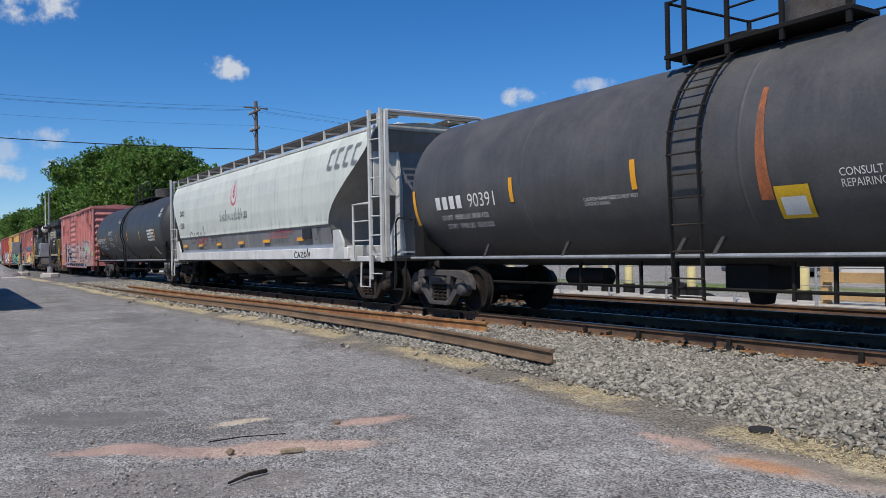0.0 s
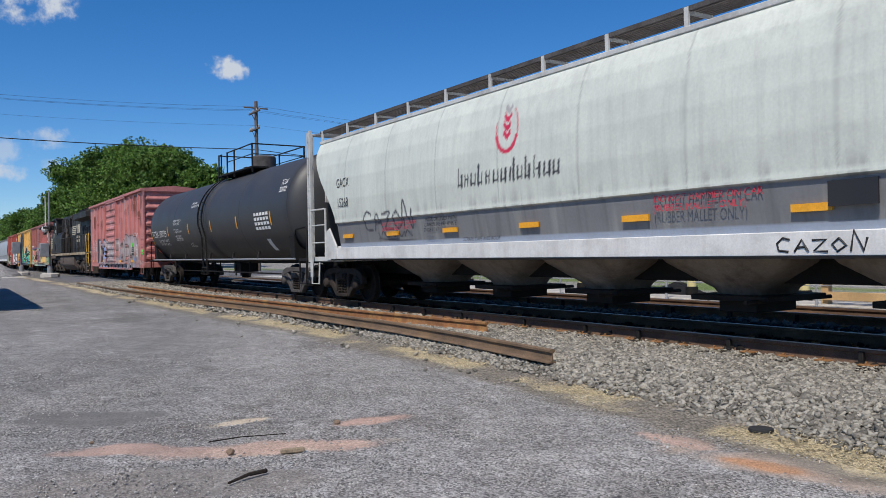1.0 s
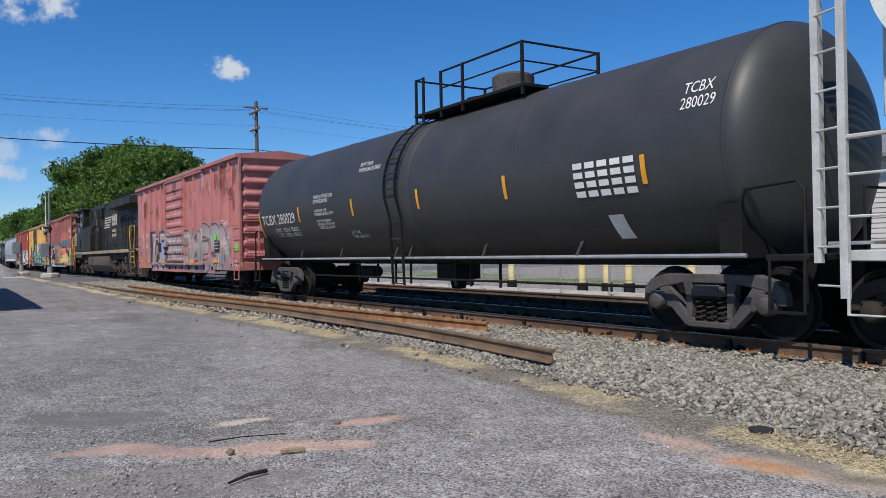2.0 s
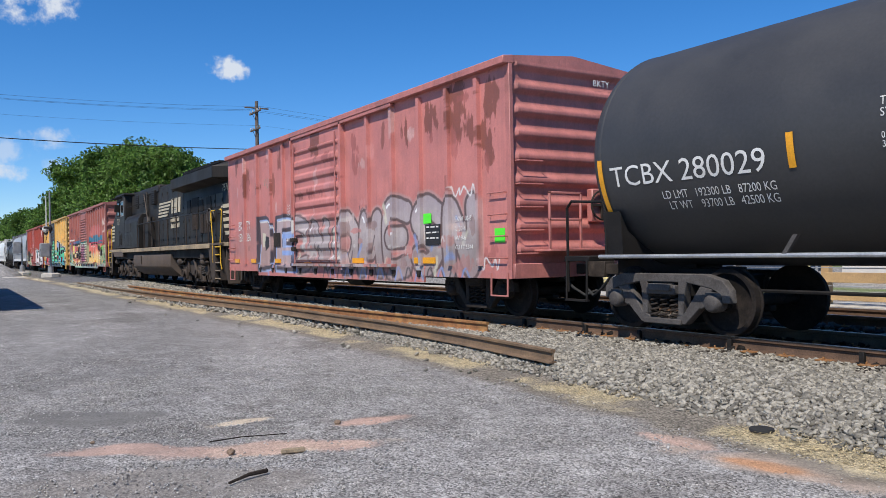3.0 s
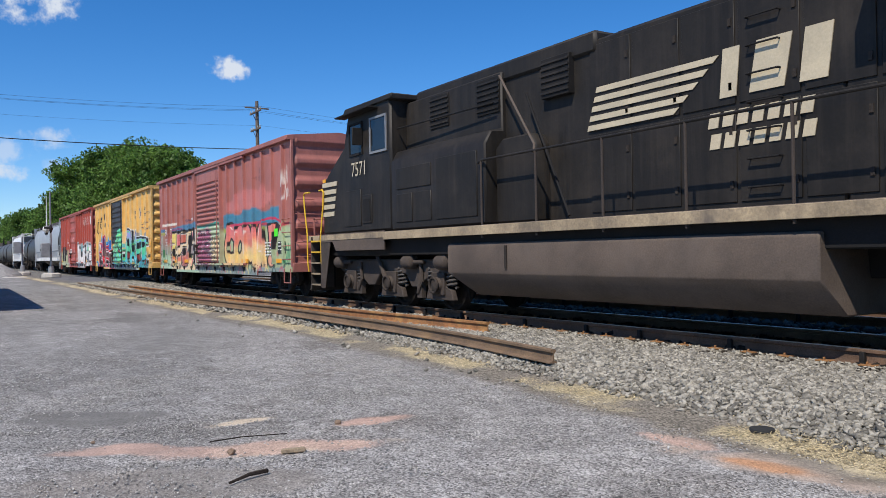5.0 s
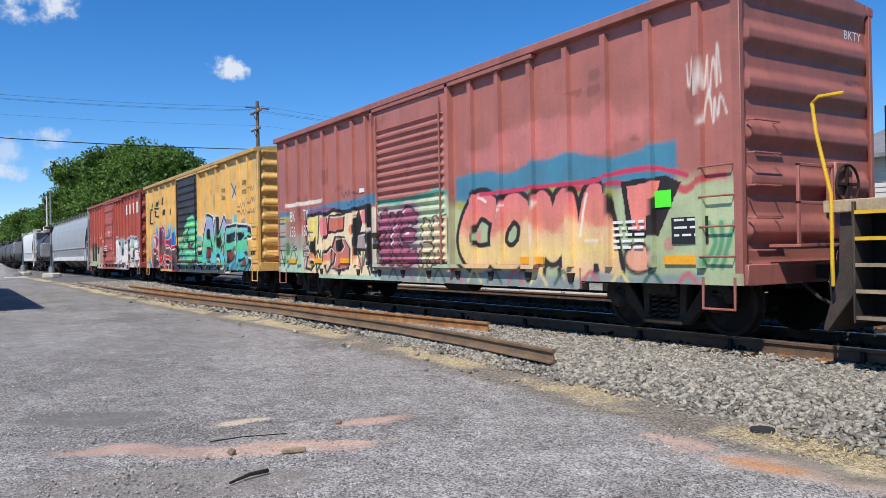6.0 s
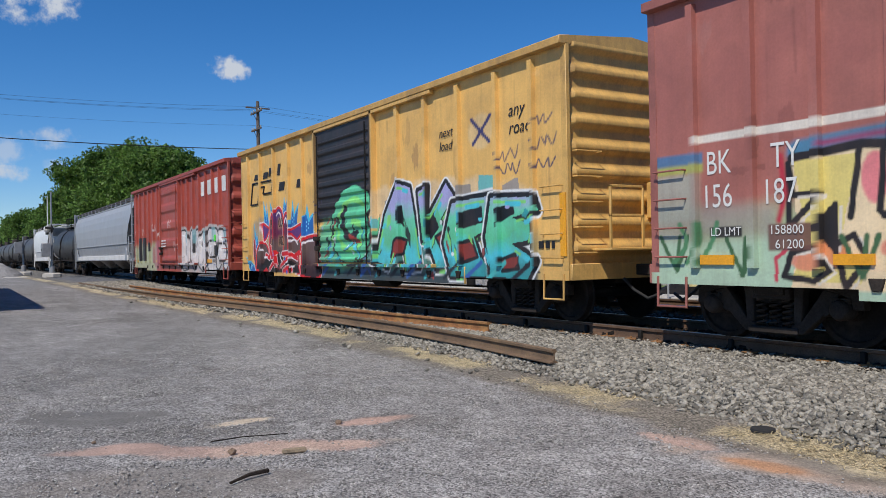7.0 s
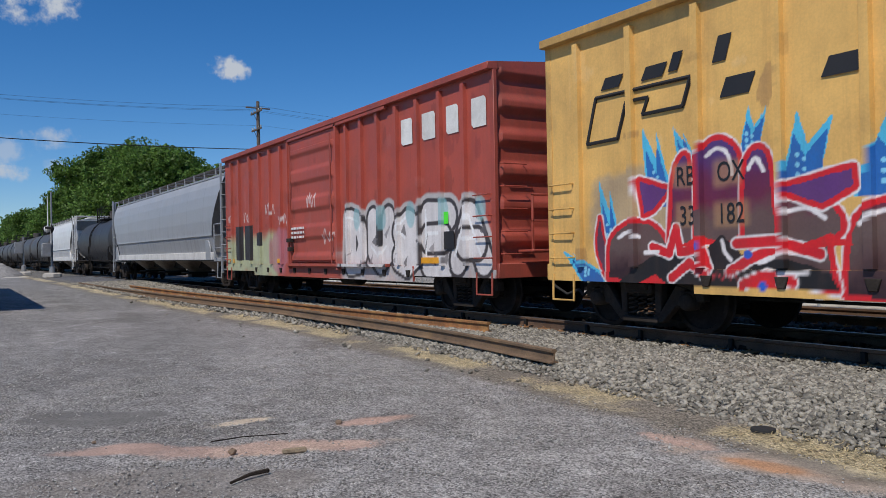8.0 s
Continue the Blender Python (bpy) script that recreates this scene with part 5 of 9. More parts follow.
    for x, z, rx, rz, c in ((-48.35, 1.9, 0.16, 0.3, rose), (-48.85, 1.12, 0.2, 0.2, (0.66, 0.2, 0.09)), (-49.2, 1.02, 0.22, 0.12, (0.66, 0.2, 0.13)), (-48.05, 1.9, 0.2, 0.32, rose), (-46.5, 1.78, 0.16, 0.14, (0.64, 0.16, 0.05)), (-46.3, 1.2, 0.12, 0.28, (0.64, 0.22, 0.07)), (-48.0, 1.16, 0.3, 0.14, (0.68, 0.2, 0.14)), (-45.95, 0.98, 0.2, 0.18, rose), (-45.75, 2.06, 0.2, 0.19, rose)):
        cv.spray(at(x), z, rx, rz, c, 0.85, 21, 0.35)
    forms = ((P((-49.42, 2.14), (-49.36, 1.78), (-49.0, 1.78), (-49.42, 1.42)), None), (P((-49.08, 1.4), (-48.82, 1.64), (-48.84, 1.16)), black),
             (P((-49.5, 0.85), (-49.4, 1.12), (-49.1, 1.18), (-48.9, 0.92), (-49.1, 0.8)), None), (P((-48.85, 1.2), (-48.6, 1.3), (-48.45, 1.05), (-48.7, 0.74)), None),
             (P((-48.52, 2.22), (-48.64, 1.5)), None), (P((-48.3, 1.55), (-48.24, 2.2), (-48.0, 2.16), (-47.96, 1.7), (-48.25, 1.5)), None),
             (P((-47.95, 1.75), (-47.85, 2.16), (-47.4, 2.14), (-46.9, 2.16), (-46.98, 1.78), (-47.4, 1.72), (-47.8, 1.75)), (0.52, 0.15, 0.10)),
             (P((-47.75, 1.3), (-47.5, 1.62), (-46.95, 1.6), (-46.6, 1.35), (-46.65, 0.85), (-47.2, 0.78), (-47.8, 0.84)), (0.46, 0.16, 0.13)), (P((-47.35, 1.45), (-47.1, 1.55), (-46.98, 1.4), (-47.2, 1.28)), black),
             (P((-48.05, 0.76), (-48.2, 1.2), (-47.8, 1.38), (-47.5, 1.25), (-47.6, 1.0), (-47.95, 0.76)), None),
             (P((-46.05, 2.2), (-46.4, 1.7), (-46.2, 1.2), (-46.0, 1.15), (-46.1, 1.6), (-45.9, 1.9)), black), (P((-45.62, 2.25), (-45.5, 1.8), (-45.7, 1.2), (-45.45, 0.75), (-45.1, 0.75), (-45.1, 2.25)), black),
             (P((-46.25, 1.3), (-46.15, 1.65), (-45.75, 1.68), (-45.65, 1.28)), (0.30, 0.25, 0.24)))
    for pts, fill in forms:
        if fill:
            cv.poly(pts, fill)
        cv.stroke(pts + pts[:1] if len(pts) > 2 else pts, 0.075, black, 0.01)
        cv.stroke([(u + 0.065, z - 0.03) for u, z in pts[1:]], 0.028, chalk, 0.01)
    cv.stroke(P((-49.38, 2.2), (-48.5, 2.27), (-48.0, 2.22), (-47.6, 2.3), (-46.9, 2.22), (-46.4, 2.24), (-45.2, 2.3)), 0.10, black)
    cv.stroke(P((-49.6, 0.8), (-49.62, 1.05), (-49.4, 1.2)), 0.05, (0.5, 0.05, 0.08))
    cv.stroke(P((-49.53, 2.25), (-49.48, 1.8), (-49.56, 1.5)), 0.07, (0.42, 0.03, 0.05), 0.03)
    for x, z in ((-50.1, 0.85), (-51.15, 0.9), (-48.5, 0.84), (-45.9, 0.78)):
        for k in (-0.25, 0.05, 0.18):
            cv.stroke(P((x, z), (x + k * 0.6, z + 0.25), (x + k, z + 0.45)), 0.06, (0.045, 0.12, 0.05))
    cv.band(at(-50.62), at(-50.1), 1.32, 1.46, black, 0.95, 0.015, 5, 0.02)
    cv.band(at(-49.72), at(-49.1), 1.14, 1.46, (0.15, 0.07, 0.055), 0.95, 0.02, 5, 0.02)
    for i in range(5):
        scrawl(cv, at(-47.0 + i * 0.25), 2.55 - (i % 3) * 0.25, 0.45, 0.18, (0.05, 0.04, 0.09), 400 + i, 0.028, 5)
    scrawl(cv, at(-36.2), 3.05, 0.55, 0.75, (0.60, 0.52, 0.46), 41, 0.025, 11)
    scrawl(cv, at(-36.0), 2.75, 0.4, 0.5, (0.60, 0.52, 0.46), 42, 0.025, 7)
    cv.band(at(-44.9), at(-36.0), 0.5, 0.82, (0.22, 0.27, 0.27), 0.9, 0.04, 19)
    for i in range(14):
        x = -44.5 + 0.62 * i
        cv.stroke(curve([(at(x), 0.66), (at(x + 0.2), 0.86), (at(x + 0.42), 0.64)]), 0.06, ((0.03, 0.10, 0.08), (0.5, 0.12, 0.15), (0.62, 0.52, 0.2))[i % 3], 0.02, 0.9)
    for i in range(3):
        cv.stroke(curve([(at(-51.2 + i * 0.2), 1.0), (at(-51.0 + i * 0.2), 1.25), (at(-51.1 + i * 0.3), 1.5)]), 0.07, (0.07, 0.22, 0.10), 0.02)
        cv.stroke(curve([(at(-36.0 + i * 0.15), 0.95), (at(-35.8 + i * 0.1), 1.25), (at(-35.9 + i * 0.2), 1.5)]), 0.07, (0.08, 0.28, 0.14), 0.02)


def paint_yellow(cv, at):
    wear(cv, at(-68.2), at(-53.2), 45, [(0.50, 0.29, 0.09), (0.70, 0.46, 0.18), (0.36, 0.20, 0.08)], 3000)
    k = (0.025, 0.023, 0.022)
    aqua, sea, green, blue = (0.10, 0.42, 0.42), (0.05, 0.33, 0.24), (0.12, 0.45, 0.16), (0.03, 0.12, 0.38)
    cv.band(at(-62.75), at(-59.6), 2.05, 4.5, (0.024, 0.024, 0.026), 1.0, 0.04, 3, 0.3)
    cv.spray(at(-57.8), 2.2, 3.4, 0.55, (0.70, 0.52, 0.30), 0.8, 4, 1.2)
    for i in range(7):
        x = -59.2 + i * 0.72
        cv.poly([(at(x), 1.7), (at(x + 0.05), 2.35 + 0.12 * (i % 3)), (at(x + 0.5), 2.45 + 0.1 * (i % 2)), (at(x + 0.6), 1.7)], ((0.25, 0.235, 0.22), aqua, (0.27, 0.25, 0.235), (0.25, 0.235, 0.22))[i % 4], 0.92)
    cv.band(at(-62.6), at(-53.9), 0.5, 1.45, (0.045, 0.20, 0.19), 0.95, 0.2, 6, 0.5)
    cv.band(at(-62.6), at(-53.9), 0.5, 0.84, (0.03, 0.045, 0.06), 0.9, 0.06, 8, 0.3)
    fillg = fade((0.8, (0.03, 0.16, 0.16)), (1.1, sea), (1.5, green), (1.9, (0.22, 0.42, 0.52)), (2.3, (0.25, 0.32, 0.55)))
    cv.spray(at(-61.2), 1.5, 1.6, 0.75, (0.11, 0.42, 0.24), 0.95, 8, 0.7)
    for i in range(60):
        R = random.Random(500 + i)
        x, z = R.uniform(-62.3, -54.1), R.uniform(0.8, 2.0)
        cv.poly([(at(x), z), (at(x + R.uniform(0.1, 0.5)), z + R.uniform(-0.25, 0.25)), (at(x + R.uniform(0.0, 0.3)), z + R.uniform(0.1, 0.4))],
                R.choice([(0.01, 0.05, 0.07), blue, (0.06, 0.42, 0.46), (0.16, 0.50, 0.20), (0.35, 0.05, 0.05), (0.03, 0.22, 0.18), (0.012, 0.02, 0.03)]), 0.85)
    # angular letter forms: black cores, green, aqua and lilac fills, white upper edge
    black, lime, mint, cyan, lilac, deep_teal = (0.010, 0.014, 0.018), (0.20, 0.60, 0.16), (0.10, 0.50, 0.27), (0.07, 0.50, 0.60), (0.34, 0.34, 0.58), (0.03, 0.28, 0.30)
    shade = fade((0.8, deep_teal), (1.15, cyan), (1.5, mint), (1.9, (0.13, 0.55, 0.36)), (2.25, lilac))
    Q = lambda *pts: [(at(x), z) for x, z in pts]
    ring = curve(Q(*((-60.07, 2.35), (-60.58, 2.48), (-61.15, 2.28), (-61.43, 1.85), (-61.18, 1.4), (-60.55, 1.3), (-60.14, 1.53), (-60.19, 1.86), (-60.65, 1.98))))
    cv.stroke(ring, 0.80, black)
    cv.stroke(ring, 0.66, mint)
    cv.stroke(ring, 0.14, lime)
    cv.stroke(curve(Q(*((-61.02, 2.27), (-61.16, 1.93), (-60.85, 1.6), (-60.42, 1.67)))), 0.20, black)
    cv.poly(Q(*((-60.85, 1.69), (-60.61, 1.43), (-60.2, 1.45), (-60.37, 1.58))), (0.30, 0.04, 0.03))
    for pts, holes in ((((-59.61, 1.04), (-59.18, 2.03), (-58.6, 2.69), (-58.05, 2.56), (-57.87, 1.92), (-57.66, 0.91), (-58.22, 0.86), (-58.33, 1.32), (-58.77, 1.33), (-59.02, 0.89)), (((-58.82, 1.45), (-58.63, 1.55), (-58.2, 1.46), (-58.38, 1.18), (-58.92, 1.12)), ((-58.64, 1.99), (-58.42, 2.18), (-58.32, 1.78)))),
                       (((-57.74, 2.45), (-57.33, 2.52), (-57.38, 1.88), (-56.66, 2.53), (-56.39, 2.28), (-56.87, 1.84), (-56.35, 0.92), (-57.02, 0.88), (-57.36, 1.43), (-57.57, 1.44)), (((-57.08, 1.51), (-56.81, 1.59), (-56.56, 1.4), (-56.82, 1.22)), ((-57.35, 1.88), (-57.06, 1.99), (-56.94, 1.72), (-57.25, 1.49)))),
                       (((-56.45, 2.13), (-55.15, 2.2), (-55.13, 1.65), (-55.74, 1.47), (-55.37, 0.75), (-56.5, 0.75), (-56.78, 1.38)), (((-56.17, 1.37), (-55.8, 1.42), (-55.62, 1.1), (-56.09, 1)), ((-56.21, 1.9), (-55.5, 1.99), (-55.48, 1.75), (-56.1, 1.67)))),
                       (((-55.19, 2.15), (-53.97, 2.09), (-53.87, 1.86), (-54.59, 1.77), (-54.05, 1.63), (-54.14, 1.38), (-54.6, 1.32), (-53.92, 1.03), (-54.16, 0.72), (-55.2, 0.75), (-55.38, 1.46)), (((-54.93, 1.05), (-54.5, 1.14), (-54.41, 0.9), (-54.86, 0.85)), ((-54.99, 1.92), (-54.58, 2), (-54.54, 1.86), (-54.93, 1.74))))):
        q = Q(*pts)
        cv.stroke(q + q[:1], 0.26, (0.70, 0.72, 0.72))
        cv.stroke(q + q[:1], 0.18, black)
        cv.poly(q, shade)
        for k, hole in enumerate(holes):
            w = Q(*hole)
            cv.poly(w, black if k else (0.22, 0.035, 0.03))
            cv.stroke(w + w[:1], 0.07, black)
        for (a, b), (c, d) in zip(q[:-1:2], q[1::2]):
            cv.stroke([(a * 0.85 + c * 0.15, b * 0.85 + d * 0.15 - 0.08), (a * 0.2 + c * 0.8, b * 0.2 + d * 0.8 - 0.08)], 0.05, lime)
            cv.stroke([(a * 0.7 + c * 0.3 + 0.09, b * 0.7 + d * 0.3 - 0.12), (a * 0.4 + c * 0.6 + 0.09, b * 0.4 + d * 0.6 - 0.12)], 0.09, cyan)
    for i in range(46):
        R = random.Random(7100 + i)
        x, z, a, ln, wd = R.uniform(-62.3, -54.2), R.uniform(0.85, 1.95), R.choice([0.4, 1.1, 1.3, 1.9, 2.2]), R.uniform(0.2, 0.6), R.uniform(0.03, 0.1)
        ca, sa = math.cos(a), math.sin(a)
        q = [(at(x) + ca * u - sa * v, z + sa * u + ca * v) for u, v in ((-ln / 2, 0.0), (0.0, -wd), (ln / 2, -wd * 0.3), (ln / 4, wd))]
        cv.poly(q, R.choice([black, black, cyan, lime, deep_teal, mint, (0.24, 0.04, 0.035)]), 0.95)
        if i % 2:
            cv.stroke(q[:3], 0.025, black)
    for i in range(26):
        R = random.Random(7300 + i)
        x, z = R.uniform(-62.4, -54.2), R.uniform(1.0, 2.0)
        cv.spray(at(x), z, R.uniform(0.03, 0.07), R.uniform(0.03, 0.07), R.choice([black, cyan, lilac, (0.6, 0.66, 0.66)]), 0.95, i, 0.2)
    for i in range(12):
        x = -62.5 + i * 0.72
        cv.stroke([(at(x), 0.7), (at(x + 0.5), 1.0)], 0.09, (blue, (0.06, 0.4, 0.4), (0.012, 0.02, 0.03))[i % 3], 0.02)
    # crown-like piece near the trailing end: blue spikes, crimson and white outlines, plum lobes, black base
    white, crim, navy, sky = (0.74, 0.70, 0.70), (0.58, 0.014, 0.022), (0.02, 0.13, 0.40), (0.07, 0.44, 0.66)
    deep = fade((0.8, (0.03, 0.012, 0.016)), (1.0, (0.085, 0.045, 0.045)), (1.2, (0.115, 0.075, 0.068)), (1.5, (0.12, 0.07, 0.066)), (1.75, (0.13, 0.018, 0.05)), (2.1, (0.12, 0.02, 0.08)), (2.5, (0.075, 0.035, 0.17)))
    P = lambda *pts: [(at(x), z) for x, z in pts]

    def form(pts, fill, rim=0.075, edge=0.022, smooth=True):
        c = curve(pts + pts[:1], 6) if smooth else pts + pts[:1]
        cv.stroke(c, 2 * (rim + edge), white)
        cv.stroke(c, 2 * rim, crim)
        cv.poly(c[:-1], fill)

    cv.spray(at(-66.5), 1.75, 0.9, 0.65, (0.36, 0.29, 0.20), 0.75, 31, 0.8)
    for x, z, w, h, lean in ((-66.85, 1.05, 0.34, 1.05, -0.1), (-65.92, 1.75, 0.42, 1.02, -0.12), (-65.4, 2.2, 0.26, 0.55, -0.14), (-64.5, 2.3, 0.30, 0.55, 0.12), (-63.92, 1.85, 0.42, 0.80, 0.16), (-63.2, 1.7, 0.5, 0.78, 0.22), (-67.25, 0.72, 0.5, 0.42, -0.5)):
        cv.poly(P((x - w * 0.5, z), (x - w * 0.42 + lean, z + h * 1.12), (x + 0.03 + lean * 0.3, z + h * 0.62), (x + w * 0.30 + lean * 1.2, z + h), (x + w * 0.5, z + h * 0.3), (x + w * 0.5, z)), sky)
        cv.poly(P((x - w * 0.42, z), (x - w * 0.36 + lean * 0.6, z + h * 0.80), (x + lean * 0.3, z + h * 0.45), (x + w * 0.26 + lean * 1.0, z + h * 0.82), (x + w * 0.46, z + h * 0.2), (x + w * 0.45, z)), navy)
        for q in range(5):
            cv.spray(at(x - 0.06 + 0.07 * (q % 2) + lean * 0.2), z + h * (0.2 + 0.07 * q), 0.032, 0.032, (0.22, 0.58, 0.76), 0.9, q, 0.1)
    form(P((-63.5, 0.66), (-63.46, 1.3), (-63.3, 1.58), (-63.0, 1.66), (-62.72, 1.6), (-62.7, 0.66)), deep)
    form(P((-67.08, 1.66), (-67.15, 1.2), (-66.9, 0.74), (-66.55, 0.72), (-66.85, 1.0), (-67.0, 1.3)), (0.10, 0.04, 0.07), 0.05)
    form(P((-66.9, 0.78), (-66.86, 1.3), (-66.5, 1.54), (-66.05, 1.5), (-65.8, 1.2), (-65.9, 0.8)), deep)
    form(P((-63.6, 0.72), (-63.68, 1.18), (-63.55, 1.42), (-63.72, 1.68), (-64.2, 1.72), (-64.5, 1.3), (-64.2, 0.9)), deep)
    for h1 in (P((-66.28, 2.14), (-65.75, 1.98), (-66.02, 1.74), (-66.2, 1.68)), P((-64.14, 1.86), (-63.45, 2.02), (-63.44, 1.84), (-63.72, 1.66))):
        form(h1, (0.11, 0.035, 0.16), 0.07, 0.024, False)
    form(P((-65.72, 1.3), (-65.66, 2.0), (-65.56, 2.32), (-65.4, 2.32), (-65.32, 1.3)), deep)
    form(P((-65.26, 1.34), (-65.22, 2.2), (-65.12, 2.46), (-64.93, 2.54), (-64.74, 2.44), (-64.66, 2.2), (-64.68, 1.34)), deep)
    form(P((-64.58, 1.3), (-64.56, 2.12), (-64.42, 2.36), (-64.28, 2.24), (-64.24, 1.8), (-64.22, 1.3)), deep)
    cv.poly(P((-66.75, 0.7), (-66.3, 0.98), (-65.9, 1.16), (-65.2, 1.12), (-64.9, 1.36), (-64.6, 1.08), (-64.1, 1.06), (-63.66, 0.9), (-63.55, 0.7)), (0.012, 0.011, 0.012))
    for ln in ([(-66.05, 1.22), (-65.75, 1.12), (-65.62, 1.46), (-65.55, 1.14), (-65.2, 1.2), (-65.1, 0.92)], [(-65.7, 0.8), (-65.4, 1.0), (-65.15, 0.86)], [(-64.78, 0.9), (-64.5, 1.06), (-64.1, 1.2), (-63.8, 1.12)], [(-64.7, 1.24), (-64.2, 1.26), (-63.75, 1.1)], [(-64.6, 0.74), (-64.3, 0.86), (-64.0, 0.78)]):
        cv.stroke(P(*ln), 0.17, white), cv.stroke(P(*ln), 0.125, crim)
    for x, z in ((-66.1, 0.76), (-65.3, 1.28), (-64.4, 0.74), (-63.75, 1.24)):
        cv.poly(P((x - 0.28, z - 0.07), (x + 0.1, z + 0.09), (x + 0.3, z - 0.04)), (0.62, 0.016, 0.02))
    for x, z in ((-65.25, 1.22), (-64.55, 1.1), (-64.35, 0.72)):
        cv.spray(at(x), z, 0.07, 0.06, (0.02, 0.10, 0.5), 1.0, 3, 0.3)
    for ln in ([(-65.1, 2.36), (-64.95, 2.44), (-64.8, 2.36), (-64.74, 2.1)], [(-64.52, 2.14), (-64.42, 2.26), (-64.33, 2.1)], [(-66.7, 1.36), (-66.5, 1.44), (-66.3, 1.36)], [(-64.05, 1.6), (-63.85, 1.62), (-63.7, 1.5)], [(-63.4, 1.42), (-63.25, 1.54), (-62.95, 1.58)], [(-64.9, 1.28), (-64.86, 1.14), (-64.78, 1.04)], [(-66.2, 1.14), (-65.95, 1.15)], [(-64.4, 1.0), (-64.1, 1.12)], [(-64.15, 0.86), (-63.85, 0.9)]):
        cv.stroke(curve(P(*ln)), 0.055, white)
    for x0, x1, z0 in ((-65.66, -65.30, 1.98), (-65.62, -65.30, 1.46), (-65.0, -64.62, 1.98), (-65.0, -64.52, 1.46)):
        cv.band(at(x0), at(x1), z0, z0 + 0.32, (0.42, 0.24, 0.12), 0.55, 0.06, 9, 0.2)
    scrawl(cv, at(-65.05), 0.78, 0.42, 0.1, (0.5, 0.05, 0.06), 77, 0.02, 7)
    for i, (x, z) in enumerate(((-54.1, 3.2), (-54.0, 2.85), (-54.05, 2.5), (-55.0, 2.75), (-54.9, 2.5), (-62.9, 2.4), (-62.95, 2.15))):
        scrawl(cv, at(x), z, 0.6, 0.24, (0.06, 0.05, 0.10), 600 + i, 0.028, 6)
    cv.spray(at(-55.45), 3.38, 0.42, 0.36, (0.70, 0.56, 0.32), 0.45, 5, 0.4)
    cv.stroke([(at(-55.75), 3.62), (at(-55.2), 3.16)], 0.075, (0.03, 0.035, 0.13))
    cv.stroke([(at(-55.7), 3.16), (at(-55.15), 3.62)], 0.075, (0.03, 0.035, 0.13))


def paint_red(cv, at):
    wear(cv, at(-85.2), at(-69.8), 45, [(0.27, 0.048, 0.034), (0.40, 0.10, 0.075), (0.22, 0.045, 0.03)], 4000)
    cv.spray(at(-73.0), 1.35, 3.4, 0.62, (0.50, 0.47, 0.45), 0.9, 5, 1.0)
    cv.band(at(-76.0), at(-69.8), 0.5, 1.25, (0.52, 0.49, 0.47), 0.8, 0.15, 5, 0.4)
    throw_up(cv, "dusea", at(-75.8), at(-69.9), 0.95, 1.98, 0.52, (0.64, 0.61, 0.60), (0.045, 0.04, 0.042), 0.085, (0.45, 0.42, 0.41), 31, False)
    for i in range(14):
        R = random.Random(950 + i)
        x, z = R.uniform(-75.6, -70.2), R.uniform(0.9, 1.7)
        cv.poly([(at(x), z), (at(x + R.uniform(0.1, 0.3)), z + R.uniform(0.1, 0.35)), (at(x + R.uniform(-0.05, 0.25)), z - 0.1)], R.choice([(0.10, 0.09, 0.095), (0.25, 0.23, 0.23)]), 0.8)
    cv.band(at(-85.2), at(-80.4), 0.5, 1.75, (0.40, 0.48, 0.30), 0.85, 0.2, 8, 0.6)
    cv.spray(at(-80.2), 1.3, 0.9, 0.7, (0.40, 0.16, 0.20), 0.7, 9, 1.0)
    for x0 in (-84.2, -83.3):
        cv.poly([(at(x0), 1.05), (at(x0), 2.15), (at(x0 + 0.75), 2.15), (at(x0 + 0.75), 1.05)], (0.03, 0.028, 0.03))
    cv.poly([(at(-82.2), 1.5), (at(-82.2), 1.9), (at(-81.7), 1.9), (at(-81.7), 1.5)], (0.03, 0.028, 0.03))
    for i, (x, z, w) in enumerate(((-85.0, 2.2, 0.5), (-83.4, 2.2, 0.7), (-81.4, 2.3, 0.7), (-80.3, 2.0, 0.6), (-78.0, 2.4, 0.6), (-77.0, 1.4, 0.8))):
        scrawl(cv, at(x), z, w, 0.45, (0.58, 0.50, 0.48), 700 + i, 0.03, 7)
    for i in range(5):
        cv.spray(at(-75.2 + i * 1.25), 2.0, 0.2, 0.3, (0.22, 0.42, 0.45), 0.7, 20 + i, 0.8)


def stencil_block(car, x, y, z, w, rows, mat, h=0.05, gap=0.045, seed=1):
    """Stencilled data too small to read: plain bars."""
    R = random.Random(seed)
    for i in range(rows):
        b = Build()
        u = 0.0
        while u < w:
            k = R.uniform(0.08, 0.22)
            b.box(x + u, x + min(w, u + k), y - 0.003, y, z - i * (h + gap) - h, z - i * (h + gap))
            u += k + 0.05
        tagged(part("stencil_bar", b, mat, car, smooth=False), kind="stuff")


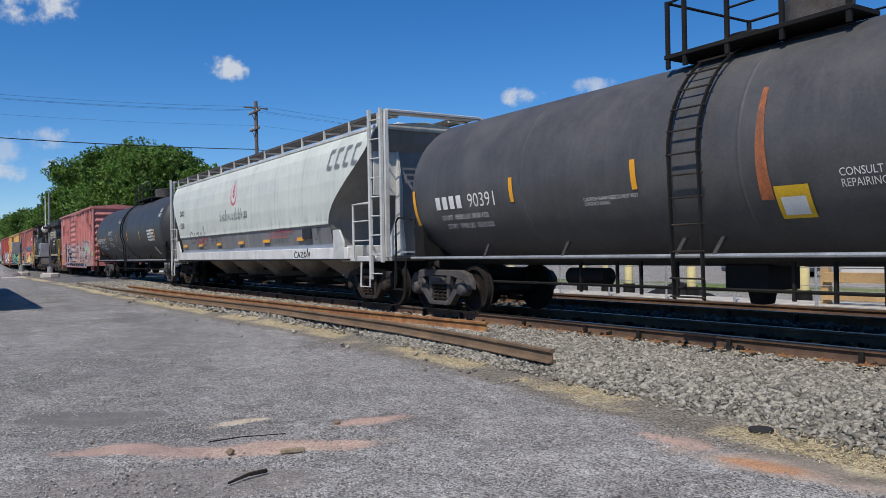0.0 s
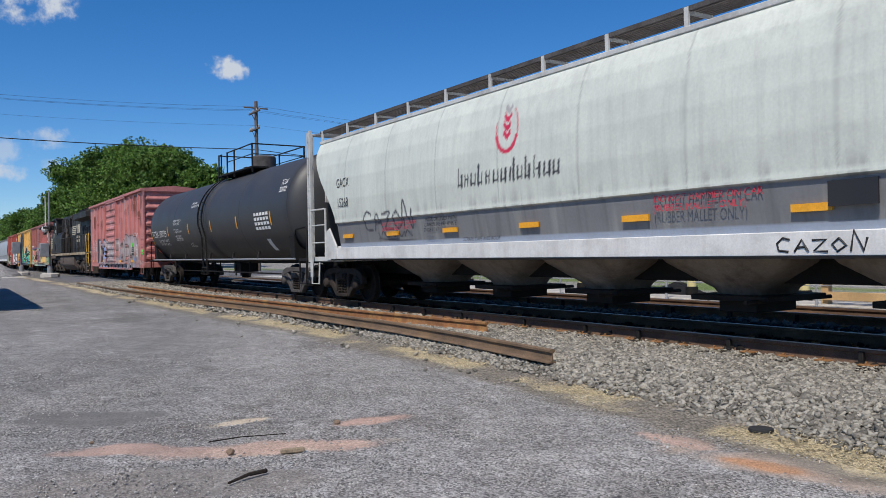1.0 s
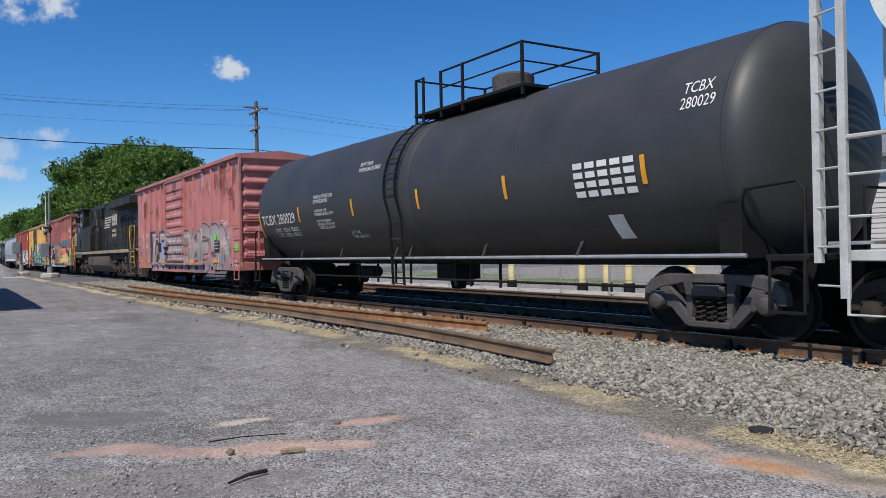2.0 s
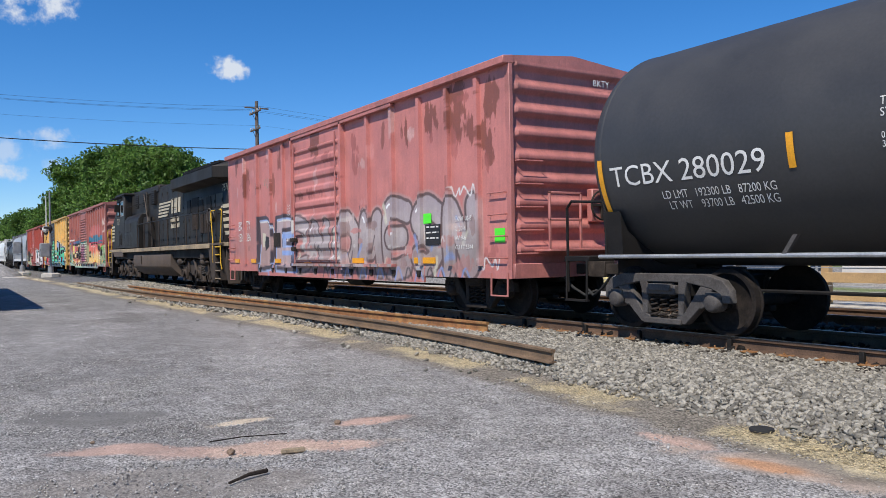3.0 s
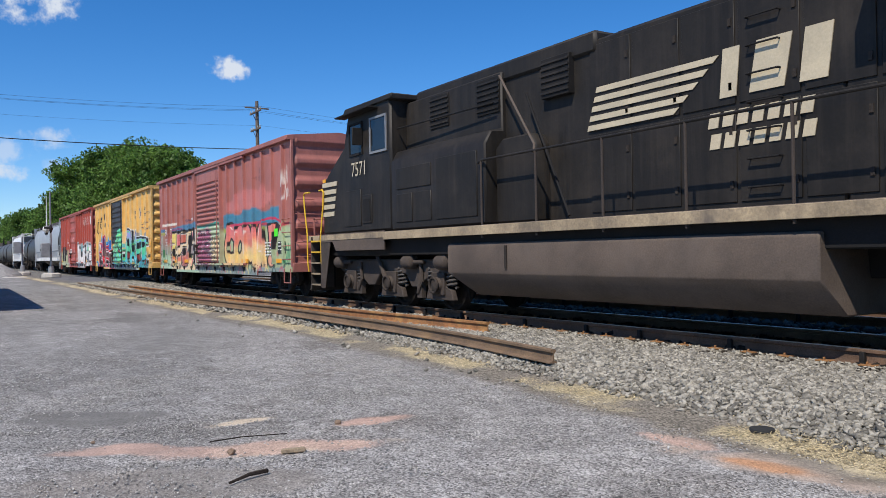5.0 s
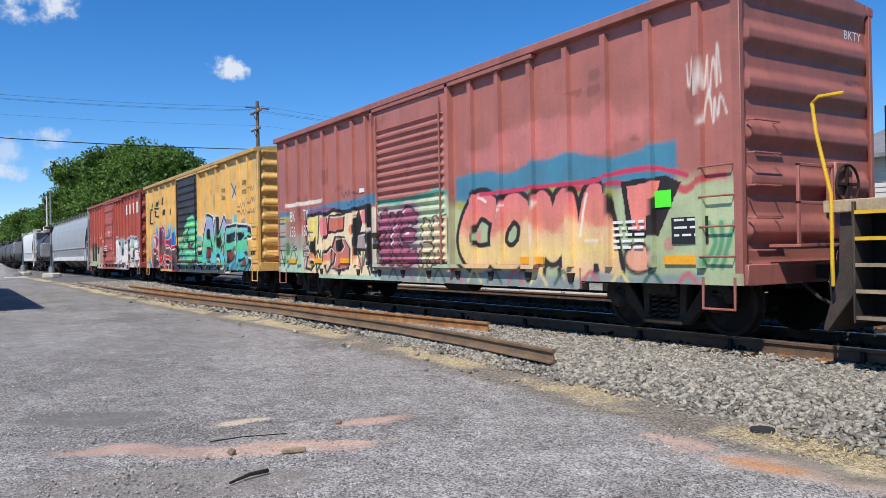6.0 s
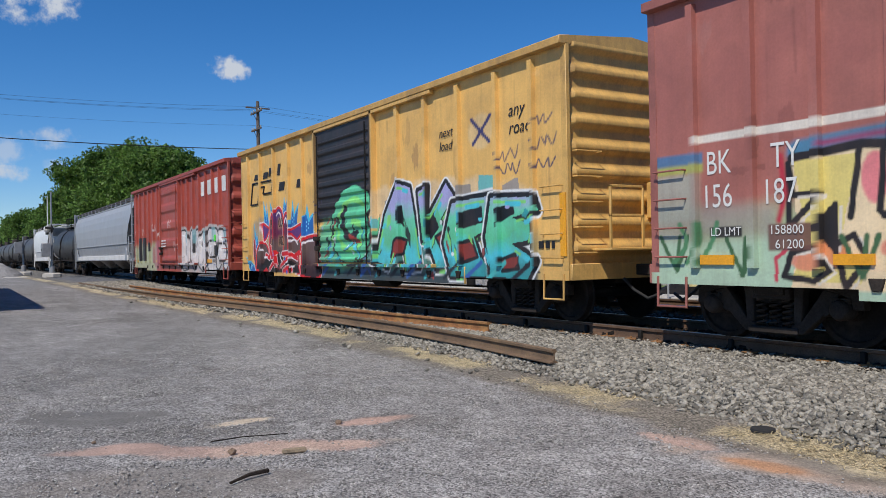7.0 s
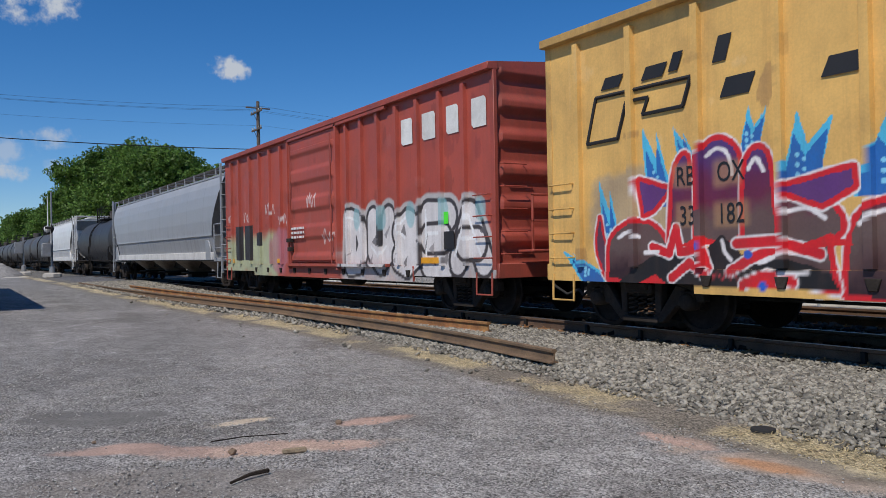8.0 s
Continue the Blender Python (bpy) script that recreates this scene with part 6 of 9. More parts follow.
def make_boxcars():
    ys = -1.46
    put = lambda x: x
    # faded red boxcar
    car, xc = boxcar("faded_red_boxcar", -11.76, 3.89, (-5.85, -2.75), [-10.05, -8.85, -7.68, -6.65, -1.40, -0.25, 0.90, 1.95, 2.95], PINK,
                     "faded red ribbed boxcar with grey graffiti and rust", paint_pink, 9, 8, 0.25, None, tabs=((-10.9, 0.35), (-9.3, 0.4), (-7.2, 0.42), (-5.0, 0.45), (-2.0, 0.55), (1.0, 0.8)))
    T = lambda s, size, x, z, mat="white", **k: words("lettering", s, size, put(x) - xc, ys - 0.0125, z, mat, car, **k)
    T("BK", 0.42, -10.75, 2.02, stretch=0.75), T("TY", 0.42, -9.98, 2.02, stretch=0.75)
    T("150", 0.38, -10.78, 1.66, stretch=0.72), T("366", 0.38, -9.98, 1.66, stretch=0.72)
    T("EXW 10-8", 0.13, 2.12, 1.78), T("IL 50-6", 0.13, 2.12, 1.60), T("IW 9-6", 0.13, 2.12, 1.42), T("CU FT 5344", 0.12, 2.12, 1.25)
    part("tag", Build().box(put(0.98) - xc, put(1.28) - xc, ys - 0.016, ys - 0.012, 1.78, 1.98), "lime", car, "bright green paper tag")
    part("tag", Build().box(put(3.4) - xc, put(3.7) - xc, ys - 0.016, ys - 0.012, 1.35, 1.6), "lime", car, "bright green paper tag")
    part("data_plate", Build().box(put(1.05) - xc, put(1.6) - xc, ys - 0.018, ys - 0.012, 1.35, 1.75), "ink", car, "black data panel with white lines")
    stencil_block(car, put(1.1) - xc, ys - 0.022, 1.72, 0.45, 3, "white", 0.03, 0.08, 3)
    part("placard", Build().box(put(-7.5) - xc, put(-7.0) - xc, ys - 0.03, ys - 0.012, 1.45, 1.85), "steel", car, "grey sheet-metal placard board", 0.006)
    T("SECURE\nBOTH HASPS\nBEFORE\nMOVING CAR", 0.085, -6.42, 2.55, stretch=0.85)
    words("lettering", "BKTY", 0.17, 7.84, 0.45, 4.20, "white", car, turn=90)
    # brown-red boxcar
    put = remap([(-51.55, -51.27), (-50.85, -50.51), (-45.05, -45.12), (-41.95, -42.06), (-35.38, -35.58)])
    car, xc = boxcar("brown_boxcar", -51.55, -35.38, (-45.05, -41.95), [-50.85, -49.93, -49.03, -48.12, -47.2, -46.26, -45.5, -41.2, -40.35, -39.45, -38.55, -37.7, -36.85, -36.0], BROWN,
                     "brown-red ribbed boxcar with pink and yellow graffiti", paint_brown, 6, 17, 0.35, None, place=put, tabs=((-50.5, 0.5), (-48.6, 0.45), (-46.9, 0.5), (-44.0, 0.6), (-39.5, 0.6), (-36.35, 0.55)))
    T("BK", 0.42, -50.66, 2.12, stretch=0.75), T("TY", 0.42, -49.66, 2.12, stretch=0.75)
    T("156", 0.42, -50.74, 1.70, stretch=0.75), T("187", 0.42, -49.80, 1.70, stretch=0.75)
    T("LD LMT", 0.15, -50.6, 1.34, stretch=0.9), T("158800", 0.15, -49.7, 1.34), T("61200", 0.15, -49.62, 1.17)
    part("marking_plate", Build().box(put(-45.98) - xc, put(-45.55) - xc, ys - 0.016, ys - 0.012, 2.62, 2.72), "white", car)
    part("tag", Build().box(put(-36.85) - xc, put(-36.5) - xc, ys - 0.016, ys - 0.012, 1.75, 1.98), "lime", car, "bright green paper tag")
    part("data_plate", Build().box(put(-36.5) - xc, put(-35.9) - xc, ys - 0.02, ys - 0.012, 1.25, 1.6), "ink", car, "black data panel with white lines")
    stencil_block(car, put(-36.45) - xc, ys - 0.024, 1.58, 0.5, 3, "white", 0.03, 0.07, 5)
    stencil_block(car, put(-37.6) - xc, ys - 0.016, 1.6, 0.6, 5, "white", 0.04, 0.05, 6)
    words("lettering", "BKTY", 0.17, 8.0, 0.5, 3.95, "white", car, turn=90)
    # yellow boxcar
    put = remap([(-68.30, -68.78), (-67.5, -68.02), (-66.4, -66.93), (-65.2, -65.77), (-64.1, -64.60), (-63.3, -63.57), (-62.75, -62.60), (-59.62, -59.45), (-53.12, -52.96)])
    car, xc = boxcar("yellow_boxcar", -68.30, -53.12, (-62.75, -59.62), [-67.5, -66.4, -65.2, -64.1, -63.3, -58.5, -57.35, -56.15, -54.95, -53.95], YELLOW,
                     "yellow ribbed boxcar with teal and crimson graffiti", paint_yellow, 9, 11, 0.2, paint_mat("yellow_boxcar_roof", (0.55, 0.33, 0.10)), place=put, rod_mat="black")
    T("next\nload", 0.27, -56.86, 3.42, "ink", shear=0.25), T("any\nroad", 0.32, -54.62, 3.5, "ink", shear=0.25)
    T("RB", 0.36, -65.6, 2.02, "ink", stretch=0.75), T("OX", 0.36, -64.95, 2.02, "ink", stretch=0.75), T("33", 0.36, -65.55, 1.5, "ink", stretch=0.75), T("182", 0.36, -64.95, 1.5, "ink", stretch=0.75)
    # makers' word drawn as plain slanted blocks, and its angular emblem
    for x, z, w, h in ((-67.0, 3.53, 0.36, 0.17), (-66.2, 3.52, 0.38, 0.18), (-65.7, 3.55, 0.16, 0.24), (-64.98, 3.52, 0.2, 0.32), (-64.88, 3.06, 0.42, 0.24), (-63.7, 3.05, 0.42, 0.22)):
        part("emblem_block", Build().prism([(put(x) - xc, z), (put(x) - xc + w, z), (put(x) - xc + w + 0.1, z + h), (put(x) - xc + 0.1, z + h)], ys - 0.017, ys - 0.013), "ink", car, smooth=False)
    em = [(-67.31, 2.78), (-67.11, 3.44), (-65.31, 3.42), (-65.45, 3.06), (-66.18, 3.06), (-66.07, 3.28), (-66.49, 3.29), (-66.67, 2.79), (-67.31, 2.78)]
    for p, q in zip(em[:-1], em[1:]):
        part("emblem_line", Build().tube([(put(p[0]) - xc, ys - 0.013, p[1]), (put(q[0]) - xc, ys - 0.013, q[1])], 0.028, 5), "ink", car, smooth=False)
    part("yellow_strip", Build().box(put(-53.3) - xc, put(-53.16) - xc, ys - 0.03, ys - 0.022, 1.1, 2.1), "orange", car)
    stencil_block(car, put(-53.85) - xc, ys - 0.016, 1.35, 0.4, 1, "ink", 0.12, 0.05, 7)
    # red boxcar
    put = remap([(-85.25, -85.85), (-79.3, -79.81), (-76.15, -76.69), (-69.72, -70.20)])
    car, xc = boxcar("red_boxcar", -85.25, -69.72, (-79.3, -76.15), [-84.5, -83.72, -82.68, -81.79, -80.91, -80.03, -75.63, -74.85, -74.04, -73.19, -72.32, -71.46, -70.63], RED,
                     "red ribbed boxcar with white and black graffiti", paint_red, 6, 4, 0.2, None, place=put, tabs=((-84.6, 0.4), (-80.2, 0.4), (-71.9, 0.7)))
    for x, w in ((-73.0, 0.46), (-72.15, 0.5), (-71.25, 0.42), (-70.4, 0.46)):
        z = 3.46
        part("emblem_block", Build().prism([(put(x) - xc, z + 0.06), (put(x) - xc + 0.06, z), (put(x) - xc + w, z), (put(x) - xc + w, z + 0.48), (put(x) - xc + w - 0.06, z + 0.54), (put(x) - xc, z + 0.54)], ys - 0.017, ys - 0.013), "white", car, smooth=False)
    stencil_block(car, put(-79.0) - xc, ys - 0.14, 1.95, 0.9, 3, "white", 0.06, 0.06, 8)
    part("tag", Build().box(put(-71.55) - xc, put(-71.25) - xc, ys - 0.016, ys - 0.012, 1.75, 1.98), "lime", car, "bright green paper tag")
    part("data_plate", Build().box(put(-71.6) - xc, put(-71.05) - xc, ys - 0.02, ys - 0.012, 1.25, 1.6), "ink", car, "black data panel with white lines")


make_boxcars()

# ---- tank cars and covered hoppers ----


def wrap_words(s, size, x, z, R, zc, mat, parent, name="lettering", stretch=0.85):
    """Lettering bent round a lying tank."""
    ob = words(name, s, size, 0, 0, 0, mat, parent, stretch=stretch)
    ob.matrix_basis = pose(0, 0, 0)
    for v in ob.data.vertices:
        zz = z + v.co.y
        v.co = (x + v.co.x, -math.sqrt(max(0.01, (R + 0.006) ** 2 - (zz - zc) ** 2)), zz)
    return ob


def tank_patch(name, x0, x1, z0, z1, R, zc, mat, car, label="", taper=0.0, n=10):
    """A thin marking that follows the shell."""
    b = Build()
    rows = []
    for i in range(n + 1):
        z = z0 + (z1 - z0) * i / n
        w = (x1 - x0) * (1 - taper * i / n) / 2
        y = -math.sqrt((R + 0.011) ** 2 - (z - zc) ** 2)
        c = (x0 + x1) / 2
        rows.append([(c - w, y, z), (c + w, y, z)])
    return part(name, b.loft(rows), mat, car, label)


def tank_car(name, xa, xb, truck_in, mat, label, ladder=True, trucks="steel", R=1.5, zc=2.42, top=(-0.85, 1.9), ring=False):
    """A lying black tank with domed ends, side sill rails, ladder, top platform and end platforms; xa..xb is the straight shell."""
    xc = (xa + xb) / 2
    car = car_root(name, xc, label, "tank car")
    h = (xb - xa) / 2
    prof = [(-h - 0.62 * math.cos(a), R * math.sin(a)) for a in [math.pi / 2 * k / 10 for k in range(11)]]
    prof += [(x, R) for x in np.linspace(-h + 0.4, h - 0.4, 12)] + [(-p, r) for p, r in prof[::-1]]
    part("tank", Build().lathe(prof, (0, 0, zc), "x", 72), mat, car)
    for x in (-h, -h * 0.5, -h * 0.02 + 0.9, h * 0.5, h):
        part("weld_seam", Build().lathe([(x - 0.03, R), (x - 0.012, R + 0.006), (x + 0.012, R + 0.006), (x + 0.03, R)], (0, 0, zc), "x", 72), mat, car)
    if ring:
        part("jacket_ring", Build().lathe([(-0.62, R), (-0.60, R + 0.014), (0.60, R + 0.014), (0.62, R)], (0, 0, zc), "x", 72), mat, car)
    e = h + 1.0
    for s in (-1, 1):
        part("side_rail", Build().tube([(-h - 0.2, s * 1.47, 1.09), (h + 0.2, s * 1.47, 1.09)], 0.028, 8), "galv" if trucks == "steel_grey" else "steel", car, "long pipe rail along the sill")
        for x in (-h * 0.66, -h * 0.36, -0.25, 0.35, h * 0.36, h * 0.66):
            part("rail_strut", Build().prism([(x - 0.03, 1.08), (x + 0.03, 1.08), (x + 0.20, 1.33), (x + 0.14, 1.33)], s * 1.46 - 0.03, s * 1.46 + 0.03), "steel_grey", car)
        # end sill, platform, bolster saddle
        part("saddle", Build().prism([(-1.40, 1.05), (1.40, 1.05), (1.46, 1.75), (1.30, 1.45), (0.9, 1.2), (-0.9, 1.2), (-1.30, 1.45), (-1.46, 1.75)], s * (h - 0.05) - 0.18, s * (h - 0.05) + 0.18, "x"), "black", car, "", 0.01)
        part("end_sill", Build().box(min(s * (h - 0.6), s * e), max(s * (h - 0.6), s * e), -0.3, 0.3, 0.68, 1.05).box(min(s * (h + 0.45), s * e), max(s * (h + 0.45), s * e), -1.45, 1.45, 1.02, 1.10), "black", car, "", 0.01)
        xr = s * (h + 0.95)
        hr = Build().tube([(s * (h + 0.1), -1.42, 1.1), (s * (h + 0.1), -1.42, 1.75), (s * (h + 0.16), -1.42, 1.9), (xr - s * 0.1, -1.42, 1.95), (xr, -1.42, 1.85), (xr, -1.42, 0.55)], 0.022, 8)
        part("end_handrail", hr, "black", car)
        part("end_handrail", Build().tube([(xr, 1.42, 1.1), (xr, 1.42, 1.9), (xr, -0.2, 1.9), (xr, -0.2, 1.1)], 0.02, 8), "black", car)
        part("sill_step", Build().tube([(xr, -1.44, 1.05), (xr, -1.46, 0.42), (xr - s * 0.45, -1.46, 0.42), (xr - s * 0.45, -1.44, 1.05)], 0.02, 7).box(min(xr, xr - s * 0.45), max(xr, xr - s * 0.45), -1.5, -1.4, 0.41, 0.44), "black", car)
        coupler(car, s * e, s)
        truck(car, s * (h - truck_in), trucks)
    part("belly_fitting", Build().box(-0.35, 0.35, -0.35, 0.35, 0.6, 0.95).lathe([(0, 0.2), (-0.2, 0.16), (-0.22, 0.0)], (0, 0, 0.6), "z", 16), "black", car, "bottom outlet", 0.01)
    b = Build().lathe([(-0.5, 0.0), (-0.46, 0.15), (0.46, 0.15), (0.5, 0.0)], (-h * 0.45, -0.3, 0.74), "x", 16)
    part("air_reservoir", b, "black", car)
    for x in (-h * 0.42, -h * 0.30, -1.6, -0.9, 0.95, 1.5, h * 0.3):
        part("hanger", Build().box(x - 0.022, x + 0.022, -0.72, -0.68, 0.5, 1.0), "black", car)
    part("brake_rod", Build().tube([(-h + 1.6, -0.7, 0.62), (h - 1.6, -0.7, 0.62)], 0.025, 6), "black", car)
    if ladder:
        rr = R + 0.07
        arc = [(-math.sin(a) * rr, zc + math.cos(a) * rr) for a in [radians(d) for d in range(18, 100, 6)]]
        pts = arc + [(-1.55, 1.9), (-1.52, 1.1), (-1.50, 0.52)]
        for dx in (-0.24, 0.24):
            b = Build()
            for (y0, z0), (y1, z1) in zip(pts[:-1], pts[1:]):
                b.add([(dx - 0.012, y0, z0), (dx + 0.012, y0, z0), (dx + 0.012, y1, z1), (dx - 0.012, y1, z1),
                       (dx - 0.012, y0 * 1.035, z0 + 0.01), (dx + 0.012, y0 * 1.035, z0 + 0.01), (dx + 0.012, y1 * 1.035, z1 + 0.01), (dx - 0.012, y1 * 1.035, z1 + 0.01)],
                      [(0, 1, 2, 3), (4, 7, 6, 5), (0, 4, 5, 1), (3, 2, 6, 7), (0, 3, 7, 4), (1, 5, 6, 2)])
            part("ladder_rail", b, "black", car)
        d = 0.0
        for a in [radians(q) for q in range(24, 96, 11)]:
            y, z = -math.sin(a) * (rr + 0.03), zc + math.cos(a) * (rr + 0.03)
            part("rung", Build().tube([(-0.28, y, z), (0.28, y, z)], 0.013, 6), "steel", car)
        for z in (2.15, 1.85, 1.5, 1.15, 0.8, 0.56):
            part("rung", Build().tube([(-0.28, -1.56, z), (0.28, -1.56, z)], 0.013, 6), "steel", car)
        zt = zc + R
        # top platform with railing and valve bonnet
        p, q = top
        for a, b, c, d, up in ((p, q, -0.95, -0.35, 0.0), (p, q, 0.35, 0.95, 0.0), (p, p + 0.4, -0.35, 0.35, 0.01)):
            part("top_platform", Build().box(a, b, c, d, zt - 0.04 + up, zt + 0.02 + up), "black", car, "grated walkway on the tank top", 0.006)
        for x, y in ((p + 0.05, -0.92), (p + 0.05, 0.92), (p + 0.35, -0.92), (p + 1.05, -0.92), (p + 1.85, -0.92), (q - 0.05, -0.92), (q - 0.05, 0.92), (p + 1.4, 0.92)):
            part("railing_post", Build().box(x - 0.03, x + 0.03, y - 0.02, y + 0.02, zt - 0.18, zt + 0.78), "black", car)
        part("railing", Build().tube([(p + 1.05, -0.92, zt + 0.76), (q - 0.05, -0.92, zt + 0.76), (q - 0.05, 0.92, zt + 0.76), (p + 0.05, 0.92, zt + 0.76), (p + 0.05, -0.92, zt + 0.76), (p + 0.35, -0.92, zt + 0.76), (p + 0.35, -0.92, zt + 0.1)], 0.022, 7), "black", car)
        part("railing", Build().tube([(p + 1.05, -0.92, zt + 0.42), (q - 0.05, -0.92, zt + 0.42), (q - 0.05, 0.92, zt + 0.42), (p + 0.05, 0.92, zt + 0.42)], 0.016, 7), "black", car)
        part("bonnet", Build().lathe([(0, 0.42), (0.55, 0.42), (0.6, 0.36), (0.62, 0.0)], ((p + q) / 2 + 0.4, 0.0, zt - 0.06), "z", 28), "steel_grey", car, "grey steel valve bonnet")
        part("manway", Build().lathe([(0, 0.33), (0.2, 0.33), (0.22, 0.38), (0.3, 0.38), (0.34, 0.0)], ((p + q) / 2 - 0.6, 0.0, zt - 0.06), "z", 24), "black", car)
    return car, xc


def hopper_profile(z, wide):
    """Half width of the covered hopper at a height."""
    return np.interp(z, [1.35, 1.93, 1.96, 2.06, 2.5, 3.0, 3.4, 3.75, 4.0, 4.1], [1.40 * wide, 1.50 * wide, 1.545 * wide, 1.545 * wide, 1.575 * wide, 1.57 * wide, 1.53 * wide, 1.45 * wide, 1.33 * wide, 1.25 * wide])


def covered_hopper(name, xa, xb, cuts, bays, col, low, label, paint=None, wide=1.0, part_mat="hopper_part", posts=13, bay_mat="hopper_bay", trucks="steel", s_cut=True):
    """A covered hopper: curved sides cut back at the ends, sill, sloped end sheets, bays, roof walk and end ladders."""
    xc, L = (xa + xb) / 2, xb - xa
    h = L / 2
    car = car_root(name, xc, label, "hopper car")
    cv = Canvas(-h, h, 1.2, 4.2, col)
    for i in range(1, 9):
        x = -h + L * i / 9 + 0.2
        cv.stroke([(x, 1.9), (x + 0.02, 4.1)], 0.03, tuple(0.66 * c for c in col), 0.014, 0.9)
    cv.band(-h, h, 1.2, 1.94, low, 1.0, 0.01, 3, 0.0)
    m = mottle(cv.X * 9, cv.Z * 0.4, 77, 4)
    cv.blend(0.55 * step(0.5, 0.75, m) * step(2.3, 1.9, cv.Z), tuple(0.62 * c for c in low))
    cv.blend(0.30 * step(0.52, 0.72, mottle(cv.X * 5, cv.Z * 0.35, 78, 4)) * step(3.2, 2.0, cv.Z), tuple(0.68 * c for c in col))
    cv.band(-h, h, 1.97, 2.03, tuple(min(0.75, 1.1 * c) for c in col), 0.9, 0.01, 3, 0.0)
    if paint:
        paint(cv, lambda X: X - xc)
    zs = np.concatenate([np.arange(1.35, 1.93, 0.03), [1.93, 1.96, 2.0, 2.06], np.arange(2.1, 4.1, 0.03), [4.1]])

    def xl(z):
        t = np.clip((4.0 - z) / 2.1, 0, 1)
        return -h + 0.30 + cuts[0] * (0.25 * t + 0.75 * step(0.05, 1.0, t))

    def xr(z):
        t = np.clip((4.0 - z) / 2.1, 0, 1)
        return h - 0.12 - cuts[1] * (0.1 * t + 0.9 * step(0.05, 0.95, t))

    us = np.linspace(0, 1, int(L / 0.03))
    U, Z = np.meshgrid(us, zs, indexing="ij")
    X = xl(Z) + (xr(Z) - xl(Z)) * U
    Y = -hopper_profile(Z, wide)
    share("side_sheet", grid_mesh("side_sheet", X, Y, Z, "hopper", cv(X, Z)), car, pose(0, 0, 0), "curved side sheet")
    us2 = np.linspace(0, 1, 12)
    z2 = np.linspace(1.35, 4.1, 16)
    U2, Z2 = np.meshgrid(us2, z2, indexing="ij")
    share("side_sheet", grid_mesh("side_sheet", (xl(Z2) + (xr(Z2) - xl(Z2)) * U2)[::-1], hopper_profile(Z2, wide)[::-1], Z2[::-1], part_mat), car, pose(0, 0, 0))
    for f, s in ((xl, -1), (xr, 1)):
        rows = [[(float(f(z)) - s * 0.03, -float(hopper_profile(z, wide)), float(z)), (float(f(z)) - s * 0.03, float(hopper_profile(z, wide)), float(z))] for z in np.linspace(1.35, 4.1, 18)]
        # leading end takes a darker grey: shade below the end wall, as colour
        part("slope_sheet", Build().loft(rows), "hopper_slope_shade" if s > 0 else part_mat, car, "end slope sheet, shade painted in at the leading end")
    part("roof", Build().prism([(-1.26 * wide, 4.05), (-1.22 * wide, 4.13), (0, 4.27), (1.22 * wide, 4.13), (1.26 * wide, 4.05)], -h + 0.25, h - 0.05, "x"), part_mat, car, "shallow arched roof")
    part("roof_edge", Build().box(-h + 0.25, h - 0.05, -1.31 * wide, -1.20 * wide, 4.06, 4.14), part_mat, car, "", 0.01)
    for s in (-1, 1):
        part("side_sill", Build().box(-h + 1.3, h - 1.3, s * 1.44 * wide - 0.05, s * 1.44 * wide + 0.05, 1.08, 1.36), "white_sill", car, "white side sill", 0.01)
        part("sill_lip", Build().box(-h + 1.3, h - 1.3, s * 1.44 * wide - 0.09, s * 1.44 * wide + 0.06, 1.05, 1.08), "black", car)
    part("corner_plate", Build().prism([(-h + 1.55, 1.05), (-h + 0.95, 1.05), (-h + 0.95, 1.75), (-h + 1.15, 1.85), (-h + 1.55, 1.4)], -1.502 * wide, -1.45 * wide), part_mat, car, "", 0.01)
    part("corner_plate", Build().prism([(h - 2.1, 1.05), (h - 1.5, 1.05), (h - 1.5, 1.5), (h - 1.75, 1.8), (h - 2.1, 1.8)], -1.502 * wide, -1.45 * wide), part_mat, car, "", 0.01)
    for bx in bays:
        x = bx - xc
        rows = []
        for z, wx, wy in ((1.12, 1.30, 1.14), (0.98, 1.16, 1.02), (0.62, 0.48, 0.56), (0.52, 0.42, 0.50)):
            ring = []
            for k in range(24):
                a = 2 * math.pi * k / 24
                c, d = math.cos(a), math.sin(a)
                q = 1 / max(abs(c), abs(d)) ** 0.55
                ring.append((x + wx * c * q * 0.92, wy * d * q * 0.92, z))
            rows.append(ring)
        part("discharge_bay", Build().loft(rows, closed=True), bay_mat, car, "stained sloping discharge bay")
        part("outlet_gate", Build().box(x - 0.62, x + 0.62, -0.66, 0.66, 0.46, 0.54).box(x - 0.3, x + 0.3, -0.45, 0.45, 0.30, 0.46), "black", car, "", 0.01)
        part("gate_shaft", Build().tube([(x + 0.5, -0.95, 0.47), (x + 0.5, 0.95, 0.47)], 0.03, 7), "steel", car)
    part("centre_sill", Build().box(-h, h, -0.22, 0.22, 0.70, 1.10), "black", car, "", 0.01)
    part("inner_core", Build().box(-h + 2.6, h - 2.6, -1.2, 1.2, 1.1, 3.9), part_mat, car)
    # roof walk: side boards on uprights
    for s in (-1, 1):
        wb = Build()
        for k in range(7):
            y = s * (0.72 + 0.07 * k)
            wb.box(-h + 0.2, h, y - 0.012, y + 0.012, 4.37, 4.41)
        tagged(part("running_board", wb, "steel_grey", car, "open steel roof walk"), kind="stuff")
        part("board_edge", Build().box(-h + 0.1, h + 0.05, s * 1.20 - 0.025, s * 1.20 + 0.025, 4.36, 4.43), "steel_grey", car)
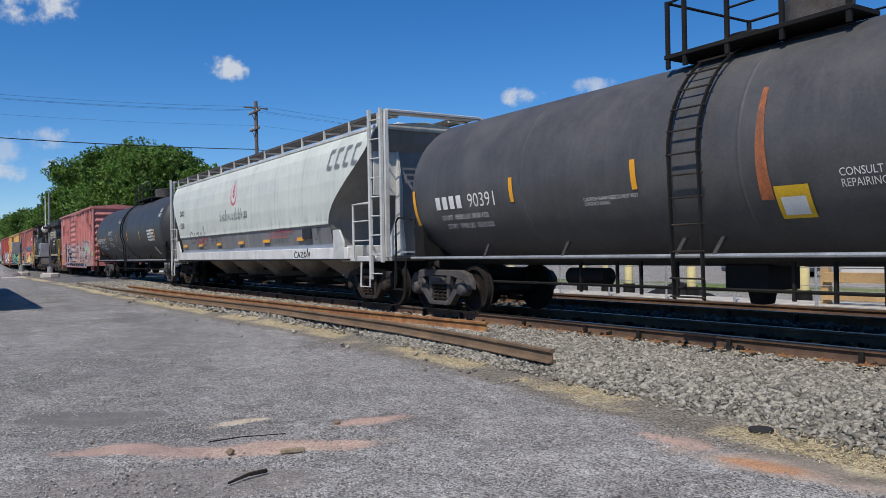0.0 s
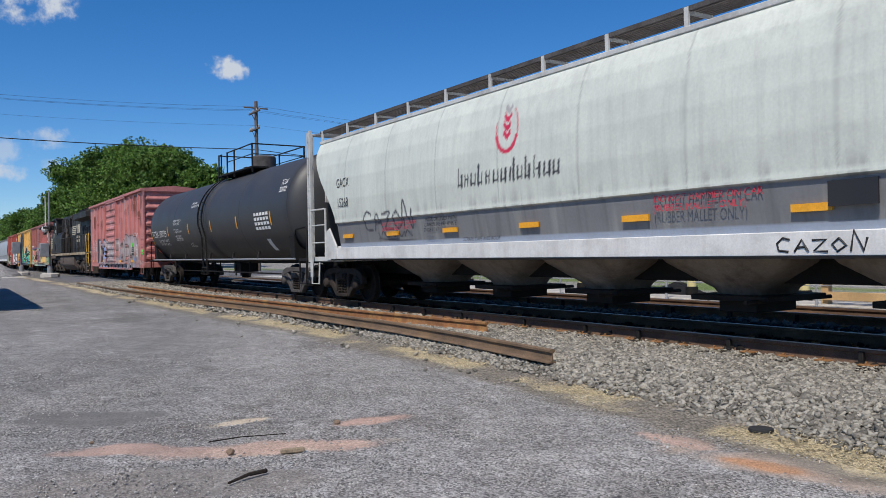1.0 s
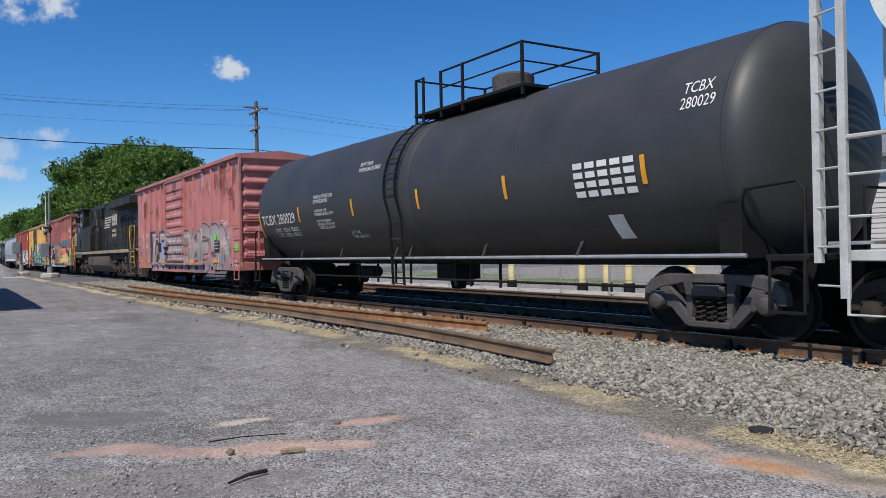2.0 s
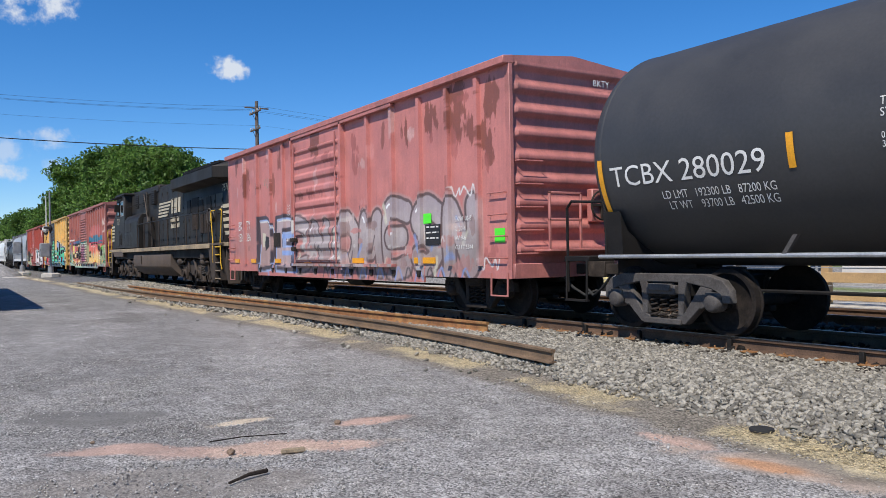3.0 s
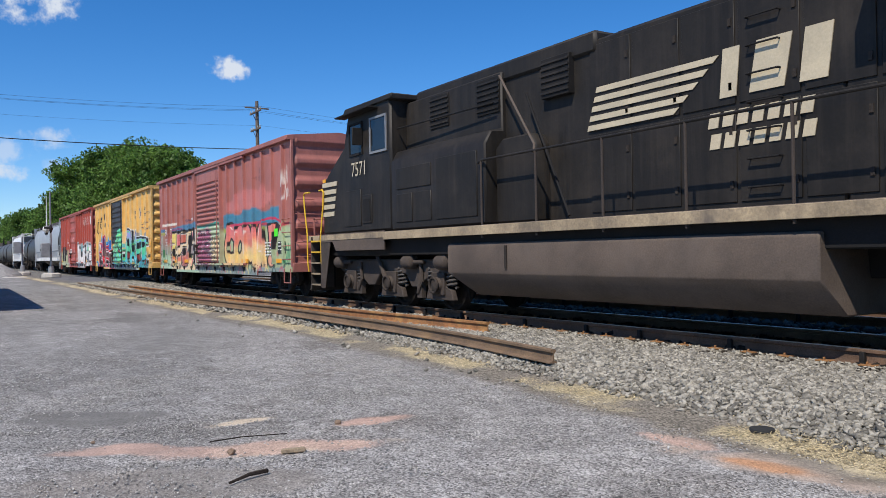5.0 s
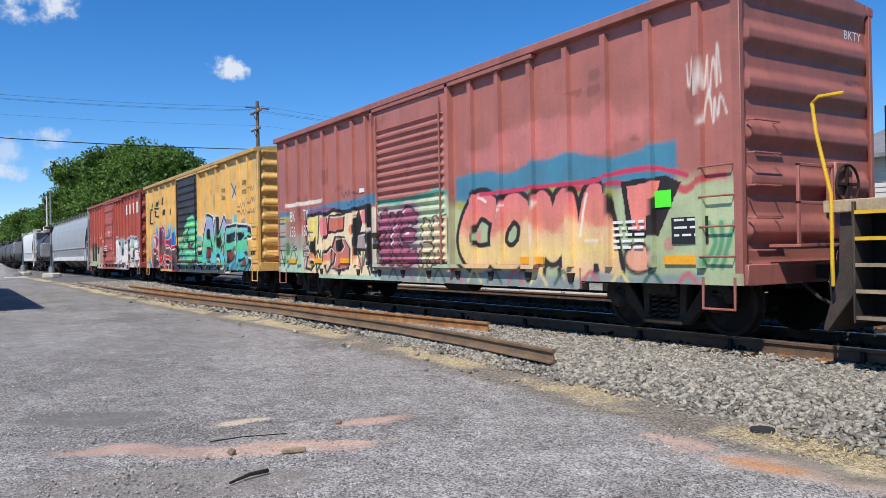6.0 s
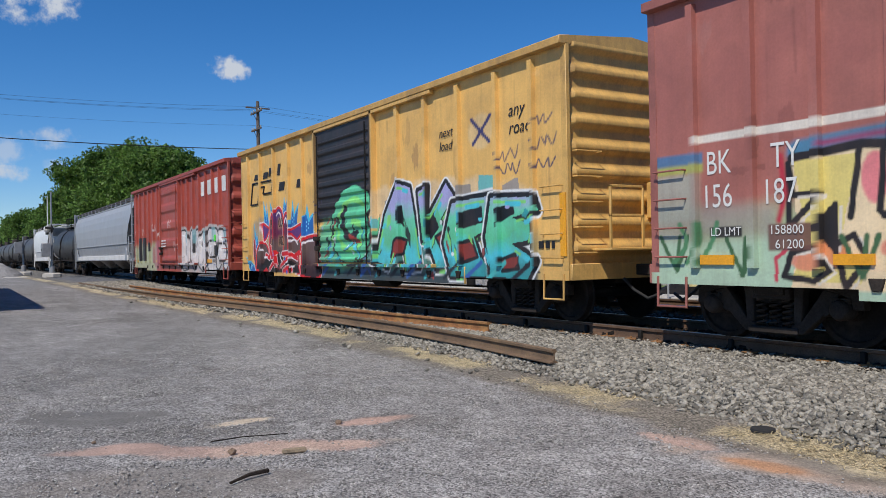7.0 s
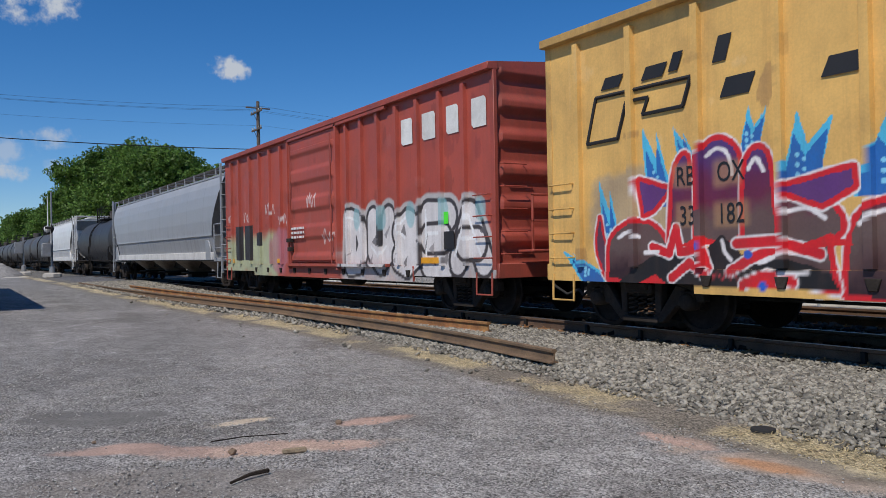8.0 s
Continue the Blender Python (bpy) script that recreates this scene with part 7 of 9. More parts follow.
        for i in range(posts):
            x = -h + 0.25 + (L - 0.4) * i / (posts - 1)
            part("walk_post", Build().box(x - 0.035, x + 0.035, s * 1.22 - 0.02, s * 1.22 + 0.02, 4.05, 4.42).box(x - 0.03, x + 0.03, min(s * 0.7, s * 1.2), max(s * 0.7, s * 1.2), 4.33, 4.37), part_mat, car)
    for i in range(6):
        x = -h + 1.6 + (L - 3.2) * i / 5
        part("hatch", Build().box(x - 0.8, x + 0.8, -0.35, 0.35, 4.22, 4.36), part_mat, car, "", 0.02)
    for s in (-1, 1):
        e = s * h
        part("end_sill", Build().box(min(e, e - s * 1.8), max(e, e - s * 1.8), -1.42, 1.42, 1.02, 1.14), part_mat, car, "", 0.01)
        for x, y in ((e - s * 0.06, -1.50), (e + s * 0.30, -1.40)):
            part("ladder_post", Build().box(x - 0.045, x + 0.045, y - 0.03, y + 0.03, 0.62 if y < -1.4 else 1.0, 4.44), part_mat, car)
        for i in range(9):
            z = 0.75 + 0.43 * i
            part("rung", Build().tube([(e - s * 0.06, -1.52, z), (e + s * 0.30, -1.42, z)], 0.014, 6), part_mat, car)
        part("end_rail", Build().tube([(e + s * 0.35, -1.3, 4.4), (e + s * 0.35, 1.3, 4.4)], 0.03, 7), part_mat, car)
        part("crossover_board", Build().box(min(e, e + s * 0.5), max(e, e + s * 0.5), -0.9, 0.9, 1.2, 1.24), "galv", car)
        for y in (-0.62, 0.62):
            part("end_gusset", Build().prism([(e - s * 0.05, 1.14), (e - s * 0.95, 1.14), (e - s * 0.62, 1.75), (e - s * 0.42, 2.0), (e - s * 0.36, 3.7), (e - s * 0.16, 2.7), (e - s * 0.20, 2.1)], y - 0.04, y + 0.04), part_mat, car, "", 0.01)
        part("end_wall", Build().box(min(e - s * 0.42, e - s * 0.36), max(e - s * 0.42, e - s * 0.36), -1.24 * wide, 1.24 * wide, 2.55, 4.08), part_mat, car, "pale upright end wall", 0.01)
        for y in (-1.3, 1.3):
            part("end_upright", Build().box(min(e + s * 0.30, e + s * 0.40), max(e + s * 0.30, e + s * 0.40), y - 0.05, y + 0.05, 1.1, 4.4), part_mat, car, "", 0.008)
        part("low_ladder", Build().tube([(e - s * 0.95, -1.5, 1.1), (e - s * 0.95, -1.5, 2.35), (e - s * 0.1, -1.5, 2.35)], 0.03, 6).tube([(e - s * 0.95, -1.5, 1.95), (e - s * 0.1, -1.5, 1.95)], 0.016, 6).tube([(e - s * 0.95, -1.5, 1.5), (e - s * 0.1, -1.5, 1.5)], 0.016, 6), part_mat, car)
        gr = Build()
        for k in range(8):
            x = e + s * (0.02 + 0.055 * k)
            gr.box(x - 0.012, x + 0.012, -1.25, 1.25, 4.36, 4.40)
        tagged(part("end_walk", gr, "galv", car, "open grating across the roof end"), kind="stuff")
        part("end_floor", Build().box(min(e - s * 2.5, e - s * 1.2), max(e - s * 2.5, e - s * 1.2), -1.40, 1.40, 1.12, 1.40), part_mat, car, "", 0.01)
        part("step", Build().tube([(e - s * 0.1, -1.5, 1.0), (e - s * 0.1, -1.52, 0.45), (e - s * 0.55, -1.52, 0.45), (e - s * 0.55, -1.5, 1.0)], 0.022, 7), part_mat, car)
        coupler(car, e - s * 0.15, s)
        truck(car, e - s * 1.0, trucks)
        # bulkhead in the end recess, in the same shade-darkened grey
        part("end_bulkhead", Build().box(min(e - s * 0.55, e - s * 0.35), max(e - s * 0.55, e - s * 0.35), -0.6, 0.6, 1.1, 4.05), "hopper_slope_shade", car, "", 0.02)
    part("brake_wheel", Build().ring((h + 0.25, 0.5, 2.4), 0.27, 0.018, "x").box(h + 0.2, h + 0.25, 0.48, 0.52, 2.14, 2.66), "steel", car, "round hand brake wheel")
    return car, xc


# dark grey for the hopper end recesses, shade included in the base colour
M["hopper_slope_shade"] = surf("slope_sheet_shaded", (0.20, 0.20, 0.20), 0.6, var=0.15, scale=1.2, grain=0.1, bump=0.04, dirt=(0.1, 0.09, 0.08), dirt_amount=0.4, streak=0.3)
M["white_sill"] = surf("white_sill_paint", (0.68, 0.67, 0.64), 0.55, var=0.1, scale=2, grain=0.08, bump=0.03, dirt=(0.3, 0.27, 0.24), dirt_amount=0.4, streak=0.2)
M["pale_blue"] = surf("pale_hopper_paint", (0.30, 0.315, 0.335), 0.55, var=0.08, scale=1, grain=0.06, bump=0.03, dirt=(0.2, 0.19, 0.18), dirt_amount=0.3, streak=0.2)


TAG = (((0.9, 0.85), (0.4, 1.0), (0.0, 0.6), (0.1, 0.1), (0.8, 0.0)), ((0.0, 0.0), (0.5, 0.85), (0.95, 0.0), (0.7, 0.35), (0.2, 0.3)), ((0.0, 0.8), (0.9, 0.85), (0.1, 0.05), (1.0, 0.0)),
       ((0.5, 0.9), (0.05, 0.5), (0.4, 0.0), (0.95, 0.4), (0.5, 0.9)), ((0.0, 0.0), (0.2, 1.4), (0.8, 0.0), (1.0, 0.9)))


def paint_grain_hopper(cv, at):
    red, k = (0.55, 0.015, 0.06), (0.02, 0.02, 0.025)
    # round emblem: crescent with an ear of grain
    cx, cz = at(32.8), 3.28
    ring = [(cx + 0.30 * math.cos(a), cz + 0.40 * math.sin(a)) for a in [radians(d) for d in range(-200, 60, 12)]]
    cv.stroke(ring, 0.025, red, 0.008)
    low = [(cx + 0.29 * math.cos(a), cz - 0.02 + 0.37 * math.sin(a)) for a in [radians(d) for d in range(-165, -10, 12)]]
    cv.stroke(low, 0.075, red, 0.01)
    for i in range(4):
        z = cz - 0.2 + 0.15 * i
        g = red if i < 3 else (0.35, 0.33, 0.32)
        for s in (-1, 1):
            cv.poly([(cx + 0.02, z), (cx + s * 0.11, z + 0.10), (cx + s * 0.09, z + 0.20), (cx + 0.02, z + 0.10)], g)
    # word mark as plain strokes of its height and rhythm
    R = random.Random(4)
    x = 31.32
    for i in range(26):
        w = R.choice([0.03, 0.045, 0.06])
        tall = 0.34 if i in (0, 6, 15, 18, 20) else 0.2
        cv.stroke([(at(x), 2.40), (at(x + 0.02), 2.40 + tall)], w, k, 0.008)
        if i % 2:
            cv.stroke([(at(x - 0.08), 2.42 + tall * 0.5 * (i % 3 == 0)), (at(x), 2.42 + tall * 0.5 * (i % 3 == 0))], 0.03, k, 0.008)
        x += R.uniform(0.09, 0.135)
    # painted tags
    for k, ln in enumerate(TAG):
        cv.stroke(curve([(at(27.35 + 0.44 * k + 0.40 * u), 1.72 + 0.42 * v) for u, v in ln]), 0.05, (0.04, 0.04, 0.05))
    scrawl(cv, at(27.9), 1.52, 1.5, 0.16, (0.04, 0.04, 0.05), 802, 0.03, 11)
    cv.stroke([(at(27.9), 1.52), (at(29.9), 1.44)], 0.03, (0.04, 0.04, 0.05))
    cv.band(-9.2, 9.2, 1.2, 1.46, (0.26, 0.30, 0.37), 1.0, 0.01, 3, 0.0)
    # the old mark near the leading end
    for i in range(4):
        x = 40.15 + i * 0.46
        cv.poly([(at(x), 3.28), (at(x + 0.14), 3.78), (at(x + 0.46), 3.80), (at(x + 0.40), 3.68), (at(x + 0.22), 3.66), (at(x + 0.14), 3.40), (at(x + 0.34), 3.36), (at(x + 0.3), 3.26)], (0.10, 0.10, 0.105), 0.9)


def make_tanks_and_hoppers():
    # worn black tank car leading
    car, xc = tank_car("worn_tank_car", 44.4, 58.4, 0.25, "tank", "worn black tank car with orange rust streak and ladder", True, "steel_grey")
    R, zc = 1.5, 2.42
    for x in (44.40, 47.62, 50.43):
        tank_patch("reflector", x - xc - 0.05, x - xc + 0.05, 1.68 if x < 45 else 2.03, 2.45, R, zc, "orange", car, "yellow reflective strip")
    for i in range(4):
        tank_patch("emblem_block", 45.2 - xc + i * 0.24, 45.36 - xc + i * 0.24, 2.02, 2.26, R, zc, "white", car)
    wrap_words("90391", 0.36, 46.28 - xc, 2.02, R, zc, "white", car, stretch=1.0)
    wrap_words("LD LMT  185800 LBS  84280 KGS", 0.13, 45.3 - xc, 1.82, R, zc, "white", car)
    wrap_words("LT WT   77400 LBS   35100 KGS", 0.13, 45.4 - xc, 1.65, R, zc, "white", car)
    wrap_words("CAUTION: SHARP OBJECTS MUST NOT\nCONTACT LINING", 0.075, 49.35 - xc, 1.93, R, zc, "white", car)
    wrap_words("CONSULT OWNER BEFORE\nREPAIRING TANK", 0.125, 53.4 - xc, 1.95, R, zc, "white", car)
    tank_patch("rust_streak", 52.38 - xc, 52.56 - xc, 1.75, 3.10, R, zc, "streak", car, "orange rust streak running down the shell", 0.6)
    tank_patch("placard", 52.58 - xc, 53.02 - xc, 1.52, 1.90, R + 0.004, zc, "yellow", car, "yellow warning placard")
    tank_patch("placard_text", 52.64 - xc, 52.96 - xc, 1.56, 1.77, R + 0.008, zc, "white", car)
    # clean black tank car
    car, xc = tank_car("clean_tank_car", 6.2, 22.8, 0.66, "tank_new", "clean black tank car with white stencils and ladder", True, "steel_grey", 1.62, 2.55, (-0.2, 3.6), True)
    R, zc = 1.62, 2.55
    for x in (6.2, 9.23, 12.46, 15.45, 18.36, 21.5):
        tank_patch("reflector", x - xc - 0.045, x - xc + 0.045, 1.72 if x < 7 else 2.08, 2.48, R, zc, "orange", car, "yellow reflective strip")
    wrap_words("TCBX 280029", 0.40, 6.38 - xc, 2.08, R, zc, "white", car, stretch=1.08)
    wrap_words("LD LMT   192300 LB   87200 KG\n  LT WT    93700 LB   42500 KG", 0.15, 7.25 - xc, 1.86, R, zc, "white", car)
    wrap_words("THERMAL PROTECTION\nSYSTEM EQUIPPED", 0.125, 10.25 - xc, 2.62, R, zc, "white", car)
    wrap_words("0.5 IN CERAMIC FIBER\n3.5 IN FIBERGLASS INSULATION", 0.095, 10.25 - xc, 2.28, R, zc, "white", car)
    wrap_words("HEATER COILS MAXIMUM\nOPERATING PRESSURE 100 PSI\nDO NOT EXCEED 360 DEG F", 0.09, 10.3 - xc, 2.02, R, zc, "white", car)
    wrap_words("VENT TANK\nWHEN UNLOADING", 0.135, 12.7 - xc, 3.2, R, zc, "white", car)
    wrap_words("VENT TANK\nWHEN UNLOADING", 0.105, 12.0 - xc, 1.68, R, zc, "white", car)
    wrap_words("TCBX\n280029", 0.22, 23.0 - xc - 0.9, 3.2, R, zc, "white", car)
    for i in range(5):
        for j in range(4):
            tank_patch("stencil_bar", 20.1 - xc + i * 0.26, 20.3 - xc + i * 0.26, 1.98 + 0.14 * j, 2.07 + 0.14 * j, R, zc, "white", car, n=2)
    tank_patch("hazard_diamond", 20.6 - xc, 20.9 - xc, 1.35, 1.7, R, zc, "white", car, "white hazard placard")
    # covered hopper for grain
    car, xc = covered_hopper("grain_hopper", 24.2, 42.5, (1.35, 2.15), (28.4, 31.1, 33.8, 36.5, 39.1), (0.545, 0.565, 0.495), (0.175, 0.175, 0.178), "weathered white covered hopper with red grain emblem", paint_grain_hopper, trucks="steel")
    ys = -1.579
    words("lettering", "GACX", 0.31, 26.0 - xc, ys, 2.80, "ink", car, stretch=0.78)
    words("lettering", "15268", 0.31, 26.02 - xc, ys, 2.33, "ink", car, stretch=0.78)
    words("lettering", "DO NOT HAMMER ON CAR\n(RUBBER MALLET ONLY)", 0.135, 36.0 - xc, -1.515, 1.82, "redink", car, tilt=82)
    words("lettering", "DO NOT HAMMER ON CAR\n(RUBBER MALLET ONLY)", 0.115, 28.2 - xc, -1.515, 1.80, "redink", car, tilt=82)
    words("lettering", "INTERIOR LINED WITH\nCARBOLINE 892 WHITE\nTHGS 11-11", 0.11, 30.0 - xc, -1.515, 1.82, "ink", car, tilt=82)
    words("lettering", "SCRAPE CAPS AND ROOF", 0.10, 31.3 - xc, -1.47, 1.40, "ink", car, tilt=84)
    part("data_plate", Build().prism([(38.5 - xc, 1.62), (39.05 - xc, 1.62), (39.05 - xc, 1.90), (38.5 - xc, 1.90)], -1.525, -1.50), "ink", car, "black data panel")
    words("lettering", "EXW\nEX\nCU", 0.13, 39.4 - xc, -1.515, 1.82, "ink", car, tilt=82)
    for x in (26.4, 28.6, 30.87, 33.26, 35.63, 38.28):
        part("reflector", Build().box(x - 0.25 - xc, x + 0.25 - xc, -1.492, -1.46, 1.58, 1.67), "orange", car, "yellow reflective strip")
    for k, ln in enumerate(TAG):
        pts = [(37.85 - xc + 0.22 * k + 0.18 * u, -1.492, 1.13 + 0.16 * v) for u, v in ln]
        part("paint_tag", Build().tube(pts, 0.014, 5), "ink", car, "scrawled black paint tag")
    # pale hopper further back, small tank car, white hopper, then more tanks
    covered_hopper("pale_hopper", -107.0, -86.2, (1.2, 1.0), (-103.4, -99.0, -94.6, -90.4), (0.30, 0.315, 0.335), (0.27, 0.28, 0.295), "pale blue-grey covered hopper with white sill", None, 1.0, "pale_blue", 15)
    tank_car("small_tank_car", -121.4, -109.2, 0.1, "tank_new", "small black tank car with top railing", True, "steel", 1.42, 2.35)
    covered_hopper("white_hopper", -137.8, -123.5, (1.0, 1.0), (-133.6, -130.6, -127.6), (0.62, 0.63, 0.62), (0.5, 0.5, 0.5), "short white covered hopper", None, 1.0, "white_sill", 10)
    far, fx = tank_car("black_tank_car", -157.1, -140.8, 0.1, "tank", "black tank car in a long string of tanks", True, "steel")
    for i in range(1, 7):
        x = fx - 18.6 * i
        ob = copy_thing(far, pose(x, 0, 0))
        CARS.append((ob, x))
        for o in ob.children_recursive:
            if o.name.startswith("wheelset"):
                WHEELS.append((o, o.matrix_basis.translation.x, WHEEL_R))


M["streak"] = surf("orange_rust", (0.42, 0.13, 0.045), 0.8, var=0.3, scale=3, grain=0.2, bump=0.0, dirt=(0.06, 0.045, 0.04), dirt_amount=0.8, streak=0.5)
make_tanks_and_hoppers()

# ---- locomotive ----
LOCO_R = 0.533


def loco_truck(loco, x):
    """A three-axle truck with a dropped cast frame, journal boxes, springs and brake cylinders."""
    tk = part("loco_truck", Build().box(x - 2.3, x + 2.3, -0.35, 0.35, 0.75, 1.05), "black", loco, "three-axle locomotive truck", 0.02)
    ws = Build()
    for s in (-1, 1):
        o = s
        ws.lathe([(-o * 0.08, 0.0), (-o * 0.08, 0.13), (-o * 0.03, 0.2), (-o * 0.03, 0.42), (-o * 0.06, 0.46), (-o * 0.06, 0.56), (-o * 0.02, LOCO_R + 0.005), (o * 0.075, LOCO_R - 0.006), (o * 0.08, 0.46), (o * 0.03, 0.42), (o * 0.03, 0.2), (o * 0.1, 0.14), (o * 0.1, 0.0)], (0, s * 0.755, 0), "y", 40)
    ws.lathe([(-0.7, 0.1), (0.7, 0.1)], (0, 0, 0), "y", 14)
    wm = mesh_of("wheelset", ws, "wheel")
    jb = Build().box(-0.24, 0.24, -0.10, 0.10, -0.20, 0.26).lathe([(-0.19, 0.0), (-0.18, 0.12), (-0.14, 0.165), (0.0, 0.165)], (0, 0, 0), "y", 20)
    jb.prism([(-0.52, -0.30), (0.52, -0.30), (0.44, -0.10), (0.26, -0.02), (-0.26, -0.02), (-0.44, -0.10)], -0.06, 0.06)
    jm = mesh_of("journal_box", jb, "truck_dirt", 0.012)
    ring = mesh_of("bearing_cap", Build().ring((0, -0.2, 0), 0.15, 0.028, "y", 22, 7).lathe([(-0.205, 0.0), (-0.2, 0.1), (-0.18, 0.1)], (0, 0, 0), "y", 16), "steel")
    sp = Build().tube([(0.105 * math.cos(0.8 * k), 0.105 * math.sin(0.8 * k), -0.1 + 0.0105 * k) for k in range(38)], 0.028, 6)
    sm = mesh_of("spring", sp, "steel_grey")
    for k in (-1, 0, 1):
        w = share("wheelset", wm, tk, pose(x + k * 2.0, 0, LOCO_R))
        WHEELS.append((w, x + k * 2.0, LOCO_R))
        for s in (-1, 1):
            j = share("journal_box", jm, tk, pose(x + k * 2.0, s * 1.12, LOCO_R, 0, 0, 0 if s < 0 else 180), "dusty brown journal box")
            for dx in (-0.36, 0.36):
                share("spring", sm, tk, pose(x + k * 2.0 + dx, s * 1.08, LOCO_R + 0.05))
            share("bearing_cap", ring, tk, pose(x + k * 2.0, s * 1.12, LOCO_R, 0, 0, 0 if s < 0 else 180))
    for s in (-1, 1):
        y0, y1 = s * 1.0, s * 1.16
        top = [(-2.75, 0.98), (-2.5, 1.06), (2.5, 1.06), (2.75, 0.98)]
        low = [(2.7, 0.80), (2.45, 0.72), (1.75, 0.74), (1.45, 0.62), (1.2, 0.46), (0.85, 0.46), (0.6, 0.74), (-0.55, 0.74), (-0.85, 0.46), (-1.2, 0.46), (-1.45, 0.62), (-1.75, 0.74), (-2.45, 0.72), (-2.7, 0.80)]
        part("truck_frame", Build().prism([(x + a, b) for a, b in top + low], min(y0, y1), max(y0, y1)), "truck_dirt", tk, "cast truck side frame", 0.025)
        for dx in (-2.45, 0.95, 2.3):
            b = Build().lathe([(-0.22, 0.0), (-0.21, 0.13), (-0.16, 0.15), (0.14, 0.15), (0.18, 0.12), (0.2, 0.05), (0.55, 0.04), (0.56, 0.0)], (x + dx, s * 1.25, 1.0), "x", 16)
            part("brake_cylinder", b, "truck_dirt", tk, "brown brake cylinder")
        for dx in (-1.5, 1.3):
            part("brake_rigging", Build().tube([(x + dx, s * 1.2, 1.0), (x + dx + 0.1, s * 1.22, 0.6), (x + dx - 0.1, s * 1.2, 0.35)], 0.04, 7).box(x + dx - 0.14, x + dx + 0.05, min(s * 1.1, s * 1.2), max(s * 1.1, s * 1.2), 0.25, 0.55), "truck_dirt", tk)
        part("damper", Build().tube([(x - 0.55, s * 1.24, 1.15), (x - 0.15, s * 1.24, 0.62)], 0.055, 8), "truck_dirt", tk)
        part("sand_pipe", Build().tube([(x + 2.75, s * 0.95, 1.1), (x + 2.7, s * 0.95, 0.6), (x + 2.58, s * 0.8, 0.22)], 0.022, 6), "black", tk)


def stairs(loco, x0, x1, name, s_out):
    """Corner steps in a side well with yellow grab rails; x0..x1 along the sill."""
    for sy in (-1, 1):
        y = sy * 1.5
        for i in range(5):
            z = 0.42 + 0.28 * i
            b = Build().box(x0 + 0.04, x1 - 0.04, min(y, y - sy * (0.30 - 0.02 * i)), max(y, y - sy * (0.30 - 0.02 * i)), z - 0.02, z + 0.02)
            t = part("step_tread", b, "black", loco, "open grated step", 0.004)
            part("tread_edge", Build().box(x0 + 0.04, x1 - 0.04, min(y - 0.012, y + 0.012), max(y - 0.012, y + 0.012), z - 0.018, z + 0.022), "yellow" if i > 2 else "tan", t)
        for xa, xb in ((x0, x0 + 0.03), (x1 - 0.03, x1)):
            wide = 0.35
            part("step_side", Build().box(xa, xb, min(y, y - sy * wide), max(y, y - sy * wide), 0.36, 1.66), "truck_dirt", loco, "", 0.006)
        part("step_back", Build().box(x0, x1, min(y - sy * 0.36, y - sy * 0.40), max(y - sy * 0.36, y - sy * 0.40), 0.36, 1.66), "black", loco)
        mid = (x0 + x1) / 2
        for xa, k in ((x0 - 0.22, -1), (x1 + 0.02, 1)):
            pts = [(xa + k * 0.02, y - sy * 0.04, 0.75), (xa, y, 1.0), (xa, y, 1.75), (xa + k * 0.16, y, 2.45), (xa + k * 0.20, y, 2.78), (xa + k * 0.12, y, 2.84), (xa - k * 0.15, y - sy * 0.03, 2.84)]
            part("grab_rail", Build().tube(pts, 0.021, 8), "yellow", loco, "bright yellow grab rail")


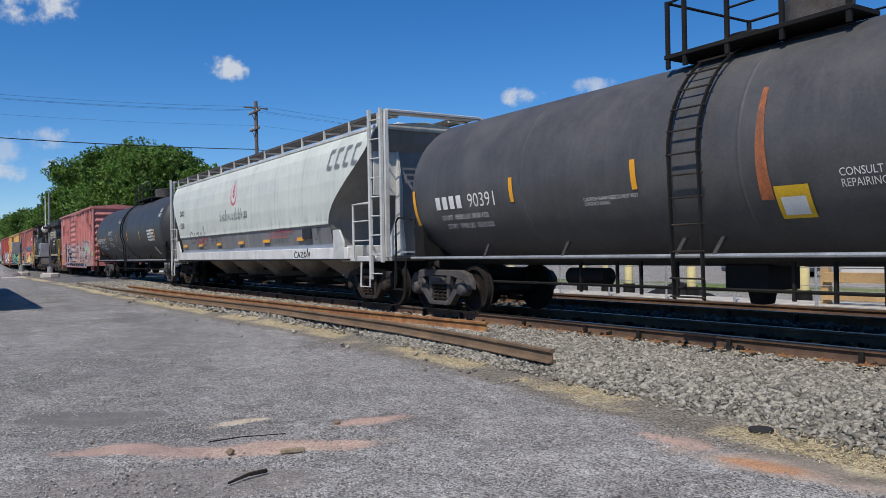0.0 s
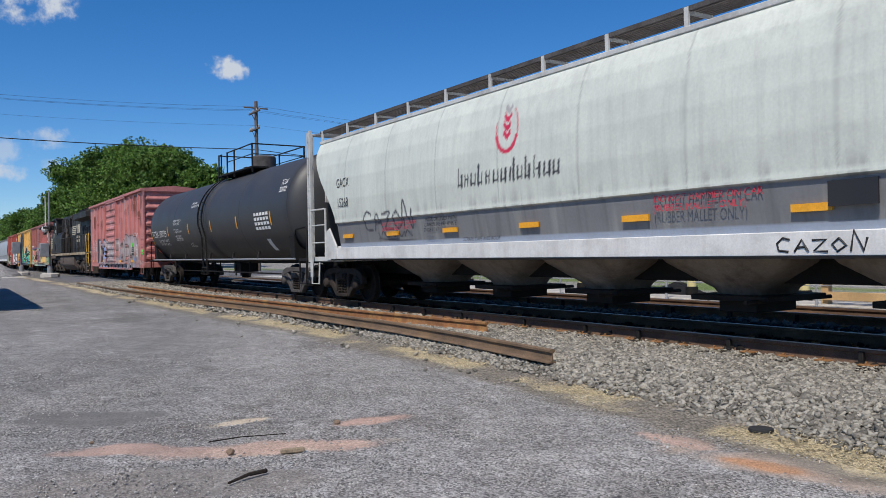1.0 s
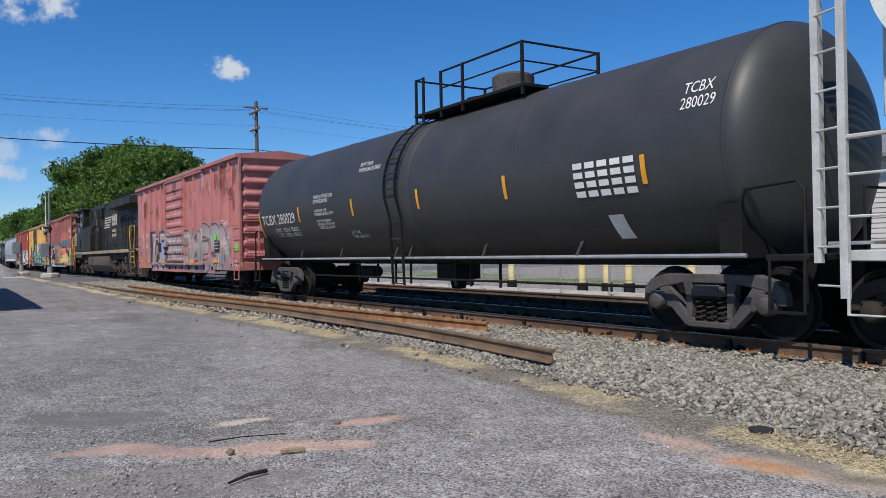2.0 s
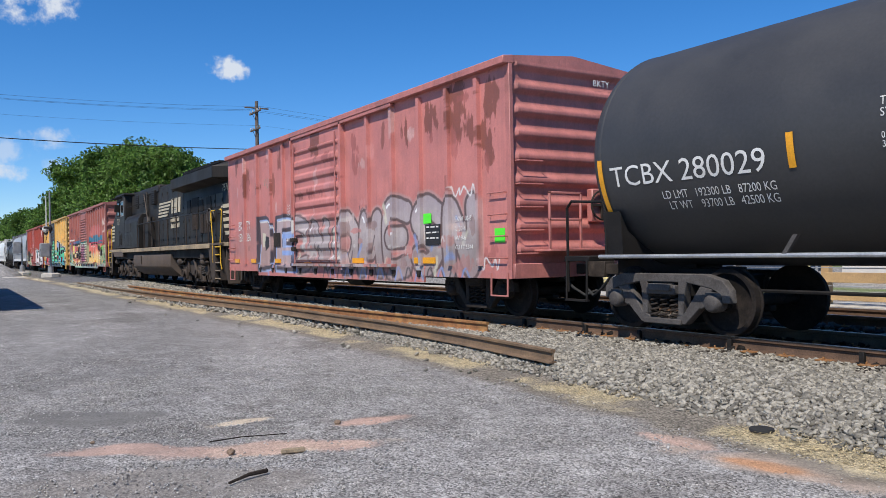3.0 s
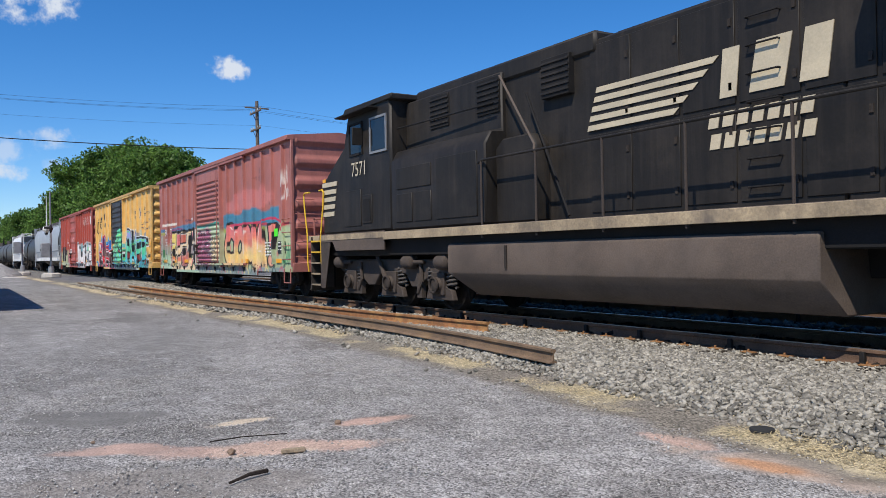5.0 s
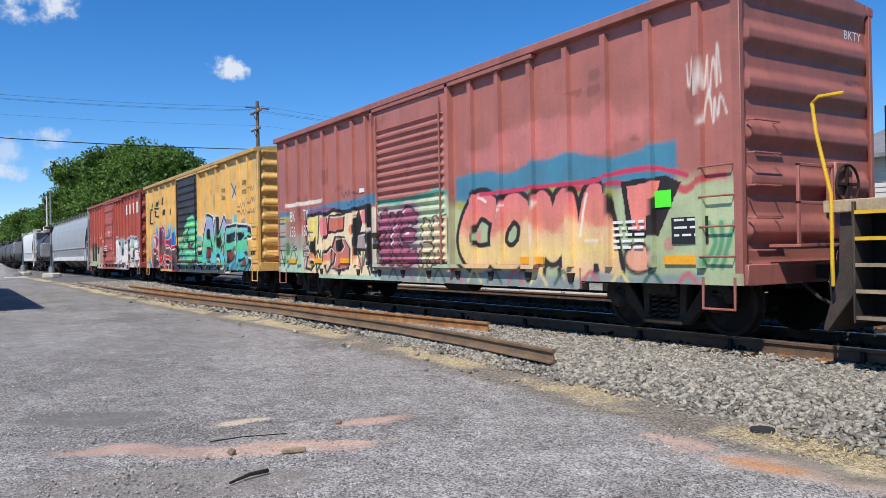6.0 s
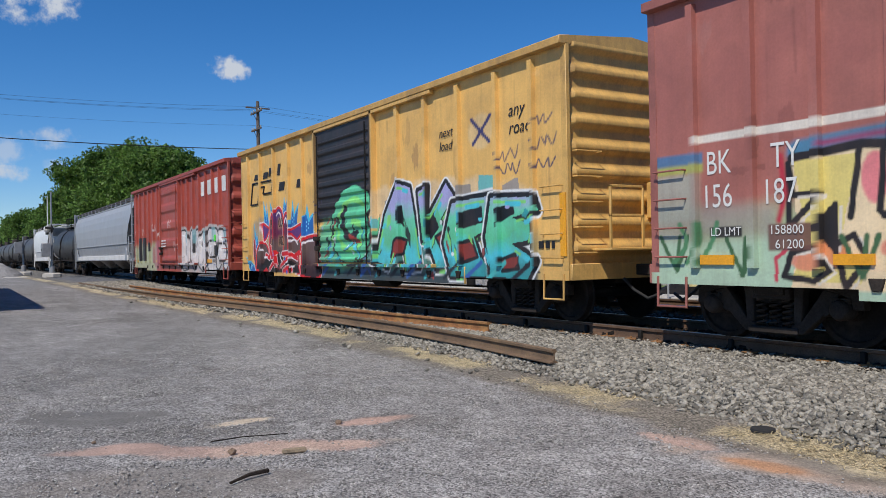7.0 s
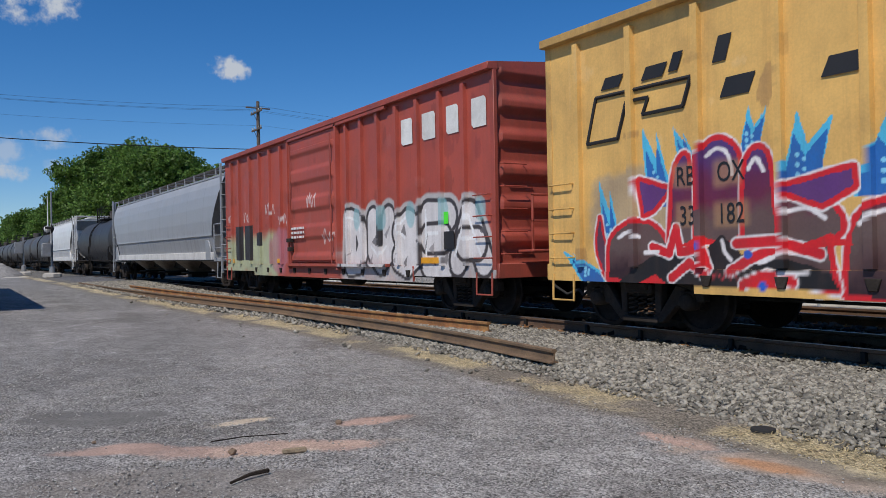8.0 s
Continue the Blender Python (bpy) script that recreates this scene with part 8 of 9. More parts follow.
def make_loco():
    xc = -23.2
    O = lambda X: X - xc
    loco = car_root("freight_locomotive", xc - 0.21, "dusty black freight locomotive with cream stripes", "locomotive")
    P = lambda name, b, mat="loco", label="", bev=0.0: part(name, b, mat, loco, label, bev)
    # frame and deck
    P("underframe", Build().box(O(-33.3), O(-12.35), -1.35, 1.35, 1.15, 1.62).box(O(-33.2), O(-12.4), -0.5, 0.5, 0.8, 1.2), "black", "", 0.02)
    P("deck", Build().box(O(-33.3), O(-12.25), -1.52, 1.52, 1.60, 1.68), "loco_dirty", "", 0.01)
    for s in (-1, 1):
        P("side_sill", Build().box(O(-29.9), O(-13.7), s * 1.53 - 0.015, s * 1.53 + 0.015, 1.50, 1.67), "tan", "dirty cream-striped side sill", 0.006)
        P("side_sill", Build().prism([(O(-33.28), 1.70), (O(-29.9), 1.70), (O(-29.9), 1.28), (O(-32.4), 1.28), (O(-32.6), 1.50), (O(-33.28), 1.50)], s * 1.50 - 0.02, s * 1.50 + 0.02), "loco_dirty", "", 0.006)
        P("sill_stripe", Build().box(O(-33.25), O(-29.9), s * 1.525 - 0.006, s * 1.525 + 0.006, 1.55, 1.68), "tan")
    # nose and cab
    prof = [(-33.27, 1.70), (-33.27, 3.02), (-32.0, 3.78), (-31.78, 4.45), (-31.62, 4.58), (-29.65, 4.60), (-29.65, 1.70)]
    P("cab", Build().prism([(O(a), b) for a, b in prof], -1.45, 1.45), "loco", "black cab with sloping nose", 0.05)
    P("cab_roof", Build().prism([(O(-31.95), 4.52), (O(-31.8), 4.66), (O(-29.5), 4.66), (O(-29.5), 4.54)], -1.50, 1.50), "loco", "", 0.02)
    P("roof_gear", Build().box(O(-30.7), O(-30.1), -0.5, 0.4, 4.66, 4.8).tube([(O(-31.3), -0.6, 4.66), (O(-31.3), -0.6, 4.82), (O(-30.9), -0.6, 4.84)], 0.03), "black", "", 0.01)
    for x0, x1, z0, z1 in ((-31.62, -31.02, 3.55, 4.22), (-30.55, -29.85, 3.50, 4.22)):
        w = P("window", Build().box(O(x0), O(x1), -1.462, -1.44, z0, z1), "glass", "dark cab side window", 0.01)
        fr = Build()
        for a, b, c, d in ((x0 - 0.05, x1 + 0.05, z0 - 0.05, z0), (x0 - 0.05, x1 + 0.05, z1, z1 + 0.05), (x0 - 0.05, x0, z0, z1), (x1, x1 + 0.05, z0, z1)):
            fr.box(O(a), O(b), -1.478, -1.44, c, d)
        part("window_frame", fr, "alu" if x0 > -31 else "black", w)
    for sy in (-0.7, 0.7):
        P("windshield", Build().add([(O(-31.97), sy - 0.5, 3.86), (O(-31.97), sy + 0.5, 3.86), (O(-31.80), sy + 0.5, 4.40), (O(-31.80), sy - 0.5, 4.40)], [(0, 1, 2, 3)]), "glass")
    P("mirror", Build().box(O(-31.0), O(-30.95), -1.72, -1.47, 3.7, 4.1), "black", "", 0.01)
    P("awning", Build().prism([(O(-31.9), 4.42), (O(-30.2), 4.44), (O(-30.2), 4.48), (O(-31.95), 4.46)], -1.72, -1.46), "black", "", 0.008)
    P("nose_door", Build().box(O(-31.0), O(-30.55), -1.475, -1.44, 1.9, 2.55).box(O(-32.0), O(-31.1), -1.468, -1.44, 1.85, 2.7), "loco", "", 0.008)
    P("grille", Build().box(O(-30.95), O(-30.6), -1.485, -1.44, 1.95, 2.45), "black")
    # equipment body behind the cab
    P("equipment_body", Build().prism([(-1.45, 1.70), (-1.45, 3.15), (-1.30, 3.40), (-1.05, 3.42), (-1.05, 4.48), (1.05, 4.48), (1.05, 3.42), (1.30, 3.40), (1.45, 3.15), (1.45, 1.70)], O(-29.65), O(-26.15), "x"), "loco", "", 0.03)
    for x0, x1, z0, z1 in ((-29.4, -28.0, 2.55, 3.0), (-29.4, -28.75, 1.85, 2.45), (-28.65, -28.0, 1.85, 2.45), (-27.8, -26.4, 1.85, 3.05)):
        P("body_door", Build().box(O(x0), O(x1), -1.468, -1.44, z0, z1), "loco", "", 0.008)
    P("side_cabinet", Build().prism([(O(-26.1), 1.70), (O(-26.1), 3.05), (O(-25.9), 3.2), (O(-25.1), 3.2), (O(-24.95), 3.0), (O(-24.95), 1.70)], -1.25, -0.9), "loco", "", 0.03)
    P("brace_bar", Build().tube([(O(-26.0), -1.2, 4.35), (O(-25.0), -1.25, 3.0), (O(-24.95), -1.3, 2.84)], 0.022, 7), "loco_dirty", "slanted grey brace bar")
    P("brace_bar", Build().tube([(O(-25.3), -1.15, 3.9), (O(-24.2), -1.2, 1.75)], 0.025, 7), "black")
    P("body_rail", Build().tube([(O(-29.6), -1.3, 3.9), (O(-26.2), -1.2, 3.9)], 0.018, 6), "black")
    # long hood with intake section
    P("hood", Build().box(O(-26.3), O(-19.75), -0.95, 0.95, 1.66, 4.52), "loco", "long hood", 0.04)
    P("intake", Build().box(O(-29.3), O(-23.75), -1.0, 1.0, 4.3, 4.66), "loco", "", 0.05)
    for x0, x1 in ((-28.6, -27.9), (-26.9, -26.2), (-25.0, -24.3)):
        P("intake_screen", Build().box(O(x0), O(x1), -1.075, -0.9, 3.75, 4.42), "black", "", 0.01)
        for i in range(6):
            z = 3.82 + i * 0.1
            P("louvre", Build().box(O(x0), O(x1), -1.095, -1.07, z, z + 0.035), "loco")
    P("roof_hatch", Build().box(O(-23.6), O(-19.9), -0.7, 0.7, 4.5, 4.62), "loco", "", 0.03)
    P("exhaust_stack", Build().box(O(-21.6), O(-20.6), -0.3, 0.3, 4.6, 4.78), "black", "", 0.02)
    # hood doors
    for i in range(12):
        x0 = -23.95 + i * 0.92
        if x0 > -13.9:
            break
        for z0, z1 in ((1.78, 3.0), (3.06, 4.42)):
            if x0 > -19.9 and z0 > 3:
                z1 = 3.55
            d = P("hood_door", Build().box(O(x0 + 0.03), O(x0 + 0.89), -0.968, -0.94, z0, z1), "loco", "", 0.006)
            part("latch", Build().box(O(x0 + 0.80), O(x0 + 0.85), -0.985, -0.96, z0 + 0.18, z0 + 0.28), "steel", d)
            part("latch", Build().box(O(x0 + 0.80), O(x0 + 0.85), -0.985, -0.96, z1 - 0.34, z1 - 0.24), "steel", d)
    for z in np.arange(1.95, 4.3, 0.36):
        P("hood_rung", Build().tube([(O(-21.0), -0.95, z), (O(-21.0), -1.04, z), (O(-20.55), -1.04, z), (O(-20.55), -0.95, z)], 0.014, 6), "black")
    # radiator section: flared wings over a narrow hood
    P("radiator_hood", Build().prism([(O(-19.75), -0.95), (O(-13.0), -0.95), (O(-12.87), -0.82), (O(-12.87), 0.82), (O(-13.0), 0.95), (O(-19.75), 0.95)], 1.66, 4.2, "z"), "loco", "", 0.03)
    rows = []
    for x, w, k in ((-19.3, 1.52, 1.0), (-13.30, 1.52, 1.0), (-12.82, 0.62, 1.0)):
        rows.append([(O(x), -0.9 * min(1, w), 3.90), (O(x), -w, 4.04), (O(x), -w, 4.44), (O(x), -w * 0.55, 4.66), (O(x), w * 0.55, 4.66), (O(x), w, 4.44), (O(x), w, 4.04), (O(x), 0.9 * min(1, w), 3.90)])
    b = Build().loft(rows, closed=True)
    b.f += [tuple(range(8)), tuple(range(16, 24))]
    part("radiator_wing", b, "loco", loco, "flared radiator roof", 0.008, False)
    P("radiator_grille", Build().box(O(-18.9), O(-13.8), -1.1, 1.1, 4.62, 4.72), "black", "", 0.01)
    for x in np.arange(-18.8, -13.9, 0.45):
        P("radiator_bar", Build().box(O(x), O(x + 0.06), -1.15, 1.15, 4.7, 4.74), "black")
    for x0, x1, z0, z1 in ((-18.75, -18.2, 3.0, 3.55), (-18.0, -17.1, 2.95, 3.6), (-16.9, -16.4, 3.0, 3.45), (-15.9, -15.3, 3.0, 3.5)):
        P("recess", Build().box(O(x0), O(x1), -0.995, -0.94, z0, z1), "black", "", 0.008)
    for x0, x1, z0, z1 in ((-17.95, -17.1, 2.28, 2.95), (-16.75, -16.35, 2.1, 2.9), (-16.15, -15.85, 2.1, 2.9), (-15.75, -15.3, 2.1, 2.9)):
        v = P("vent_panel", Build().box(O(x0), O(x1), -0.985, -0.94, z0, z1), "black", "brown louvred vent panel")
        n = int((x1 - x0) / 0.055)
        for i in range(n):
            x = x0 + 0.02 + i * (x1 - x0 - 0.03) / n
            part("louvre", Build().box(O(x), O(x + 0.026), -1.015, -0.98, z0 + 0.03, z1 - 0.03), "vent_brown", v)
    wh = P("hand_brake", Build().ring((O(-15.1), -1.12, 2.72), 0.30, 0.022, "y", 30).lathe([(-0.06, 0.0), (-0.05, 0.2), (0.1, 0.22), (0.12, 0.0)], (O(-15.1), -1.08, 2.72), "y", 20), "steel_grey", "round hand brake wheel")
    for k in range(4):
        a = k * math.pi / 2 + 0.6
        part("spoke", Build().tube([(O(-15.1), -1.12, 2.72), (O(-15.1) + 0.3 * math.cos(a), -1.12, 2.72 + 0.3 * math.sin(a))], 0.018, 6), "steel_grey", wh)
    # hood end: stripes, number, lights
    for i in range(5):
        z = 3.10 - 0.245 * i
        k = 0.11 * i
        P("stripe", Build().prism([(O(-14.15 + k), z), (O(-13.01), z), (O(-13.01), z - 0.135), (O(-14.08 + k), z - 0.135)], -0.965, -0.952), "cream", "cream safety stripe")
        P("stripe", Build().add([(O(-13.005), -0.958, z), (O(-12.864), -0.818, z), (O(-12.864), -0.818, z - 0.135), (O(-13.005), -0.958, z - 0.135)], [(0, 1, 2, 3)]), "cream")
        P("stripe", Build().add([(O(-12.864), -0.81, z), (O(-12.864), 0.81, z), (O(-12.864), 0.81, z - 0.135), (O(-12.864), -0.81, z - 0.135)], [(0, 1, 2, 3)]), "cream")
    words("number", "7571", 0.36, O(-13.88), -0.972, 3.60, "cream", loco, stretch=1.05)
    words("number", "7571", 0.47, O(-31.55), -1.478, 3.02, "cream", loco, stretch=0.85)
    hb = P("headlight_box", Build().box(O(-12.95), O(-12.62), -0.24, 0.24, 3.72, 4.42), "loco", "", 0.02)
    for z in (3.92, 4.22):
        part("headlight", Build().lathe([(0.0, 0.0), (0.02, 0.10), (-0.03, 0.12)], (O(-12.60), 0, z), "x", 18), "lens", hb, "round twin headlight")
    for s in (-1, 1):
        d = P("ditch_light", Build().lathe([(-0.12, 0.0), (-0.1, 0.14), (0.06, 0.16), (0.08, 0.13)], (O(-12.4), s * 0.95, 1.98), "x", 18), "black", "round ditch light")
        part("lens", Build().lathe([(0.07, 0.0), (0.075, 0.12)], (O(-12.4), s * 0.95, 1.98), "x", 16), "lens", d)
    # nose stripes
    for i in range(5):
        z = 3.0 - 0.185 * i
        P("stripe", Build().prism([(O(-33.262), z), (O(-32.38 - 0.045 * i), z), (O(-32.41 - 0.045 * i), z - 0.11), (O(-33.262), z - 0.11)], -1.468, -1.452), "cream", "cream safety stripe")
    P("reflector", Build().box(O(-33.24), O(-33.08), -1.468, -1.45, 3.02, 3.1), "orange")
    # railway emblem as slanted bars and blocks, its name as plain bars
    for i in range(5):
        z = 3.74 - 0.145 * i
        x0, x1 = -23.75 - 0.05 * i, -21.45 - 0.17 * i
        P("emblem_stripe", Build().prism([(O(x0), z), (O(x1), z), (O(x1 - 0.1), z - 0.085), (O(x0 - 0.03), z - 0.085)], -0.985, -0.97), "cream")
    for x, w in ((-21.45, 0.32), (-21.0, 0.62), (-20.3, 0.45)):
        P("emblem_block", Build().prism([(O(x), 3.16), (O(x + w * 0.8), 3.16), (O(x + w), 3.80), (O(x + w * 0.2), 3.80)], -0.985, -0.97), "cream")
    for j, z in enumerate((2.78, 2.50)):
        for i in range(7):
            x = -21.65 + i * 0.225 + 0.02 * j
            P("emblem_bar", Build().prism([(O(x), z), (O(x + 0.16), z), (O(x + 0.2), z + 0.2), (O(x + 0.04), z + 0.2)], -0.982, -0.97), "cream")
    # fuel tank, reservoirs, chains
    tank = Build()
    sec = [(-1.42, 1.36), (-1.45, 1.28), (-1.45, 0.80), (-1.05, 0.38), (1.05, 0.38), (1.45, 0.80), (1.45, 1.28), (1.42, 1.36)]
    r0 = [[(O(-27.45 if z > 0.7 else -27.0), y, z) for y, z in sec], [(O(-19.8 if z > 0.7 else -19.72), y, z) for y, z in sec]]
    tank.loft(r0, closed=True)
    tank.f += [tuple(range(8)), tuple(range(8, 16))]
    P("fuel_tank", tank, "loco_dirty", "dusty brown fuel tank", 0.02)
    P("fuel_gauge", Build().box(O(-25.6), O(-25.54), -1.475, -1.44, 0.9, 1.3), "steel")
    P("air_reservoir", Build().lathe([(-0.9, 0.0), (-0.86, 0.2), (0.86, 0.2), (0.9, 0.0)], (O(-22.0), -0.9, 1.5), "x", 16), "black")
    for a, b in (((-18.9, 0.95), (-17.6, 1.25)), ((-17.6, 1.25), (-16.4, 1.3)), ((-16.4, 1.3), (-15.3, 1.2))):
        pts = [(O(a[0] + (b[0] - a[0]) * t), -1.32, a[1] + (b[1] - a[1]) * t - 0.45 * t * (1 - t)) for t in np.linspace(0, 1, 9)]
        P("safety_chain", Build().tube(pts, 0.02, 6), "steel_grey", "hanging safety chain")
    for x in (-17.6, -16.4):
        P("chain_hook", Build().tube([(O(x), -1.32, 1.25), (O(x + 0.06), -1.34, 1.6)], 0.018, 6), "steel_grey")
    P("junction_box", Build().box(O(-15.45), O(-15.05), -1.4, -1.2, 1.12, 1.32), "loco_dirty", "", 0.015)
    # handrails along the walkway
    for s in (-1, 1):
        y = s * 1.5
        P("handrail", Build().tube([(O(-26.3), y, 2.80), (O(-26.2), y, 2.84), (O(-13.8), y, 2.84)], 0.022, 8), "loco", "long black handrail")
        for i in range(9):
            x = -26.2 + i * 1.535
            P("stanchion", Build().tube([(O(x), y, 1.45), (O(x), y, 2.84)], 0.022, 8), "vent_brown")
        for e, k in ((-11.95, 1), (-33.9, -1)):
            P("end_post", Build().box(O(e) - 0.03, O(e) + 0.03, s * 0.9 - 0.03, s * 0.9 + 0.03, 1.66, 2.72), "black")
            P("end_post", Build().box(O(e) - 0.03, O(e) + 0.03, s * 0.5 - 0.03, s * 0.5 + 0.03, 1.66, 2.6), "black")
            P("end_rail", Build().tube([(O(e), s * 0.9, 2.7), (O(e), s * 0.5, 2.58), (O(e - 0.5 * k), s * 0.9, 2.66), (O(e - 0.9 * k), s * 1.45, 2.72)], 0.02, 7), "black")
    stairs(loco, O(-13.15), O(-12.5), "rear", 1)
    stairs(loco, O(-34.0), O(-33.35), "front", -1)
    for sy in (-1, 1):
        P("corner_plate", Build().prism([(O(-13.95), 1.60), (O(-13.16), 1.60), (O(-13.16), 0.36), (O(-13.55), 0.36)], sy * 1.50 - 0.012, sy * 1.50 + 0.012), "truck_dirt", "brown steel plate beside the steps", 0.006)
        P("corner_plate", Build().prism([(O(-32.75), 1.50), (O(-33.33), 1.60), (O(-33.33), 0.34), (O(-33.08), 0.34)], sy * 1.50 - 0.012, sy * 1.50 + 0.012), "truck_dirt", "brown steel plate beside the steps", 0.006)
    # pilots, couplers, hoses
    for e, k, r in ((-12.5, 1, 0.72), (-34.0, -1, 0.35)):
        P("end_platform", Build().box(min(O(e - 0.4 * k), O(e + r * k)), max(O(e - 0.4 * k), O(e + r * k)), -1.45, 1.45, 1.55, 1.69), "tan", "", 0.01)
        P("pilot", Build().prism([(O(e), 1.58), (O(e + 0.22 * k), 1.58), (O(e + 0.25 * k), 0.9), (O(e + 0.45 * k), 0.25), (O(e + 0.38 * k), 0.22), (O(e), 0.75)], -1.35, 1.35), "truck_dirt", "brown steel pilot plate", 0.015)
        coupler(loco, O(e + 0.15 * k), k)
        for j in range(4):
            y = -1.05 + 0.11 * j
            P("air_hose", Build().tube([(O(e + 0.25 * k), y, 1.25), (O(e + 0.45 * k), y - 0.02, 1.15), (O(e + 0.52 * k), y + 0.02, 0.8), (O(e + 0.5 * k), y + 0.03, 0.36)], 0.026, 7), "steel_grey" if j % 2 else "rubber", "hanging air hose")
        P("cable", Build().tube([(O(e + 0.3 * k), -0.7, 1.5), (O(e + 0.55 * k), -0.6, 1.3), (O(e + 0.9 * k), -0.4, 1.25), (O(e + 1.0 * k), -0.2, 1.4)], 0.025, 7), "rubber")
    loco_truck(loco, O(-16.3))
    loco_truck(loco, O(-30.2))


make_loco()

# ---- beyond the track: trees, poles, crossing signals, far side ----


def make_tree(x, y, top, spread, seed, mat="leaf", leaves=5200, low=0.28, size=0.42):
    """A broadleaf tree: tapered trunk, limbs, and a crown of leaf clumps with gaps and an uneven outline."""
    R = np.random.RandomState(seed)
    tree = new("broadleaf_tree")
    tree.matrix_basis = pose(x, y, -0.1)
    tagged(tree, "tall leafy green tree behind the train" if top > 14 else "bushy green tree behind the railway", "tree", "trees along the line")
    part("trunk", Build().tube([(0, 0, 0), (0.15, 0.1, top * 0.25), (0.0, 0.2, top * 0.5), (0.2, 0.0, top * 0.75)], top * 0.026, 10, top * 0.008), "bark", tree)
    k = 15
    lobes = []
    for i in range(k):
        a, h = R.rand() * 2 * np.pi, low + (0.9 - low) * R.rand() ** 0.8
        r = spread * (0.25 + 0.55 * R.rand()) * (1.15 - 0.75 * abs(h - 0.5))
        lobes.append((r * np.cos(a), r * np.sin(a) * 0.8, top * h, spread * (0.26 + 0.24 * R.rand())))
    lobes.append((0, 0, top * 0.86, spread * 0.36))
    for i, (lx, ly, lz, lr) in enumerate(lobes[:9]):
        part("limb", Build().tube([(0.1, 0.1, lz * 0.55), (lx * 0.5, ly * 0.5, lz * 0.8), (lx, ly, lz)], top * 0.009, 6, 0.03), "bark", tree)
    n = leaves
    which = R.randint(0, len(lobes), n)
    L = np.array(lobes)[which]
    d = R.normal(size=(n, 3))
    d /= np.linalg.norm(d, axis=1)[:, None]
    rad = L[:, 3] * (0.55 + 0.5 * R.rand(n) ** 0.5) * (0.8 + 0.45 * np.sin(d[:, 0] * 5 + which) * np.cos(d[:, 2] * 4 + which * 2))
    C = L[:, :3] + d * rad[:, None] * np.array([1, 1, 0.8])
    C = C[C[:, 2] < top]
    n = len(C)
    u = R.normal(size=(n, 3))
    u /= np.linalg.norm(u, axis=1)[:, None]
    v = np.cross(u, R.normal(size=(n, 3)))
    v /= np.linalg.norm(v, axis=1)[:, None]
    s = size * (0.5 + 0.8 * R.rand(n))[:, None]
    V = np.stack([C - u * s, C + v * s * 0.55, C + u * s, C - v * s * 0.55], 1)
    V[:, 1] += np.cross(u, v) * s * 0.25
    V[:, 3] += np.cross(u, v) * s * 0.25
    me = bpy.data.meshes.new("crown")
    me.vertices.add(n * 4)
    me.vertices.foreach_set("co", V.reshape(-1).astype(np.float32))
    me.loops.add(n * 4)
    me.loops.foreach_set("vertex_index", np.arange(n * 4, dtype=np.int32))
    me.polygons.add(n)
    me.polygons.foreach_set("loop_start", np.arange(0, n * 4, 4, dtype=np.int32))
    me.update(calc_edges=True)
    me.materials.append(M[mat])
    ob = new("crown", me)
    ob.parent = tree
    ob["kind"] = "stuff"


def make_poles():
    pole = new("utility_pole")
    pole.matrix_basis = pose(-61.8, 12.0, -0.2)
    tagged(pole, "weathered wooden utility pole with two crossarms", "utility pole")
    part("shaft", Build().tube([(0, 0, 0), (0, 0, 13.9)], 0.19, 12, 0.13), "pole", pole)
    for z, w in ((13.0, 1.25), (11.6, 1.1)):
        arm = part("crossarm", Build().box(-w, w, -0.2, -0.08, z - 0.06, z + 0.06), "pole", pole, "", 0.01)
        for x in (-w + 0.08, -w * 0.45, w * 0.45, w - 0.08):
            part("insulator", Build().lathe([(0, 0.02), (0.06, 0.06), (0.1, 0.04), (0.14, 0.06), (0.2, 0.0)], (x, -0.14, z + 0.06), "z", 10), "concrete", arm)
        part("brace", Build().tube([(-w * 0.5, -0.14, z - 0.05), (0, -0.14, z - 0.6), (w * 0.5, -0.14, z - 0.05)], 0.025, 6), "steel", pole)
    part("arm_cross", Build().box(-0.06, 0.06, -1.0, 1.0, 13.3, 13.4), "pole", pole, "", 0.01)

    def wire(p, q, sag, r, label):
        pts = [(p[0] + (q[0] - p[0]) * t, p[1] + (q[1] - p[1]) * t, p[2] + (q[2] - p[2]) * t - 4 * sag * t * (1 - t)) for t in np.linspace(0, 1, 25)]
        tagged(part("overhead_wire", Build().tube(pts, r, 5), "cable"), label, "cable", "overhead wires")

    for dx, z, sag, r in ((-1.1, 13.1, 0.7, 0.008), (-0.5, 13.1, 0.75, 0.008), (1.1, 13.1, 0.8, 0.008), (0.9, 11.6, 0.6, 0.006)):
        wire((-61.8 + dx, 12, z), (-61.8 + dx, -28, z + 0.2), sag, r, "thin overhead wire strung from the wooden pole")
        wire((-61.8 + dx, 12, z), (-61.8 + dx, 60, z - 0.5), sag, r, "thin overhead wire strung from the wooden pole")
    wire((-61.8, 11.85, 9.8), (-61.8, -28, 10.6), 0.55, 0.035, "thick black overhead cable below the wires")
    wire((-61.8, 11.85, 9.8), (-61.8, 60, 9.5), 0.9, 0.03, "thick black overhead cable below the wires")


